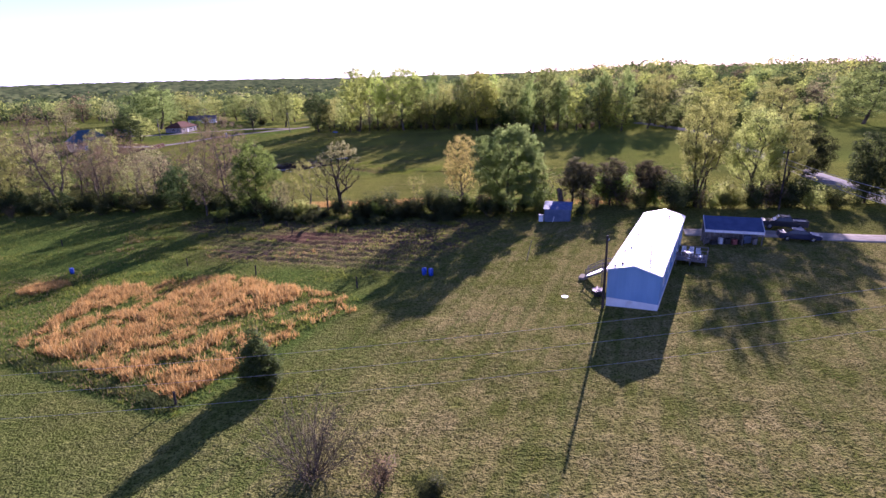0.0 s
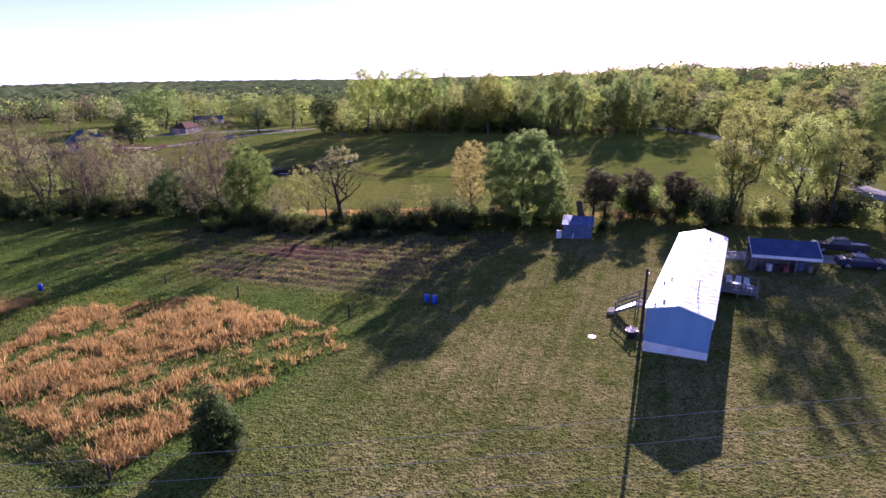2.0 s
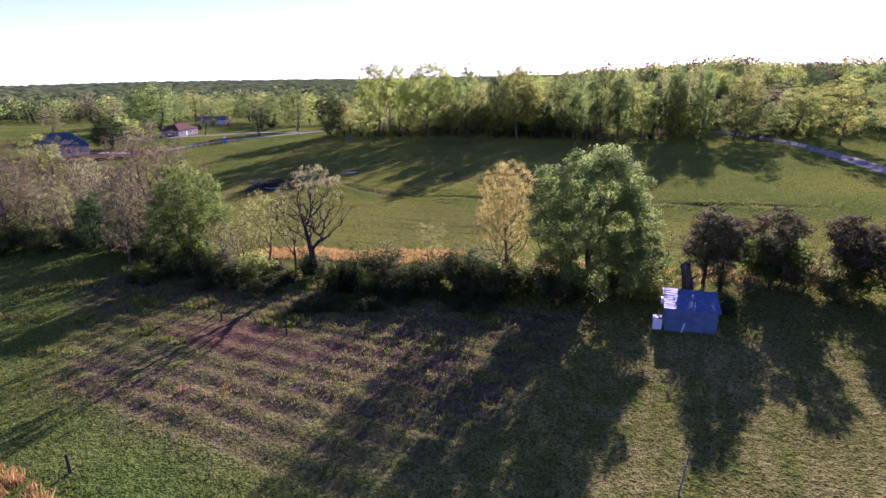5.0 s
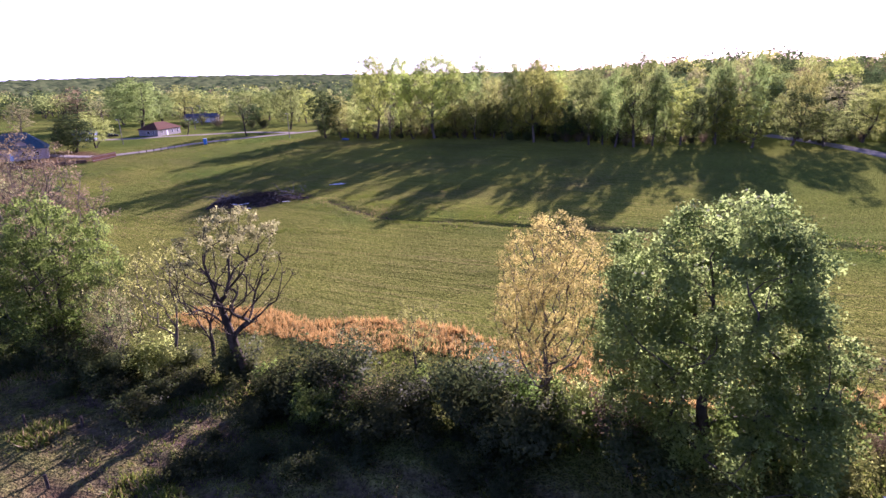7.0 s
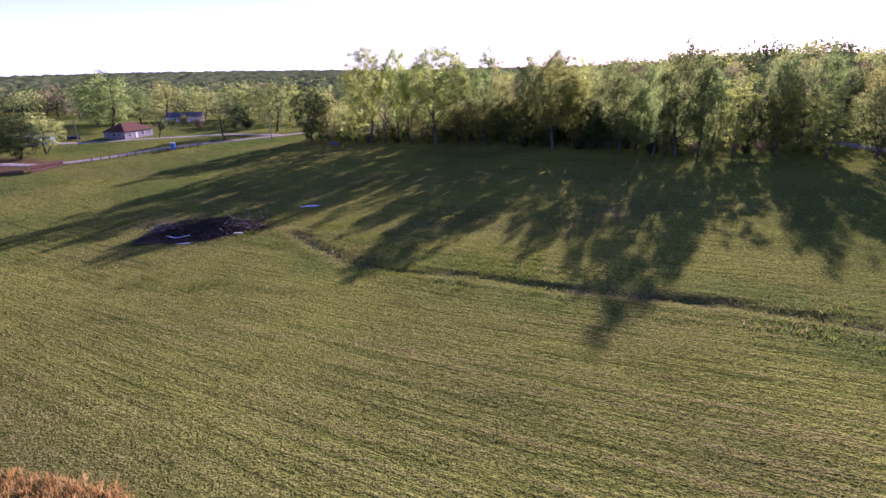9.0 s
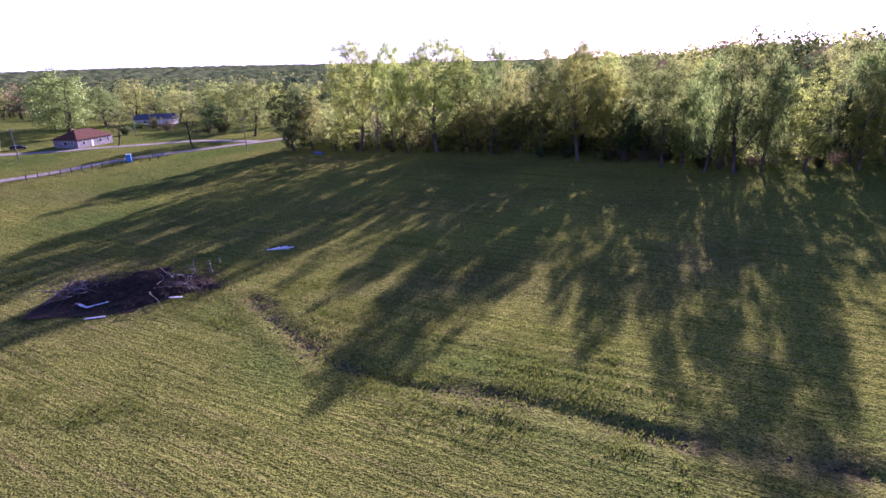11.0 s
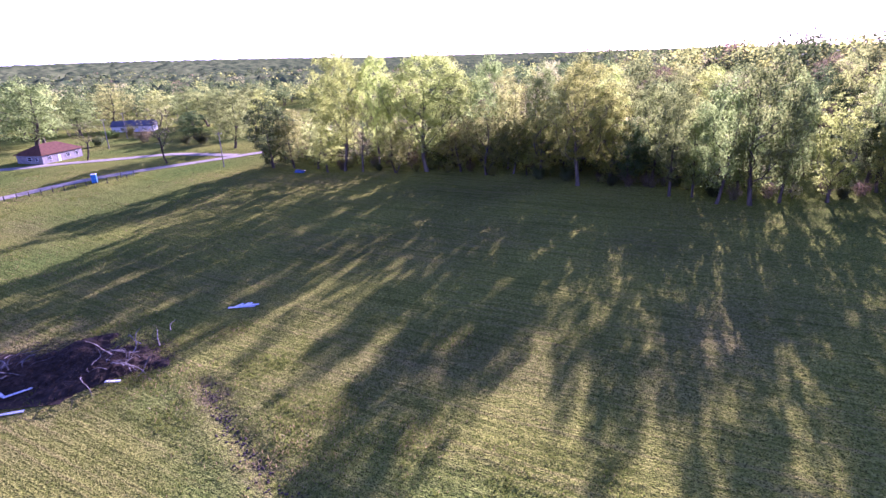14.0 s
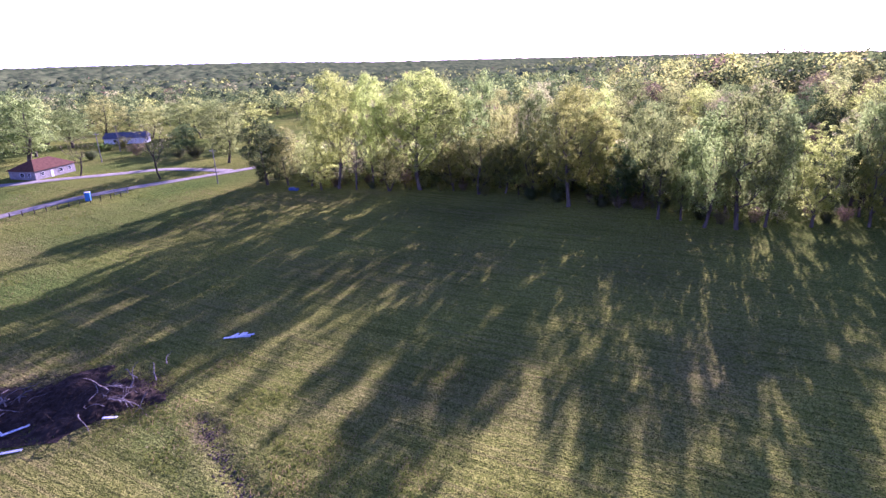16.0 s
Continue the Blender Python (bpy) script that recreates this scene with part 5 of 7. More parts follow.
# ---- the mobile home ----
# White siding; the blue of its sky-lit shade is put into the colour.
SIDING = surface("blue_shade_siding", (0.15, 0.29, 0.47), (0.20, 0.35, 0.54), 0.5, scale=0.8, fine=30, stretch=(1, 1, 0.3), ribs=("X", 0.40, 0.012))
SIDE_SIDING = surface("blue_shade_side_siding", (0.15, 0.29, 0.47), (0.20, 0.35, 0.54), 0.5, scale=0.8, fine=30, stretch=(1, 1, 0.3), ribs=("Y", 0.40, 0.012))
SKIRT = surface("pale_skirting", (0.66, 0.68, 0.70), (0.78, 0.79, 0.80), 0.55, scale=1.2, fine=25, relief_size=0.004, stain=(0.34, 0.31, 0.26), stain_amount=0.35)
ROOF_WHITE = surface("white_coated_roof", (0.66, 0.65, 0.66), (0.82, 0.81, 0.81), 0.5, scale=0.45, fine=10, relief_size=0.008, stain=(0.44, 0.41, 0.42), stain_amount=0.55, stretch=(1.6, 0.5, 1))
TRIM = surface("white_trim", (0.68, 0.68, 0.68), (0.80, 0.80, 0.80), 0.45, scale=3, fine=40, relief_size=0.001)
GLASS, gn = shader("dark_window_glass")[:2]
gn["Principled BSDF"].inputs["Base Color"].default_value = (0.02, 0.025, 0.03, 1)
gn["Principled BSDF"].inputs["Roughness"].default_value = 0.06
DARK_METAL = surface("dark_metal", (0.025, 0.025, 0.028), (0.07, 0.07, 0.075), 0.5, 0.6, scale=4, fine=40, relief_size=0.002)
OLD_WOOD = surface("weathered_wood", (0.13, 0.115, 0.10), (0.27, 0.245, 0.22), 0.85, scale=3, fine=30, relief_size=0.008, stretch=(1, 1, 0.2))
POLE_WOOD = surface("dark_pole_wood", (0.035, 0.028, 0.024), (0.085, 0.068, 0.055), 0.9, scale=2, fine=25, relief_size=0.01, stretch=(1, 1, 0.15))
HW, HL, HE, HP = 4.88, 24.3, 3.42, 4.10
HOME_POSE = Matrix.Translation((HX, HY, -0.02)) @ Matrix.Rotation(TURN, 4, "Z")


def at_home(x, y, z=0.0, turn=0.0):
    return HOME_POSE @ Matrix.Translation((x, y, z)) @ Matrix.Rotation(turn, 4, "Z")


def window_unit(parent, name, w, h, m):
    """A window: frame of four bars, a sill and a pane, facing local -y."""
    bm = bmesh.new()
    for a in ((-w / 2, -w / 2 + 0.07, -h / 2, h / 2), (w / 2 - 0.07, w / 2, -h / 2, h / 2), (-w / 2 + 0.07, w / 2 - 0.07, h / 2 - 0.07, h / 2), (-w / 2 + 0.07, w / 2 - 0.07, -h / 2, -h / 2 + 0.07), (-w / 2 + 0.07, w / 2 - 0.07, -0.025, 0.025)):
        box(bm, a[0], a[1], -0.06, 0.02, a[2], a[3])
    frame_ob = part(name, bm, TRIM, parent, "white window frame")
    frame_ob.matrix_local = m
    bm = bmesh.new()
    box(bm, -w / 2 + 0.05, w / 2 - 0.05, -0.02, 0.0, -h / 2 + 0.05, h / 2 - 0.05)
    part("pane", bm, GLASS, frame_ob, "dark window glass")
    return frame_ob


def mobile_home():
    ob = thing("mobile_home", "long white mobile home with a low gabled roof", "mobile home", HOME_POSE)
    z0 = 0.52
    for y0, y1 in ((0, 0.12), (HL - 0.12, HL)):  # gable walls
        bm = bmesh.new()
        out = [(0, z0), (HW, z0), (HW, HE), (HW / 2, HP), (0, HE)]
        a, b = [bm.verts.new((x, y0, z)) for x, z in out], [bm.verts.new((x, y1, z)) for x, z in out]
        bm.faces.new(a)
        bm.faces.new(b[::-1])
        for i in range(5):
            bm.faces.new([a[i], b[i], b[(i + 1) % 5], a[(i + 1) % 5]])
        part("wall", bm, SIDING, ob)
    for x0, x1 in ((0, 0.12), (HW - 0.12, HW)):  # long walls
        bm = bmesh.new()
        box(bm, x0, x1, 0.12, HL - 0.12, z0, HE)
        part("wall", bm, SIDE_SIDING, ob)
    for a in ((0.02, HW - 0.02, 0.02, 0.06), (0.02, HW - 0.02, HL - 0.06, HL - 0.02), (0.02, 0.06, 0.06, HL - 0.06), (HW - 0.06, HW - 0.02, 0.06, HL - 0.06)):
        bm = bmesh.new()
        box(bm, *a, -1.0, z0)
        part("skirting", bm, SKIRT, ob, "pale skirting panel")
    bm = bmesh.new()
    box(bm, -0.02, HW + 0.02, -0.025, -0.013, z0 - 0.03, z0 + 0.03)
    part("trim_strip", bm, TRIM, ob)
    o = 0.16
    for x0, x1, za, zb in ((-o, HW / 2, HE, HP + 0.04), (HW / 2, HW + o, HP + 0.04, HE)):
        bm = bmesh.new()
        ny = 60
        rng = np.random.RandomState(int(x1 * 10))
        grid = []
        for j in range(ny + 1):
            y = -o + (HL + 2 * o) * j / ny
            row = []
            for i in range(7):
                f = i / 6
                row.append(bm.verts.new((x0 + (x1 - x0) * f, y, za + (zb - za) * f + 0.09 + (0.022 * rng.uniform(-1, 1) if 0 < i < 6 else 0))))
            grid.append(row)
        for j in range(ny):
            for i in range(6):
                bm.faces.new([grid[j][i], grid[j][i + 1], grid[j + 1][i + 1], grid[j + 1][i]])
        ext = bmesh.ops.extrude_face_region(bm, geom=list(bm.faces))
        for v in (g for g in ext["geom"] if isinstance(g, bmesh.types.BMVert)):
            v.co.z -= 0.09
        slope = part("roof", bm, ROOF_WHITE, ob, "white coated metal roof slope")
        bm = bmesh.new()
        beam(bm, (x0 + 0.02, 0, za + 0.097), (x1 - 0.02, 0, zb + 0.097), 0.04, 0.012)
        seam = part("seam", bm, ROOF_WHITE, slope)
        for j in range(1, 20):  # lapped sheet seams
            o2 = seam if j == 1 else attach(new("seam", seam.data), slope)
            o2.location.y = HL * j / 20
    bm = bmesh.new()
    for s in (-1, 1):
        beam(bm, (HW / 2 + s * 0.08, -o, HP + 0.135), (HW / 2 + s * 0.08, HL + o, HP + 0.135), 0.17, 0.03)
    part("ridge_cap", bm, ROOF_WHITE, ob)

    def roof_z(x):
        return HE + (HP - HE) * (1 - abs(x - HW / 2) / (HW / 2)) + 0.12

    for x, y, r in ((0.6, 5.7, 0.07), (1.1, 6.6, 0.08), (0.6, 0.3, 0.07), (1.2, 0.9, 0.10), (3.3, 21.1, 0.09), (1.0, 12.0, 0.07)):
        bm = bmesh.new()
        rod(bm, (x, y, roof_z(x) - 0.05), (x, y, roof_z(x) + 0.18), r)
        rod(bm, (x, y, roof_z(x) + 0.18), (x, y, roof_z(x) + 0.24), r * 1.5, r * 0.6)
        part("vent_pipe", bm, DARK_METAL, ob, "small dark roof vent")
    bm = bmesh.new()
    rod(bm, (3.5, 3.0, roof_z(3.5) - 0.05), (3.5, 3.0, roof_z(3.5) + 1.5), 0.035)
    rod(bm, (3.25, 3.0, roof_z(3.5) + 1.46), (3.75, 3.05, roof_z(3.5) + 1.5), 0.025)
    rod(bm, (3.5, 3.0, roof_z(3.5) - 0.03), (3.5, 3.0, roof_z(3.5) + 0.08), 0.11)
    part("mast", bm, DARK_METAL, ob, "thin grey mast on the roof")
    bm = bmesh.new()
    last = None
    for i in range(13):
        a = math.pi * i / 12
        p = (0.75 + 0.28 * math.cos(a), 3.2 + 0.5 * math.sin(a), roof_z(0.7) + 0.04)
        if last:
            rod(bm, last, p, 0.02, sides=5)
        last = p
    part("cable_loop", bm, DARK_METAL, ob)
    for side, ys in ((0, (3.2, 10.5, 14.5, 18.5, 21.7)), (1, (3.0, 7.0, 11.0, 20.0))):
        for y in ys:
            m = Matrix.Translation((-0.015 if side == 0 else HW + 0.015, y, 2.15)) @ Matrix.Rotation(-math.pi / 2 if side == 0 else math.pi / 2, 4, "Z")
            window_unit(ob, "window", 1.0, 1.3, m)
    for x, y, turn in ((-0.02, 7.2, -math.pi / 2), (HW + 0.02, 16.2, math.pi / 2)):
        bm = bmesh.new()
        box(bm, -0.46, 0.46, -0.05, 0.0, 0.95, 2.98, 0.01)
        box(bm, -0.3, 0.3, -0.065, -0.05, 2.0, 2.75)
        d = part("door", bm, TRIM, ob, "white panelled door")
        d.matrix_local = Matrix.Translation((x, y, 0)) @ Matrix.Rotation(turn, 4, "Z")
        bm = bmesh.new()
        rod(bm, (0.36, -0.11, 1.9), (0.36, -0.05, 1.9), 0.035)
        part("handle", bm, DARK_METAL, d)
    return ob


mobile_home()


def side_stairs():
    """The raised landing at the door with a flight of pale steps and hand rails."""
    ob = thing("porch_stairs", "weathered wooden landing and stairs with pale treads beside the home", "stairs", at_home(0, 0, -0.35))
    top = 1.25
    for i in range(7):
        bm = bmesh.new()
        y = 6.15 + i * 0.265
        box(bm, -1.75, -0.06, y, y + 0.25, top - 0.04, top, 0.006)
        part("deck_board", bm, OLD_WOOD, ob)
    for x, y in ((-1.7, 6.2), (-1.7, 7.95), (-0.12, 6.2), (-0.12, 7.95)):
        bm = bmesh.new()
        box(bm, x - 0.05, x + 0.05, y - 0.05, y + 0.05, -0.5, top + 1.0, 0.008)
        part("post", bm, OLD_WOOD, ob)
    for y in (6.2, 7.95):
        for z in (top + 0.5, top + 0.97):
            bm = bmesh.new()
            beam(bm, (-1.7, y, z), (-0.12, y, z), 0.05, 0.09)
            part("rail", bm, OLD_WOOD, ob)
    n = 6
    for i in range(n):
        f = (i + 1) / (n + 1)
        bm = bmesh.new()
        box(bm, -1.78 - 0.30 * i - 0.30, -1.78 - 0.30 * i, 6.5, 7.6, top * (1 - f) - 0.03, top * (1 - f) + 0.02, 0.006)
        part("tread", bm, TRIM, ob, "pale painted step")
    for y in (6.45, 7.65):
        bm = bmesh.new()
        beam(bm, (-1.75, y, top - 0.12), (-3.75, y, 0.0), 0.05, 0.24)
        part("stringer", bm, OLD_WOOD, ob)
        for z in (0.5, 0.97):
            bm = bmesh.new()
            beam(bm, (-1.7, y, top + z), (-3.6, y, 0.12 + z), 0.05, 0.09)
            part("rail", bm, OLD_WOOD, ob)
        bm = bmesh.new()
        box(bm, -3.65, -3.55, y - 0.05, y + 0.05, -0.4, 1.12, 0.008)
        part("post", bm, OLD_WOOD, ob)
    bm = bmesh.new()
    box(bm, -4.35, -3.65, 6.4, 7.7, -0.2, 0.06, 0.01)
    part("pad", bm, GRAVEL, ob, "concrete pad")


side_stairs()


def garden_chair(m):
    ob = thing("garden_chair", "white plastic garden chair on the porch", "chair", m, "chairs on the porch")
    bm = bmesh.new()
    box(bm, -0.25, 0.25, -0.25, 0.23, 0.40, 0.44, 0.015)
    part("seat", bm, TRIM, ob)
    bm = bmesh.new()
    for i in range(5):
        beam(bm, (-0.2 + 0.1 * i, 0.22, 0.44), (-0.2 + 0.1 * i, 0.33, 0.90), 0.07, 0.02)
    beam(bm, (-0.25, 0.33, 0.90), (0.25, 0.33, 0.90), 0.03, 0.06)
    part("backrest", bm, TRIM, ob)
    for x in (-0.24, 0.24):
        bm = bmesh.new()
        beam(bm, (x, -0.2, 0.64), (x, 0.28, 0.64), 0.05, 0.025)
        part("armrest", bm, TRIM, ob)
        for y in (-0.22, 0.2):
            bm = bmesh.new()
            rod(bm, (x * 1.05, y, 0), (x, y, 0.64 if y < 0 else 0.44), 0.022)
            part("leg", bm, TRIM, ob)
    return ob


def side_porch():
    ob = thing("porch", "weathered wooden porch with rails beside the home", "porch", at_home(0, 0, 0.0))
    z, x0, x1, y0, y1 = 0.55, 4.98, 8.3, 14.6, 17.6
    for i in range(11):
        bm = bmesh.new()
        y = y0 + i * (y1 - y0) / 11
        box(bm, x0, x1, y, y + 0.26, z - 0.04, z, 0.006)
        part("deck_board", bm, OLD_WOOD, ob)
    for x, y in ((x0 + 0.1, y0), (6.6, y0), (x1, y0), (x1, 16.1), (x1, y1), (6.6, y1), (x0 + 0.1, y1)):
        bm = bmesh.new()
        box(bm, x - 0.05, x + 0.05, y - 0.05, y + 0.05, -0.2, z + 0.95, 0.008)
        part("post", bm, OLD_WOOD, ob)
    for a, b in (((x0 + 0.1, y0), (x1, y0)), ((x1, y0), (x1, y1)), ((x0 + 0.1, y1), (x1, y1))):
        for zz in (0.45, 0.92):
            bm = bmesh.new()
            beam(bm, (*a, z + zz), (*b, z + zz), 0.05, 0.09)
            part("rail", bm, OLD_WOOD, ob)
    first = garden_chair(at_home(5.7, 16.9, z, 0.1))
    for x, y, r in ((6.5, 17.0, -0.1), (7.3, 16.8, 0.2), (7.6, 15.6, 1.4)):
        copy_thing(first, at_home(x, y, z, r))
    bm = bmesh.new()
    rod(bm, (0, 0, 0.68), (0, 0, 0.72), 0.42, sides=20)
    rod(bm, (0, 0, 0.03), (0, 0, 0.68), 0.04)
    rod(bm, (0, 0, 0.0), (0, 0, 0.03), 0.25, sides=14)
    tbl = part("porch_table", bm, TRIM, None)
    tbl.matrix_world = at_home(6.4, 15.7, z)
    tagged(tbl, "small round white table on the porch", "table")


side_porch()


def planter():
    x, y = home(-1.3, 2.4)
    ob = thing("planter", "dark tub planter with pale and red flowers", "planter", Matrix.Translation((x, y, height(x, y))))
    bm = bmesh.new()
    rod(bm, (0, 0, 0), (0, 0, 0.62), 0.42, 0.55, 18)
    part("tub", bm, DARK_METAL, ob)
    rng = np.random.RandomState(4)
    n = 160
    a, r = rng.uniform(0, 6.3, n), 0.5 * np.sqrt(rng.uniform(0, 1, n))
    part_mesh = leaf_mesh("flowers", np.stack([r * np.cos(a), r * np.sin(a), 0.66 + rng.uniform(0, 0.18, n)], 1), 0.10, rng, foliage("petals", (0.55, 0.42, 0.42), (0.75, 0.68, 0.66), 0.3))
    attach(new("flowers", part_mesh), ob, "pale pink flowers")


planter()
bm = bmesh.new()
rod(bm, (0, 0, 0), (0, 0, 0.05), 0.36, 0.34, 22)
rod(bm, (0, 0, 0.05), (0, 0, 0.075), 0.05, 0.05, 8)
lid = part("septic_lid", bm, TRIM, None)
lid.location = (31.1, 21.6, height(31.1, 21.6) + 0.0)
tagged(lid, "round white concrete lid set in the lawn", "lid")


# ---- poles and wires ----
def utility_pole(x, y, tall, label, arm=0.0, turn=0.0, mat=POLE_WOOD, base=None):
    z = height(x, y) if base is None else base
    ob = thing("utility_pole", label, "utility pole", Matrix.Translation((x, y, z)) @ Matrix.Rotation(turn, 4, "Z"))
    bm = bmesh.new()
    rod(bm, (0, 0, -0.6), (0, 0, tall), 0.15, 0.10, 10)
    part("pole", bm, mat, ob)
    if arm:
        bm = bmesh.new()
        box(bm, -arm, arm, -0.06, 0.06, tall - 0.6, tall - 0.48)
        part("crossarm", bm, mat, ob)
    for dx in ((-arm * 0.9, 0, arm * 0.9) if arm else (0.14,)):
        bm = bmesh.new()
        rod(bm, (dx, 0, tall - 0.48), (dx, 0, tall - 0.30), 0.05, 0.03)
        part("insulator", bm, TRIM, ob)
    return ob


utility_pole(34.30, 18.10, 7.5, "dark wooden service pole standing against the home")
WIRE = surface("bright_aluminium_wire", (0.50, 0.49, 0.47), (0.62, 0.61, 0.58), 0.5, 0.85, scale=5, fine=20, relief_size=0.0005)


def wire(a, b, sag, label, r=0.008):
    bm = bmesh.new()
    a, b, rings = Vector(a), Vector(b), []
    side = (b - a).cross(Vector((0, 0, 1))).normalized()
    for i in range(41):
        f = i / 40
        p = a.lerp(b, f) - Vector((0, 0, 4 * sag * f * (1 - f)))
        rings.append([bm.verts.new(p + side * r * math.cos(k * 2 * math.pi / 5) + Vector((0, 0, r * math.sin(k * 2 * math.pi / 5)))) for k in range(5)])
    for p, q in zip(rings, rings[1:]):
        for k in range(5):
            bm.faces.new((p[k], p[(k + 1) % 5], q[(k + 1) % 5], q[k]))
    ob = part("power_line", bm, WIRE, None)
    return tagged(ob, label, "power line", "power lines")


utility_pole(80.0, 2.6, 13.0, "wooden power pole beside the road", 0, 0)
utility_pole(-62.0, -13.0, 13.5, "wooden power pole beyond the paddock", 0, 0)
ZR, ZL = height(80, 2.6) + 12.6, height(-62, -13) + 12.9
for k, (dz, dl, sag) in enumerate(((0.0, 0.0, 3.6), (-0.9, -0.9, 4.0), (-2.2, -2.2, 4.3))):
    wire((80, 2.6, ZR + dz), (-62, -13, ZL + dl), sag, "pale power line crossing the yard")
utility_pole(69.5, 56.0, 9.6, "wooden power pole among the hedgerow trees", 0.9, 0.3)
ZB = height(69.5, 56.0) + 8.3
for k, dx in enumerate((-0.8, 0.0, 0.8)):
    wire((69.5 + dx, 56.0, ZB - 1.05 * k), (80 + 0.4 * dx, 2.6, ZR - 5.8 - 1.1 * k), 1.6, "pale power line running to the roadside", 0.028)


# ---- shed, lean-to and vehicles ----
BLUE_GREY = surface("blue_grey_sheet_metal", (0.07, 0.10, 0.17), (0.12, 0.16, 0.24), 0.75, 0.0, scale=1.2, fine=20, relief_size=0.004)
SHINGLE = surface("grey_blue_shingle", (0.055, 0.095, 0.21), (0.11, 0.165, 0.31), 0.7, scale=2.5, fine=25, relief_size=0.01)


def shed():
    base = height(34.3, 57.0) - 0.05
    m = Matrix.Translation((32.3, 55.9, base)) @ Matrix.Rotation(radians(-11), 4, "Z")
    ob = thing("shed", "small blue-grey shed with a lapped sloping roof", "shed", m)
    w, d, hf, hb = 4.2, 3.4, 2.25, 2.75
    bm = bmesh.new()
    box(bm, 0, w, 0, 0.08, -0.3, hf)
    part("wall", bm, BLUE_GREY, ob)
    bm = bmesh.new()
    box(bm, 0, w, d - 0.08, d, -0.3, hb)
    part("wall", bm, BLUE_GREY, ob)
    for x in (0, w - 0.08):
        bm = bmesh.new()
        v = [bm.verts.new((x + dx, y, z)) for dx in (0, 0.08) for y, z in ((0.08, -0.3), (d - 0.08, -0.3), (d - 0.08, hb), (0.08, hf))]
        for f in ((0, 1, 2, 3), (7, 6, 5, 4), (0, 4, 5, 1), (1, 5, 6, 2), (2, 6, 7, 3), (3, 7, 4, 0)):
            bm.faces.new([v[i] for i in f])
        part("wall", bm, BLUE_GREY, ob)
    rng = np.random.RandomState(8)
    courses = 9
    for i in range(courses):
        bm = bmesh.new()
        y, z = -0.2 + (d + 0.35) * i / courses, hf + (hb - hf) * (i / courses) - 0.02
        y2, z2 = -0.2 + (d + 0.35) * (i + 1.18) / courses, hf + (hb - hf) * ((i + 1.18) / courses) - 0.03
        n = 12
        top = []
        for j in range(n + 1):
            x = -0.2 + (w + 0.4) * j / n
            jig = rng.uniform(-0.02, 0.02)
            top.append([bm.verts.new((x, y, z + 0.06 + jig)), bm.verts.new((x, y2, z2 + 0.05)), bm.verts.new((x, y2, z2 + 0.01)), bm.verts.new((x, y, z + 0.02 + jig))])
        for p, q in zip(top, top[1:]):
            for a, b in ((0, 1), (1, 2), (2, 3), (3, 0)):
                bm.faces.new([p[a], q[a], q[b], p[b]])
        bm.faces.new(top[0][::-1])
        bm.faces.new(top[-1])
        part("roof_course", bm, SHINGLE, ob)
    bm = bmesh.new()
    beam(bm, (1.4, -0.16, 0.05), (1.62, -0.05, 1.0), 0.04, 0.10)
    st = part("board", bm, TRIM, None)
    st.matrix_world = m
    tagged(st, "pale board leaning on the shed wall", "board")
    fz = thing("chest_box", "white metal box with a pale lid beside the shed", "metal box", m @ Matrix.Translation((-0.95, 0.25, 0.0)))
    bm = bmesh.new()
    box(bm, 0, 0.75, 0, 0.7, -0.25, 1.0, 0.03)
    part("body", bm, TRIM, fz)
    bm = bmesh.new()
    box(bm, -0.03, 0.78, -0.03, 0.73, 1.005, 1.07, 0.02)
    part("lid", bm, SHINGLE, fz)
    bk = thing("wall_box", "pale plastic box fixed to the shed wall", "box", m @ Matrix.Translation((-0.33, 2.2, 1.7)))
    bm = bmesh.new()
    box(bm, 0, 0.32, 0, 0.45, 0, 0.55, 0.03)
    part("body", bm, TRIM, bk)


shed()


NAVY_ROOF = surface("navy_sheet_metal", (0.036, 0.055, 0.120), (0.060, 0.085, 0.165), 0.7, 0.0, scale=1.2, fine=20, relief_size=0.004)


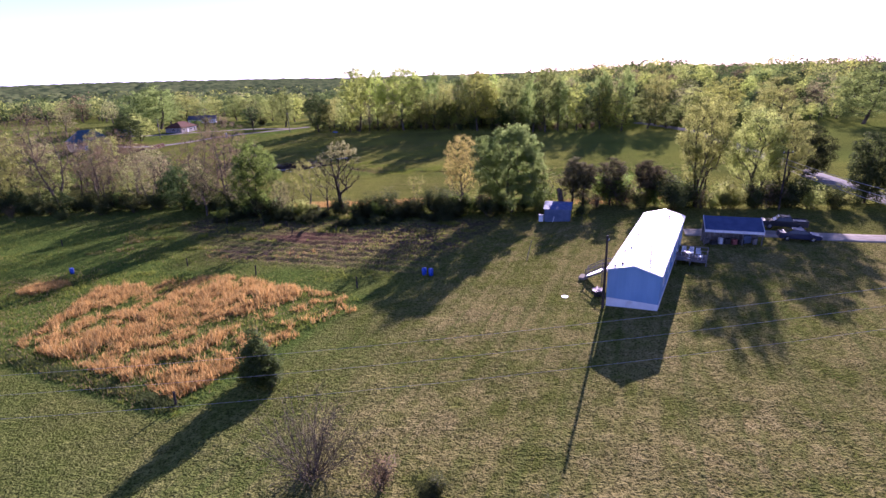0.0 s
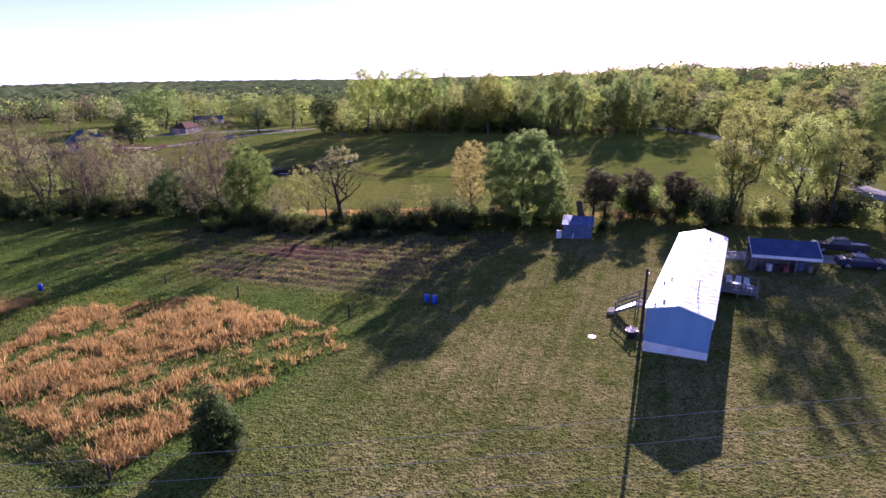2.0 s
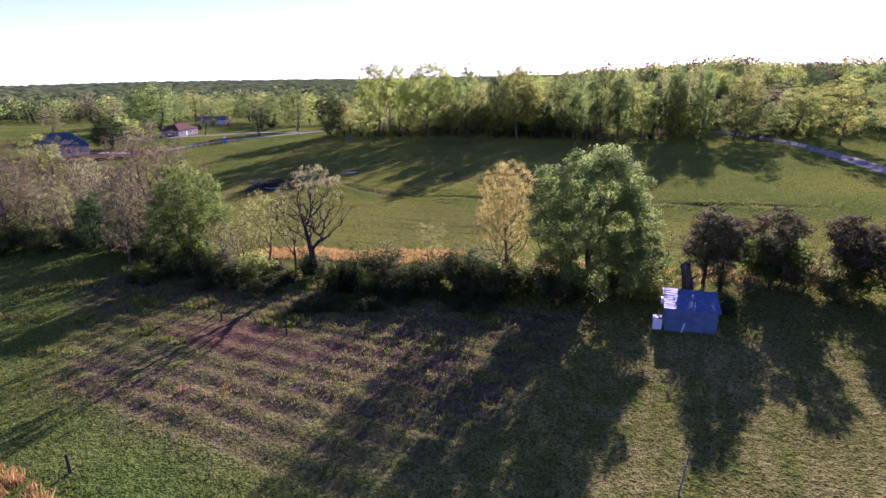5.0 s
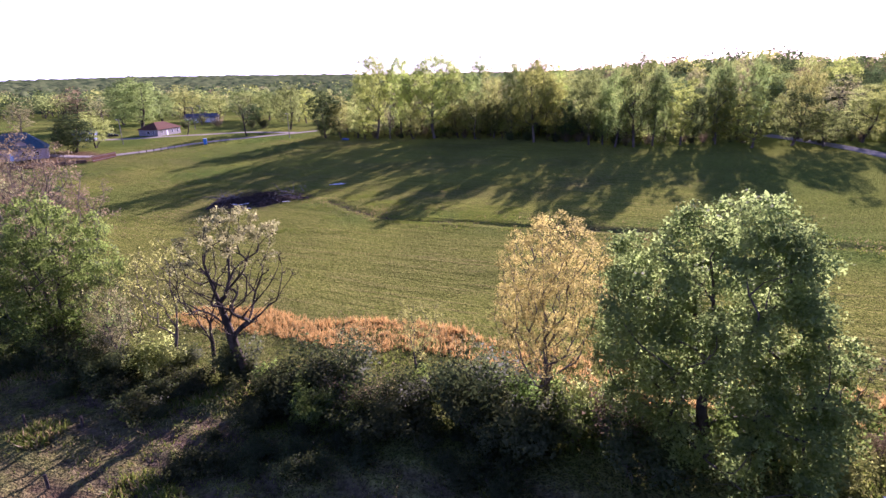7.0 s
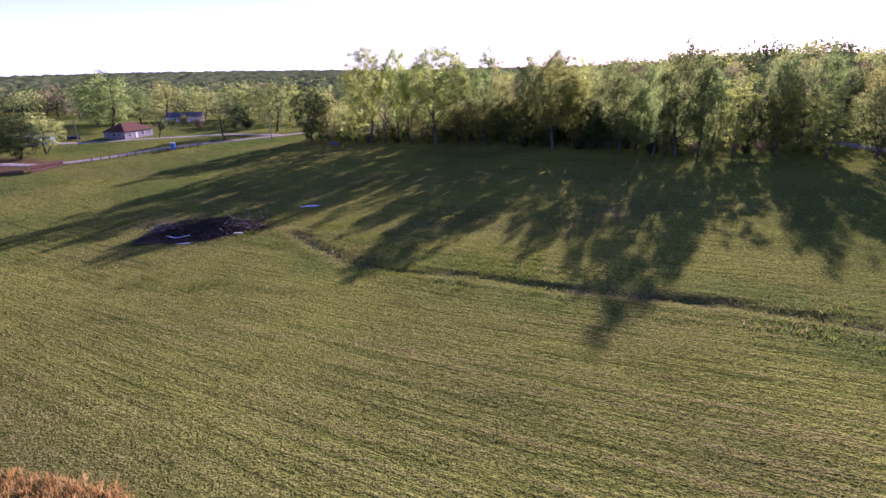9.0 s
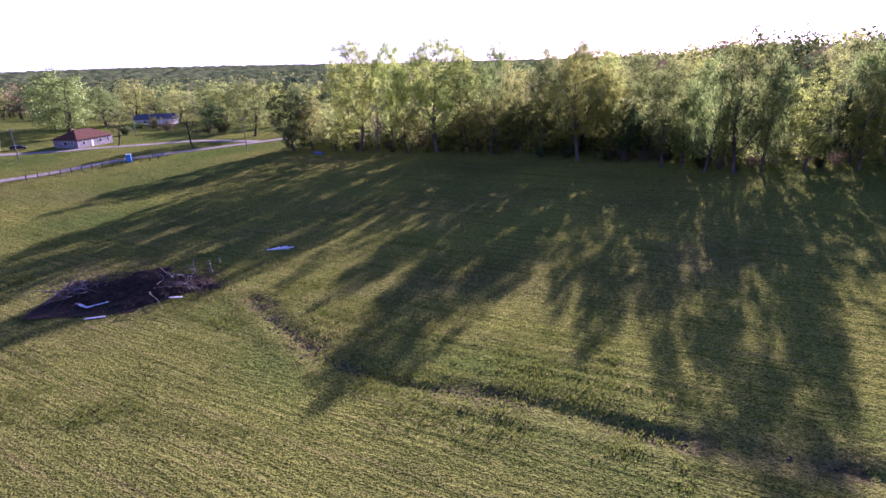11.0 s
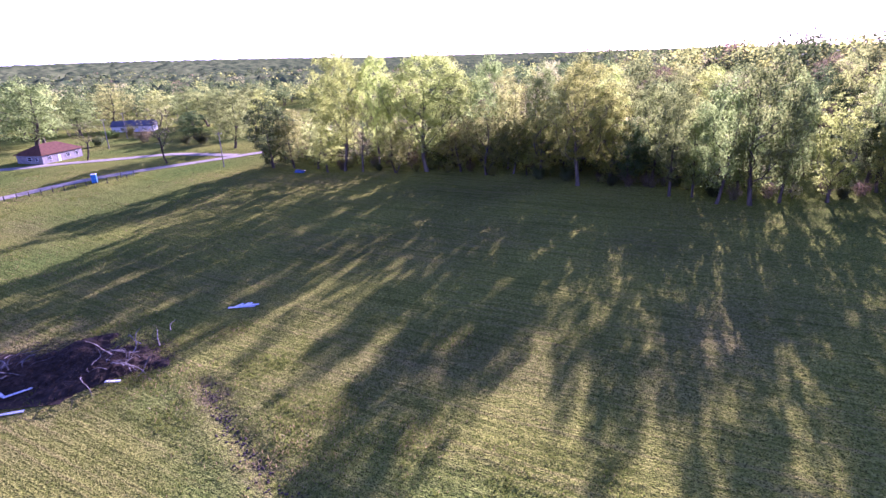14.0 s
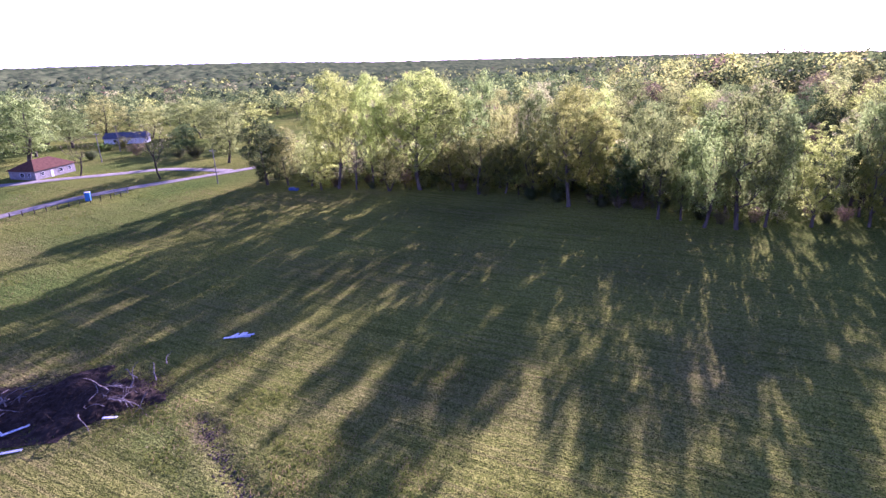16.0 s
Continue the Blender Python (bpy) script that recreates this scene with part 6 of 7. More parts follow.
def lean_to():
    x0, x1, y0, y1 = 0.0, 6.8, 0.15, 2.6
    base = height(55, 38)
    stands = Matrix.Translation((51.0, 37.4, base)) @ Matrix.Rotation(radians(-13), 4, "Z")
    ob = thing("lean_to", "open lean-to with a navy metal roof and white fascia", "lean-to", stands)
    zf, zb = 2.05, 3.25
    bm = bmesh.new()
    n = 40
    rows = []
    for i in range(n + 1):
        x = x0 + (x1 - x0) * i / n
        dz = 0.006 * (i % 4 == 0)
        rows.append([bm.verts.new((x, y0 - 0.15, zf + dz)), bm.verts.new((x, y1 + 0.1, zb + dz)), bm.verts.new((x, y1 + 0.1, zb - 0.05)), bm.verts.new((x, y0 - 0.15, zf - 0.05))])
    for p, q in zip(rows, rows[1:]):
        for a, b in ((0, 1), (1, 2), (2, 3), (3, 0)):
            bm.faces.new([p[a], q[a], q[b], p[b]])
    bm.faces.new(rows[0][::-1])
    bm.faces.new(rows[-1])
    part("roof", bm, NAVY_ROOF, ob)
    bm = bmesh.new()
    box(bm, x0 - 0.02, x1 + 0.02, y0 - 0.20, y0 - 0.155, zf - 0.32, zf + 0.02)
    part("fascia", bm, TRIM, ob, "white fascia board")
    for x in (x0 + 0.06, x1 - 0.06):
        bm = bmesh.new()
        beam(bm, (x + (0.09 if x > 4 else -0.09), y0 - 0.15, zf + 0.03), (x + (0.09 if x > 4 else -0.09), y1 + 0.1, zb + 0.03), 0.05, 0.10)
        part("barge_board", bm, TRIM, ob, "white barge board")
    for x in (x0 + 0.1, 2.3, 4.5, x1 - 0.1):
        for y, z in ((y0, zf - 0.05), (y1, zb - 0.06)):
            bm = bmesh.new()
            box(bm, x - 0.05, x + 0.05, y - 0.05, y + 0.05, -0.4, z)
            part("post", bm, OLD_WOOD, ob)
    bm = bmesh.new()
    box(bm, x0, x1, y1 + 0.06, y1 + 0.09, -0.3, zb - 0.2)
    part("back_wall", bm, OLD_WOOD, ob)
    rng = np.random.RandomState(3)
    mats = [TRIM, OLD_WOOD, DARK_METAL, BLUE_GREY, surface("faded_red_paint", (0.20, 0.05, 0.04), (0.32, 0.09, 0.07), 0.6, scale=3)]
    words = ["white", "wooden", "dark metal", "blue-grey", "faded red"]
    for i in range(8):
        k = (1, 2, 0, 2, 4, 2, 3, 1)[i]
        bm = bmesh.new()
        w, d, h = rng.uniform(0.4, 0.9), rng.uniform(0.35, 0.7), rng.uniform(0.4, 1.1)
        box(bm, -w / 2, w / 2, -d / 2, d / 2, 0, h, 0.03)
        box(bm, -w / 2 - 0.02, w / 2 + 0.02, -d / 2 - 0.02, d / 2 + 0.02, h * 0.86, h * 0.9)
        o = part("storage_box", bm, mats[k], None)
        px, py, _ = stands @ Vector((x0 + 0.5 + i * 0.8, y0 + rng.uniform(0.4, 1.8), 0))
        o.matrix_world = Matrix.Translation((px, py, height(px, py) - 0.03)) @ Matrix.Rotation(rng.uniform(-0.3, 0.3), 4, "Z")
        tagged(o, words[k] + " storage box kept under the lean-to", "box", "clutter under the lean-to")


lean_to()


def paint(name, colour, rough=0.4):
    m, n, l = shader(name)
    b = n["Principled BSDF"]
    dust = tex(n, l, "ShaderNodeTexNoise", 2.5, 5)
    l.new(blend(n, l, curve(n, l, dust.outputs["Fac"], 0.45, 0.8, 0, 0.10), colour, (0.10, 0.09, 0.08)), b.inputs["Base Color"])
    l.new(curve(n, l, dust.outputs["Fac"], 0.4, 0.8, rough, rough + 0.25), b.inputs["Roughness"])
    b.inputs["Coat Weight"].default_value = 0.15
    b.inputs["Specular IOR Level"].default_value = 0.3
    return m


RUBBER = surface("tyre_rubber", (0.018, 0.018, 0.018), (0.04, 0.038, 0.036), 0.85, scale=6)
CHROME = surface("bright_metal", (0.55, 0.55, 0.56), (0.7, 0.7, 0.7), 0.25, 1.0, scale=6, fine=30, relief_size=0.0005)
RED_LAMP = paint("red_lamp", (0.35, 0.02, 0.02))
LAMP_GLASS = surface("clear_lamp_glass", (0.6, 0.62, 0.65), (0.75, 0.76, 0.78), 0.15, 0.3, scale=9)


def vehicle(name, label, category, m, side, glass, width, wheels, colour, bed=None):
    """A car from its side outline: body, windows, wheels and lamps. Outlines are (along, up)."""
    ob = thing(name, label, category, m)
    bm = bmesh.new()
    half = width / 2
    tuck = lambda z: half * (1 - 0.16 * max(0.0, (z - 0.85)) / 0.6)  # noqa: E731
    a, b = [bm.verts.new((x, -tuck(z), z)) for x, z in side], [bm.verts.new((x, tuck(z), z)) for x, z in side]
    bm.faces.new(a)
    bm.faces.new(b[::-1])
    for i in range(len(side)):
        j = (i + 1) % len(side)
        bm.faces.new([a[i], b[i], b[j], a[j]])
    bmesh.ops.bevel(bm, geom=list(bm.edges), offset=0.05, segments=2, affect="EDGES")
    part("body", bm, colour, ob)
    for poly in glass:
        for s in (-1, 1):
            bm = bmesh.new()
            v = [bm.verts.new((x, s * (tuck(z) + 0.004), z)) for x, z in poly]
            w = [bm.verts.new((x, s * (tuck(z) - 0.03), z)) for x, z in poly]
            bm.faces.new(v)
            bm.faces.new(w[::-1])
            for i in range(len(poly)):
                bm.faces.new([v[i], w[i], w[(i + 1) % len(poly)], v[(i + 1) % len(poly)]])
            part("side_window", bm, GLASS, ob)
    return ob, half


def finish_vehicle(ob, half, wheels, r, screens, front, rear, zl):
    for (xa, za), (xb, zb), name in screens:
        bm = bmesh.new()
        n = Vector((-(zb - za), 0, xb - xa)).normalized()
        if n.z < 0:
            n = -n
        off = n * 0.012
        wa, wb = half * (1 - 0.16 * (za - 0.85) / 0.6) - 0.12, half * (1 - 0.16 * (zb - 0.85) / 0.6) - 0.14
        pts = [Vector((xa, -wa, za)), Vector((xa, wa, za)), Vector((xb, wb, zb)), Vector((xb, -wb, zb))]
        lo, hi = [bm.verts.new(p - off) for p in pts], [bm.verts.new(p + off) for p in pts]
        bm.faces.new(hi)
        bm.faces.new(lo[::-1])
        for i in range(4):
            bm.faces.new([lo[i], hi[i], hi[(i + 1) % 4], lo[(i + 1) % 4]])
        part(name, bm, GLASS, ob)
    for x in wheels:
        for s in (-1, 1):
            bm = bmesh.new()
            rod(bm, (x, s * (half - 0.22), r), (x, s * (half + 0.01), r), r, sides=20)
            t = part("wheel", bm, RUBBER, ob, "black tyre")
            bm = bmesh.new()
            rod(bm, (x, s * (half + 0.005), r), (x, s * (half + 0.025), r), r * 0.62, sides=14)
            for k in range(5):
                c, q = math.cos(k * 1.2566), math.sin(k * 1.2566)
                beam(bm, (x, s * (half + 0.03), r), (x + c * r * 0.58, s * (half + 0.03), r + q * r * 0.58), 0.05, 0.02)
            part("rim", bm, CHROME, t, "metal rim")
    for x, nm, mt in ((front, "headlight", LAMP_GLASS), (rear, "tail_light", RED_LAMP)):
        for s in (-1, 1):
            bm = bmesh.new()
            box(bm, x - 0.03, x + 0.03, s * (half - 0.28) - 0.2, s * (half - 0.28) + 0.2, zl - 0.08, zl + 0.08, 0.02)
            part(nm, bm, mt, ob)


CAR_PAINT, TRUCK_PAINT = paint("dark_blue_car_paint", (0.010, 0.016, 0.045)), paint("black_truck_paint", (0.012, 0.012, 0.014))
car_m = Matrix.Translation((63.1, 38.2, height(63.1, 38.2) + 0.05)) @ Matrix.Rotation(radians(-14), 4, "Z")
ob, half = vehicle("sedan_car", "dark blue sedan parked on the gravel drive", "car", car_m,
                   [(-2.35, 0.30), (2.35, 0.28), (2.42, 0.62), (2.2, 0.80), (1.2, 0.95), (0.45, 1.42), (-0.85, 1.45), (-1.65, 1.02), (-2.3, 0.98), (-2.42, 0.6)],
                   [[(1.0, 0.98), (0.42, 1.36), (-0.18, 1.38), (-0.18, 0.96)], [(-0.26, 0.96), (-0.26, 1.38), (-0.82, 1.38), (-1.45, 1.0)]], 1.82, (), CAR_PAINT)
finish_vehicle(ob, half, (-1.45, 1.42), 0.33, (((1.22, 0.97), (0.47, 1.43), "windscreen"), ((-1.62, 1.04), (-0.87, 1.46), "rear_window")), 2.36, -2.36, 0.68)
truck_m = Matrix.Translation((64.3, 44.4, height(64.3, 44.4) + 0.05)) @ Matrix.Rotation(radians(-17 + 180), 4, "Z")
ob, half = vehicle("pickup_truck", "black pickup truck parked behind the sedan", "truck", truck_m,
                   [(-2.85, 0.45), (2.75, 0.42), (2.85, 0.75), (2.75, 1.05), (1.25, 1.15), (0.65, 1.78), (-0.75, 1.80), (-0.95, 1.22), (-2.85, 1.20)],
                   [[(1.1, 1.2), (0.62, 1.70), (0.0, 1.72), (0.0, 1.18)], [(-0.08, 1.18), (-0.08, 1.72), (-0.7, 1.72), (-0.82, 1.2)]], 1.95, (), TRUCK_PAINT)
finish_vehicle(ob, half, (-1.85, 1.8), 0.40, (((1.27, 1.17), (0.67, 1.79), "windscreen"),), 2.78, -2.84, 0.9)
bm = bmesh.new()
for a in ((-2.80, -1.0, -0.92, -0.88), (-2.80, -1.0, 0.88, 0.92), (-2.84, -2.80, -0.92, 0.92)):
    box(bm, *a, 1.16, 1.30)
part("bed_rail", bm, TRUCK_PAINT, ob)

# ---- yard and paddock things ----
BLUE_PLASTIC = surface("blue_plastic", (0.02, 0.06, 0.38), (0.04, 0.10, 0.50), 0.45, scale=3, fine=30, relief_size=0.002)


def barrel():
    ob = thing("plastic_barrel", "blue plastic barrel standing in the grass", "barrel", Matrix.Identity(4), "blue barrels")
    bm = bmesh.new()
    rings = ((0.0, 0.26), (0.04, 0.29), (0.28, 0.295), (0.30, 0.31), (0.34, 0.31), (0.36, 0.295), (0.56, 0.295), (0.58, 0.31), (0.62, 0.31), (0.64, 0.295), (0.86, 0.29), (0.90, 0.26))
    last = None
    for z, r in rings:
        ring = [bm.verts.new((r * math.cos(k * math.pi / 10), r * math.sin(k * math.pi / 10), z)) for k in range(20)]
        if last:
            for k in range(20):
                bm.faces.new([last[k], last[(k + 1) % 20], ring[(k + 1) % 20], ring[k]])
        else:
            bm.faces.new(ring[::-1])
        last = ring
    bm.faces.new(last)
    part("drum", bm, BLUE_PLASTIC, ob, smooth_faces=True)
    bm = bmesh.new()
    for x in (-0.14, 0.14):
        rod(bm, (x, 0, 0.895), (x, 0, 0.925), 0.04)
    part("bung", bm, TRIM, ob)
    return ob


spots = ((14.9, 31.3, 0), (15.8, 30.9, 1), (-41.7, 41.3, 2))
first = barrel()
first.matrix_world = Matrix.Translation((spots[0][0], spots[0][1], height(*spots[0][:2])))
for x, y, r in spots[1:]:
    copy_thing(first, Matrix.Translation((x, y, height(x, y))) @ Matrix.Rotation(r, 4, "Z"))


def fence_post(x, y, tall, lean, thick=0.10):
    ob = thing("fence_post", "old leaning wooden fence post", "fence post", Matrix.Translation((x, y, height(x, y))) @ Matrix.Rotation(lean, 4, "Y") @ Matrix.Rotation(lean * 0.6, 4, "X"), "old fence posts")
    bm = bmesh.new()
    rng = np.random.RandomState(int(abs(x * 10)) % 1000)
    last = None
    for k in range(5):
        z = -0.4 + (tall + 0.4) * k / 4
        r = thick * (1.05 - 0.12 * k / 4)
        ring = [bm.verts.new((r * rng.uniform(0.85, 1.1) * math.cos(i * math.pi / 4), r * rng.uniform(0.85, 1.1) * math.sin(i * math.pi / 4), z + (0.03 * rng.uniform(-1, 1) if k == 4 else 0))) for i in range(8)]
        if last:
            for i in range(8):
                bm.faces.new([last[i], last[(i + 1) % 8], ring[(i + 1) % 8], ring[i]])
        last = ring
    bm.faces.new(last)
    part("post", bm, POLE_WOOD, ob)
    for z in (0.5, tall - 0.2):
        bm = bmesh.new()
        rod(bm, (-thick - 0.02, 0, z), (thick + 0.02, 0, z + 0.01), 0.012, sides=5)
        part("staple", bm, DARK_METAL, ob)


for x, y, tall, lean in ((-22.7, 41.4, 1.3, 0.03), (-9.0, 35.0, 1.45, 0.05), (7.1, 27.6, 1.5, -0.04), (-58.3, 59.3, 1.3, 0.02), (-59.7, 89.6, 1.3, -0.05), (-3.6, 56.0, 1.6, 0.08), (-13.0, 60.0, 1.1, 0.05),
                         (-27.0, 63.0, 1.3, -0.04), (-21.0, 66.0, 1.2, 0.06), (-31.0, 71.0, 1.3, 0.02), (-16.5, 66.5, 1.0, 0.12), (-1.5, 2.7, 1.3, 0.05)):
    fence_post(x, y, tall, lean)

bm = bmesh.new()
rod(bm, (-0.08, -0.11, -0.3), (0.64, 0.88, 2.4), 0.045, 0.035, 6)
st = part("stake", bm, OLD_WOOD, None)
st.location = (28.0, 35.0, height(28.0, 35.0))
tagged(st, "thin leaning wooden stake in the lawn", "stake")
bm = bmesh.new()
rod(bm, (0, 0, -0.3), (0.05, 0.1, 2.0), 0.03, 0.025, 6)
st = part("stake", bm, DARK_METAL, None)
st.location = (37.8, 52.0, height(37.8, 52.0))
tagged(st, "thin dark metal stake in the lawn", "stake")


def stump():
    x, y = 35.9, 61.8
    ob = thing("tree_stump", "tall dark broken tree stump behind the shed", "tree stump", Matrix.Translation((x, y, height(x, y))))
    bm = bmesh.new()
    rng = np.random.RandomState(6)
    last = None
    for k in range(9):
        f = k / 8
        z, r, ox = -0.3 + 4.7 * f, 0.58 - 0.18 * f, -0.65 * f * f
        ring = []
        for i in range(12):
            a = i * math.pi / 6
            jag = rng.uniform(-0.5, 0.35) if k == 8 else 0
            rr = r * (1 + 0.16 * math.sin(3 * a + 1) + rng.uniform(-0.06, 0.06)) * (1.35 if k == 0 else 1)
            ring.append(bm.verts.new((ox + rr * math.cos(a), rr * math.sin(a), z + jag)))
        if last:
            for i in range(12):
                bm.faces.new([last[i], last[(i + 1) % 12], ring[(i + 1) % 12], ring[i]])
        last = ring
    bm.faces.new(last)
    part("trunk", bm, BARK, ob)
    bm = bmesh.new()
    rod(bm, (-0.1, 0, 2.6), (0.7, -0.3, 3.6), 0.13, 0.05, 7)
    rod(bm, (-0.5, 0, 3.8), (-1.2, 0.2, 4.6), 0.11, 0.04, 7)
    part("broken_limb", bm, BARK, ob)


stump()


# ---- things in the field ----
TWIGS = surface("dead_twigs", (0.036, 0.026, 0.017), (0.095, 0.070, 0.048), 0.9, scale=3, fine=14, relief_size=0.01)


def limb(path, r0, r1, sides=5):
    """One bent, tapering tube along a path."""
    path = np.array(path)
    d = np.gradient(path, axis=0)
    d /= np.linalg.norm(d, axis=1, keepdims=True)
    u = np.cross(d, [0.3, 0.2, 1.0])
    u /= np.linalg.norm(u, axis=1, keepdims=True)
    v = np.cross(d, u)
    a = np.arange(sides) * 2 * math.pi / sides
    r = np.linspace(r0, r1, len(path))[:, None, None]
    verts = path[:, None] + r * (u[:, None] * np.cos(a)[None, :, None] + v[:, None] * np.sin(a)[None, :, None])
    i = np.arange(len(path) * sides).reshape(len(path), sides)
    j = np.roll(i, -1, 1)
    return verts.reshape(-1, 3), np.stack([i[:-1], j[:-1], j[1:], i[1:]], -1).reshape(-1, 4)


def brush_pile():
    cx, cy = -43.5, 149.0
    z = height(cx, cy)
    ob = thing("brush_pile", "long heap of cut brown branches in the field", "brush pile", Matrix.Translation((cx, cy, z)) @ Matrix.Rotation(radians(16), 4, "Z") @ Matrix.Diagonal((1.12, 1.2, 0.85, 1)))
    rng = np.random.RandomState(9)
    xs, ys = np.meshgrid(np.linspace(-10, 10, 64), np.linspace(-6.2, 6.2, 36))
    edge = np.clip(1 - (np.abs(xs) / 8.6) ** 1.6 - (np.abs(ys) / 5.0) ** 1.6 + 0.45 * ripple(xs, ys, 1.9, 82), 0, 1)
    hz = 1.8 * edge ** 0.7 * (0.7 + 0.45 * ripple(xs, ys, 1.3, 80)) + 0.12 * rng.normal(size=xs.shape) * (edge > 0.05) - 0.12
    i = np.arange(xs.size).reshape(xs.shape)
    f = np.stack([i[:-1, :-1], i[:-1, 1:], i[1:, 1:], i[1:, :-1]], -1).reshape(-1, 4)
    litter = surface("brown_brush_litter", (0.030, 0.021, 0.013), (0.078, 0.053, 0.034), 0.95, scale=1.5, fine=9, relief_size=0.08)
    attach(new("litter_mound", np_mesh("litter_mound", np.stack([xs, ys, hz], -1).reshape(-1, 3), f, litter)), ob)
    segs = []
    for k in range(1500):
        x, y = rng.uniform(-9.6, 9.6), rng.normal(0, 2.7)
        e = max(0, 1 - (x / 9.6) ** 2 - (y / 5.6) ** 2)
        p = np.array([x, y, 1.9 * e ** 0.7 * rng.uniform(0.5, 1.05) + 0.03])
        d = rng.normal(0, 1, 3) * [1, 0.8, 0.55]
        d /= np.linalg.norm(d)
        r = rng.uniform(0.010, 0.028)
        for s in range(3):
            q = p + d * rng.uniform(0.3, 0.8)
            q[2] = max(q[2], 0.02)
            segs.append((p, q, r * (1 - s / 4), r * (1 - (s + 1) / 4)))
            p = q
            d = d + rng.normal(0, 0.3, 3)
            d /= np.linalg.norm(d)
    tagged(attach(new("twig_tangle", np_mesh("twig_tangle", *tubes(segs, 3), TWIGS)), ob, "dark tangled twigs"), kind="stuff")
    for k in range(60):
        side = -6.5 if k < 36 else 4.5
        p = np.array([side + rng.normal(0, 1.7), rng.normal(-1.2, 1.9), rng.uniform(1.0, 2.1)])
        d = rng.normal(0, 1, 3) * [1, 0.8, 0.4]
        d /= np.linalg.norm(d)
        r, path = rng.uniform(0.03, 0.085), [p]
        for s in range(7):
            path.append(path[-1] + d * rng.uniform(0.3, 0.55))
            d = d + rng.normal(0, 0.25, 3) - [0, 0, 0.06]
            d /= np.linalg.norm(d)
        attach(new("branch", np_mesh("branch", *limb(path, r, r * 0.25), DEAD_WOOD)), ob, "pale bleached branch")


brush_pile()


def plank(x, y, length, turn, width=0.28, lift=0.0, tilt=0.0, label="white board lying in the grass"):
    bm = bmesh.new()
    box(bm, -length / 2, length / 2, -width / 2, width / 2, 0, 0.05, 0.008)
    ob = part("board", bm, TRIM, None)
    ob.matrix_world = Matrix.Translation((x, y, height(x, y) + 0.06 + lift)) @ Matrix.Rotation(turn, 4, "Z") @ Matrix.Rotation(tilt, 4, "Y")
    return tagged(ob, label, "board", "white boards")


for x, y, l, r, z in ((-31.6, 163.9, 3.6, 0.25, 0), (-31.4, 164.4, 1.6, 1.25, 0.06), (-30.9, 164.5, 1.4, 1.35, 0.06), (-32.2, 164.2, 1.5, 1.1, 0.06), (-30.6, 164.3, 2.4, 0.35, 0.12),
                      (-43.6, 140.4, 2.2, 0.45, 0), (-45.6, 143.2, 2.5, 0.9, 0.25), (-47.5, 142.8, 2.2, -0.4, 0.3), (-37.0, 146.2, 1.6, 0.2, 0.1)):
    plank(x, y, l, r, 0.36, z)


def earth_clods():
    """Lumps of dark mud thrown up along the ditch."""
    rng = np.random.RandomState(71)
    verts, faces = [], []
    for k in range(420):
        f = rng.beta(1.0, 2.4) * 5.99
        (ax, ay), (bx, by) = DITCH[int(f)], DITCH[int(f) + 1]
        x, y = ax + (bx - ax) * (f % 1) + rng.normal(0, 0.45), ay + (by - ay) * (f % 1) + rng.normal(0, 0.5)
        r, n = rng.uniform(0.05, 0.15), 6
        a = np.arange(n) * 2 * math.pi / n + rng.uniform(0, 1)
        low = np.stack([np.cos(a) * r, np.sin(a) * r, 0 * a - 0.08], 1) * rng.uniform(0.8, 1.2, (n, 1))
        mid = np.stack([np.cos(a) * r * 0.8, np.sin(a) * r * 0.8, 0 * a + r * 0.55], 1) * rng.uniform(0.75, 1.25, (n, 1))
        base, i, j = 13 * k, np.arange(n), (np.arange(n) + 1) % n
        verts.append(np.concatenate([low, mid, [[0, 0, r * 0.8]]]) + [x, y, height(x, y)])
        faces += [np.stack([base + i, base + j, base + n + j], 1), np.stack([base + i, base + n + j, base + n + i], 1), np.stack([base + n + i, base + n + j, base + 2 * n + 0 * i], 1)]
    mud = surface("dark_wet_mud", (0.040, 0.031, 0.023), (0.105, 0.080, 0.060), 0.9, scale=3, fine=14, relief_size=0.03)
    return tagged(new("earth_clods", np_mesh("earth_clods", np.concatenate(verts), np.concatenate(faces), mud)), "dark clods of mud along the field ditch", "soil", kind="stuff")


earth_clods()


# ---- houses and the lane ----
BRICK = surface("pale_tan_brick", (0.20, 0.18, 0.165), (0.31, 0.285, 0.26), 0.85, scale=1.5, fine=14, relief_size=0.01)
RED_ROOF = surface("red_brown_shingles", (0.085, 0.038, 0.018), (0.145, 0.066, 0.032), 0.85, scale=1.5, fine=10, relief_size=0.02)
BLUE_ROOF = surface("blue_sheet_roof", (0.045, 0.075, 0.14), (0.075, 0.115, 0.20), 0.8, 0.0, scale=1.5, fine=16, relief_size=0.006)
GREY_ROOF = surface("grey_shingles", (0.10, 0.10, 0.11), (0.18, 0.18, 0.19), 0.85, scale=1.5, fine=10, relief_size=0.02)


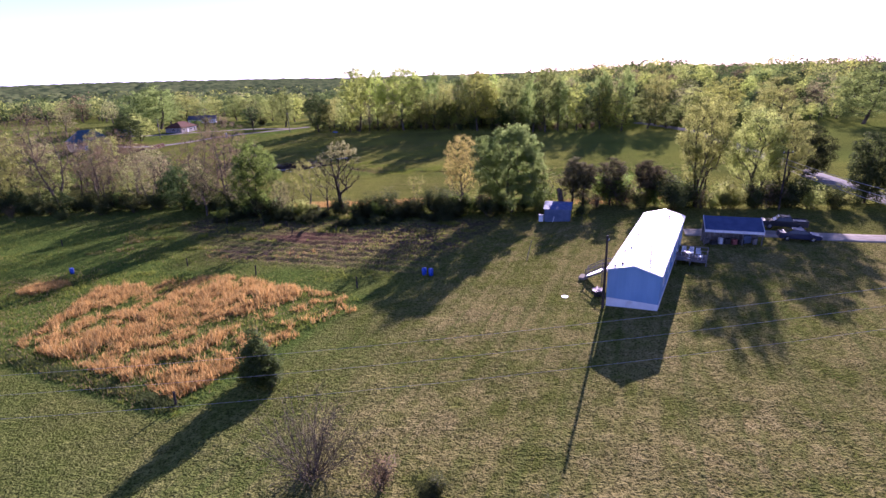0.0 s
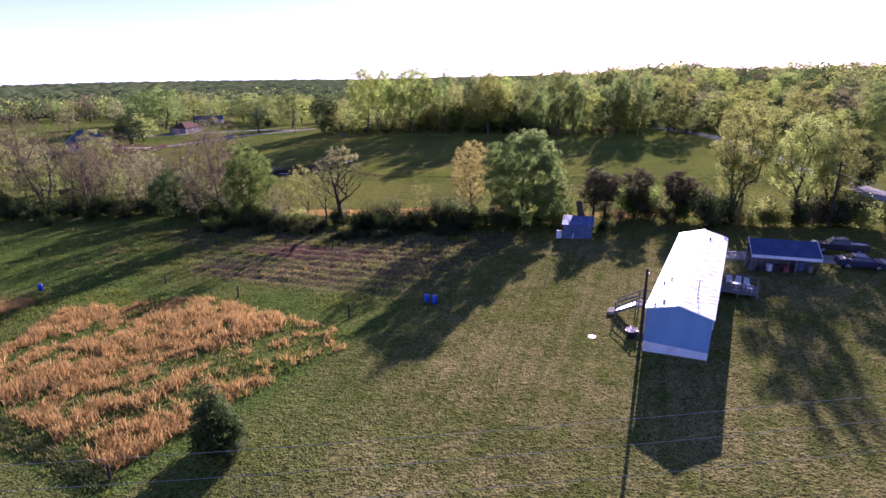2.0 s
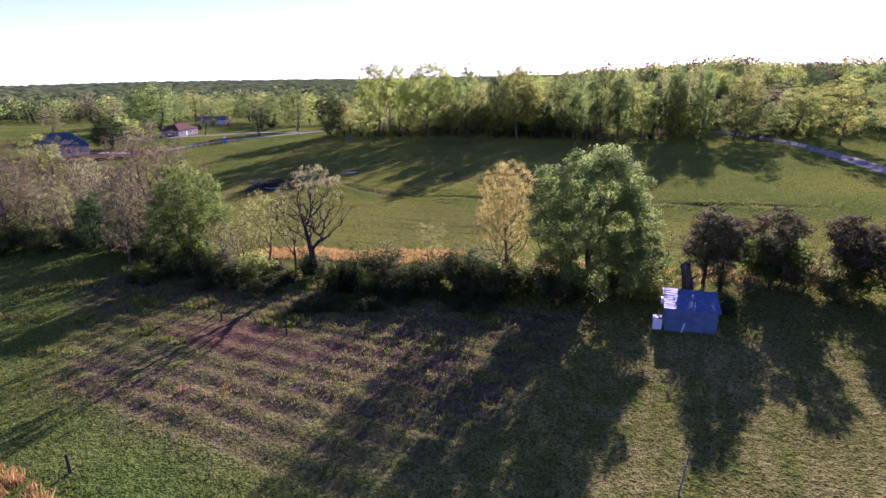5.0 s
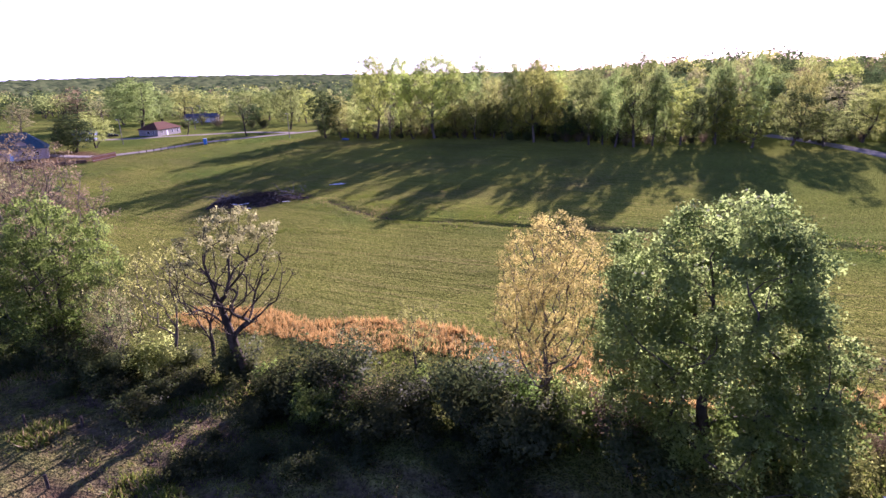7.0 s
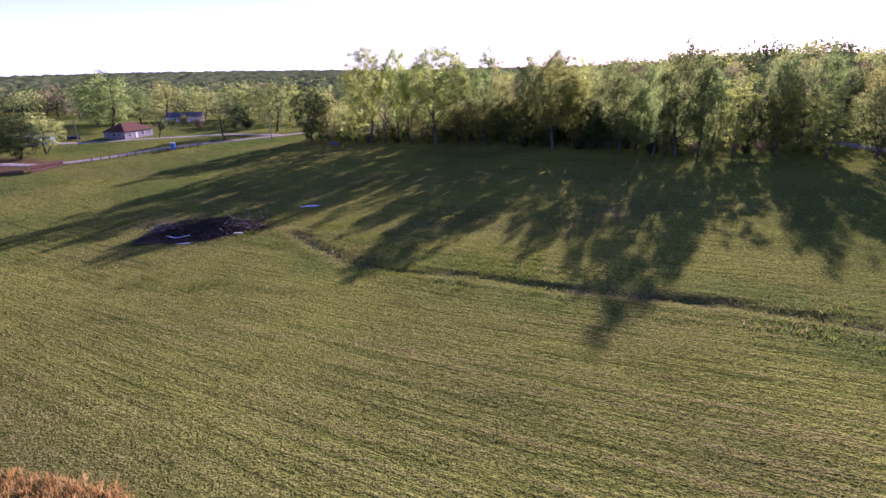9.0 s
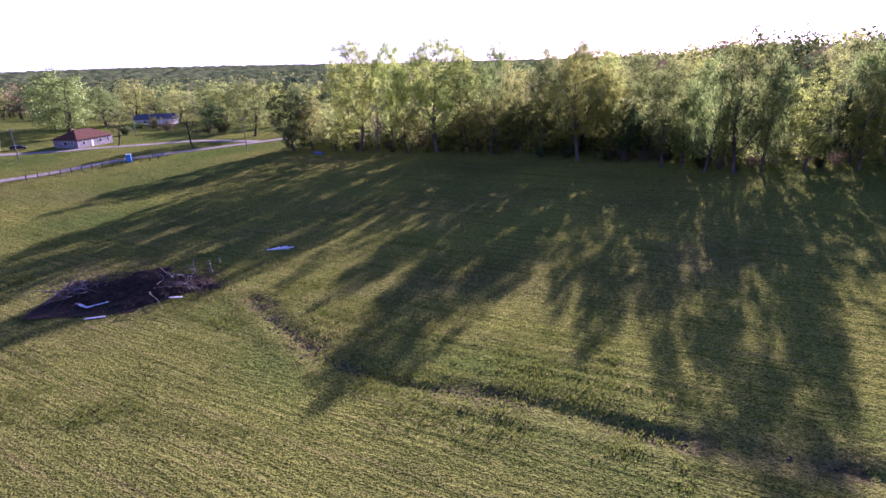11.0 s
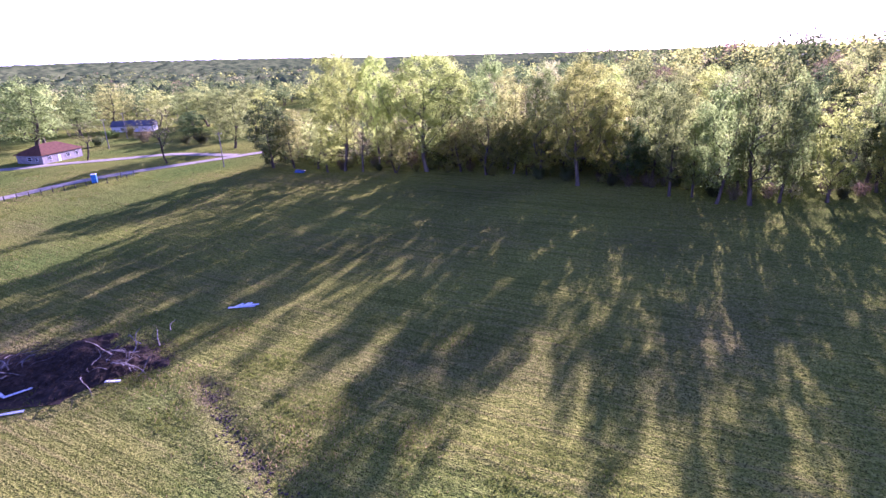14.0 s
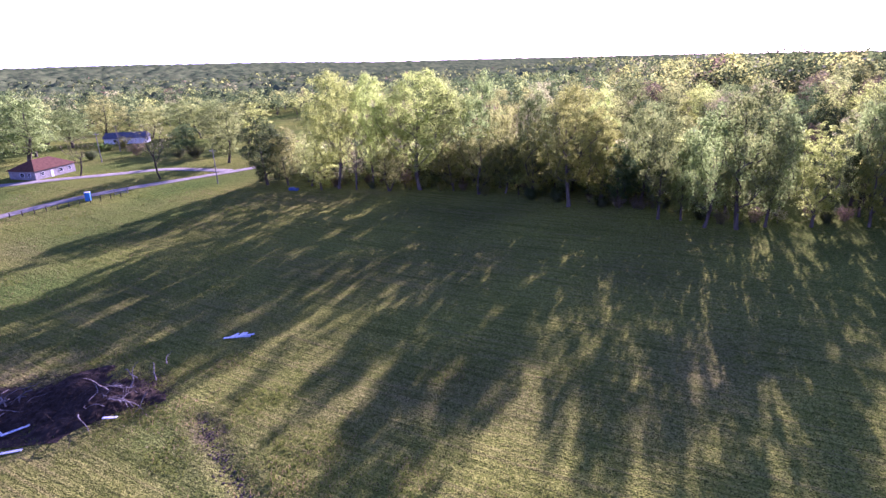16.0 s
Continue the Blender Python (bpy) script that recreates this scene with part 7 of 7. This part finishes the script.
def house(x, y, turn, w, d, eave, ridge, wall, roof, label, hip=True, openings=()):
    ob = thing("house", label, "house", Matrix.Translation((x, y, height(x, y) - 0.1)) @ Matrix.Rotation(turn, 4, "Z"))
    for a in ((-w / 2, w / 2, -d / 2, -d / 2 + 0.2), (-w / 2, w / 2, d / 2 - 0.2, d / 2), (-w / 2, -w / 2 + 0.2, -d / 2 + 0.2, d / 2 - 0.2), (w / 2 - 0.2, w / 2, -d / 2 + 0.2, d / 2 - 0.2)):
        bm = bmesh.new()
        box(bm, *a, -0.5, eave)
        part("wall", bm, wall, ob)
    bm = bmesh.new()
    o = 0.5
    r = (d / 2 + o) * (1.0 if hip else -0.0)
    if not hip:
        r = 0.0
    base = [(-w / 2 - o, -d / 2 - o), (w / 2 + o, -d / 2 - o), (w / 2 + o, d / 2 + o), (-w / 2 - o, d / 2 + o)]
    lo, hi = [bm.verts.new((*p, eave - 0.15)) for p in base], [bm.verts.new((*p, eave)) for p in base]
    a, b = bm.verts.new((-w / 2 - o + r, 0, ridge)), bm.verts.new((w / 2 + o - r, 0, ridge))
    bm.faces.new(lo[::-1])
    for i in range(4):
        bm.faces.new([lo[i], lo[(i + 1) % 4], hi[(i + 1) % 4], hi[i]])
    bm.faces.new([hi[0], hi[1], b, a])
    bm.faces.new([hi[2], hi[3], a, b])
    bm.faces.new([hi[1], hi[2], b])
    bm.faces.new([hi[3], hi[0], a])
    part("roof", bm, roof, ob)
    for side, pos, ww, hh, z, kind in openings:
        m = {"s": Matrix.Translation((pos, -d / 2 - 0.02, z)), "e": Matrix.Translation((w / 2 + 0.02, pos, z)) @ Matrix.Rotation(math.pi / 2, 4, "Z"),
             "w": Matrix.Translation((-w / 2 - 0.02, pos, z)) @ Matrix.Rotation(-math.pi / 2, 4, "Z")}[side]
        if kind == "window":
            window_unit(ob, "window", ww, hh, m)
        else:
            bm = bmesh.new()
            box(bm, -ww / 2, ww / 2, -0.05, 0.02, -hh / 2, hh / 2, 0.01)
            box(bm, -ww / 2 + 0.15, ww / 2 - 0.15, -0.07, -0.05, 0.1, hh / 2 - 0.15)
            dd = part("door", bm, TRIM, ob, "white door")
            dd.matrix_local = m
    return ob


house(-144.9, 253.6, math.pi / 2, 15.5, 9.0, 2.9, 5.6, BRICK, RED_ROOF, "low tan brick house with a red-brown hipped roof", True,
      (("s", -5, 1.2, 1.2, 1.6, "window"), ("s", -1.5, 1.0, 2.1, 1.05, "door"), ("s", 2, 1.6, 1.2, 1.6, "window"), ("s", 5.5, 1.2, 1.2, 1.6, "window"), ("w", 0, 1.6, 1.2, 1.6, "window"), ("w", -2.5, 1.0, 1.1, 1.6, "window")))
house(-174.0, 331.0, 0.35, 17.0, 9.0, 2.8, 5.0, TRIM, GREY_ROOF, "white house with a grey roof behind the trees", False, (("s", -4, 1.4, 1.2, 1.6, "window"), ("s", 3, 1.0, 2.1, 1.05, "door"), ("e", 0, 1.2, 1.2, 1.6, "window")))
TAN_BOARD = surface("tan_painted_board", (0.42, 0.30, 0.24), (0.55, 0.41, 0.33), 0.7, scale=1.5, fine=14, relief_size=0.004)
TEAL_ROOF = surface("teal_sheet_roof", (0.035, 0.075, 0.085), (0.055, 0.115, 0.125), 0.8, 0.0, scale=1.5, fine=16, relief_size=0.006)
yard_house = house(-150.2, 189.6, 0.75, 16.0, 10.0, 3.5, 8.4, TAN_BOARD, TEAL_ROOF, "tan house with teal roof and gabled dormer beside bare yard", True,
                   (("s", -5, 1.2, 1.3, 1.8, "window"), ("s", -1.8, 1.0, 2.1, 1.15, "door"), ("s", 1.4, 1.2, 1.3, 1.8, "window"), ("s", 5, 1.2, 1.3, 1.8, "window"), ("e", 0, 1.4, 1.2, 1.8, "window")))
bm = bmesh.new()
box(bm, -0.3, 2.7, -4.4, -1.5, 3.6, 5.2)
for y in (-4.4, -1.5):
    bm.faces.new([bm.verts.new(p) for p in ((-0.3, y, 5.2), (2.7, y, 5.2), (1.2, y, 6.3))])
dormer = part("dormer", bm, TAN_BOARD, yard_house, "tan gabled dormer")
bm = bmesh.new()
for s in (-1, 1):
    tilt = Matrix.Translation((1.2, -2.8, 6.42)) @ Matrix.Rotation(s * 0.63, 4, "Y")
    box(bm, 0 if s > 0 else -2.15, 2.15 if s > 0 else 0, -1.9, 1.4, -0.1, 0.0, 0.0, tilt)
part("roof", bm, TEAL_ROOF, dormer)
house(-161.5, 230.5, 0.5, 7.0, 5.0, 2.4, 3.9, BLUE_GREY, BLUE_ROOF, "small outbuilding with a blue roof", False, (("s", 1, 1.2, 2.0, 1.0, "door"),))
for x, y, t in ((-143.0, 276.4, 10.5), (-156.5, 303.2, 10.4), (-82.0, 248.0, 10.2), (-137.8, 221.7, 9.6)):
    utility_pole(x, y, t, "pale wooden utility pole by the lane", 0.8, 0.4, OLD_WOOD)


far_car = Matrix.Translation((-158.5, 241.5, height(-158.5, 241.5) + 0.05)) @ Matrix.Rotation(radians(35), 4, "Z")
ob, half = vehicle("estate_car", "small dark car parked beside the brick house", "car", far_car,
                   [(-2.2, 0.30), (2.15, 0.28), (2.22, 0.62), (2.0, 0.85), (1.15, 1.0), (0.5, 1.48), (-1.5, 1.50), (-2.1, 1.05), (-2.25, 0.6)],
                   [[(1.0, 1.02), (0.46, 1.42), (-0.18, 1.43), (-0.18, 1.0)], [(-0.26, 1.0), (-0.26, 1.43), (-1.4, 1.43), (-1.8, 1.04)]], 1.8, (), TRUCK_PAINT)
finish_vehicle(ob, half, (-1.4, 1.35), 0.33, (((1.17, 1.02), (0.52, 1.49), "windscreen"),), 2.16, -2.16, 0.7)


def portable_toilet():
    x, y = -106.4, 226.4
    ob = thing("portable_toilet", "bright blue portable toilet beside the lane", "portable toilet", Matrix.Translation((x, y, height(x, y))) @ Matrix.Rotation(0.5, 4, "Z"))
    pl = surface("bright_blue_plastic", (0.03, 0.17, 0.42), (0.05, 0.24, 0.52), 0.45, scale=3, fine=30, relief_size=0.002)
    bm = bmesh.new()
    box(bm, -0.6, 0.6, -0.6, 0.6, 0.05, 2.2, 0.05)
    part("cabin", bm, pl, ob)
    bm = bmesh.new()
    box(bm, -0.42, 0.42, -0.645, -0.605, 0.2, 2.05, 0.01)
    d = part("door", bm, pl, ob)
    bm = bmesh.new()
    rod(bm, (0.32, -0.68, 1.1), (0.32, -0.645, 1.1), 0.04)
    part("handle", bm, TRIM, d)
    bm = bmesh.new()
    box(bm, -0.66, 0.66, -0.66, 0.66, 2.2, 2.32, 0.05)
    part("roof", bm, TRIM, ob, "pale roof")


portable_toilet()


def board_fence(x, y0, turn, n, tall, label):
    ob = thing("board_fence", label, "fence", Matrix.Translation((x, y0, height(x, y0 + 0.25 * n * math.cos(turn)))) @ Matrix.Rotation(turn, 4, "Z"))
    for i in range(n):
        bm = bmesh.new()
        y = i * 0.4
        box(bm, -0.02, 0.02, y, y + 0.36, -0.8, tall + 0.05 * math.sin(i * 2.1))
        part("board", bm, RED_ROOF, ob)
    for z in (0.2 * tall, 0.8 * tall):
        bm = bmesh.new()
        box(bm, 0.022, 0.08, 0, 0.4 * n - 0.1, z, z + 0.1)
        part("rail", bm, OLD_WOOD, ob)


board_fence(-121, 187, 0.0, 26, 1.9, "tall brown board fence beside the bare yard")
board_fence(-136.0, 172.6, -0.78, 48, 0.75, "low weathered brown board fence below the bare yard")


def wire_gate(x, y, turn):
    ob = thing("farm_gate", "grey tubular farm gate by the lane", "gate", Matrix.Translation((x, y, height(x, y))) @ Matrix.Rotation(turn, 4, "Z"))
    for px in (0, 3.2):
        bm = bmesh.new()
        rod(bm, (px, 0, -0.4), (px, 0, 1.5), 0.09)
        part("post", bm, OLD_WOOD, ob)
    for z in (0.25, 0.5, 0.8, 1.2):
        bm = bmesh.new()
        rod(bm, (0.1, 0, z), (3.1, 0, z), 0.03)
        part("bar", bm, CHROME, ob)


wire_gate(-103.5, 232.5, 0.9)
for i in range(14):
    f = i / 13
    x, y = -120 + 17 * f, 205 + 27 * f
    fence_post(x + 2.6, y - 1.2, 1.2, 0.02)
BLUE_TARP = surface("dull_blue_tarp", (0.03, 0.06, 0.16), (0.06, 0.10, 0.24), 0.5, scale=2)
bm = bmesh.new()
box(bm, -1.3, 1.3, -0.7, 0.7, -0.1, 0.55, 0.08)
box(bm, -1.2, 0.2, -0.6, 0.6, 0.5, 0.75, 0.08)
tp = part("tarp_heap", bm, BLUE_TARP, None)
tp.location = (-55.6, 241.5, height(-55.6, 241.5))
tagged(tp, "low heap under a blue tarp at the wood's edge", "tarp")
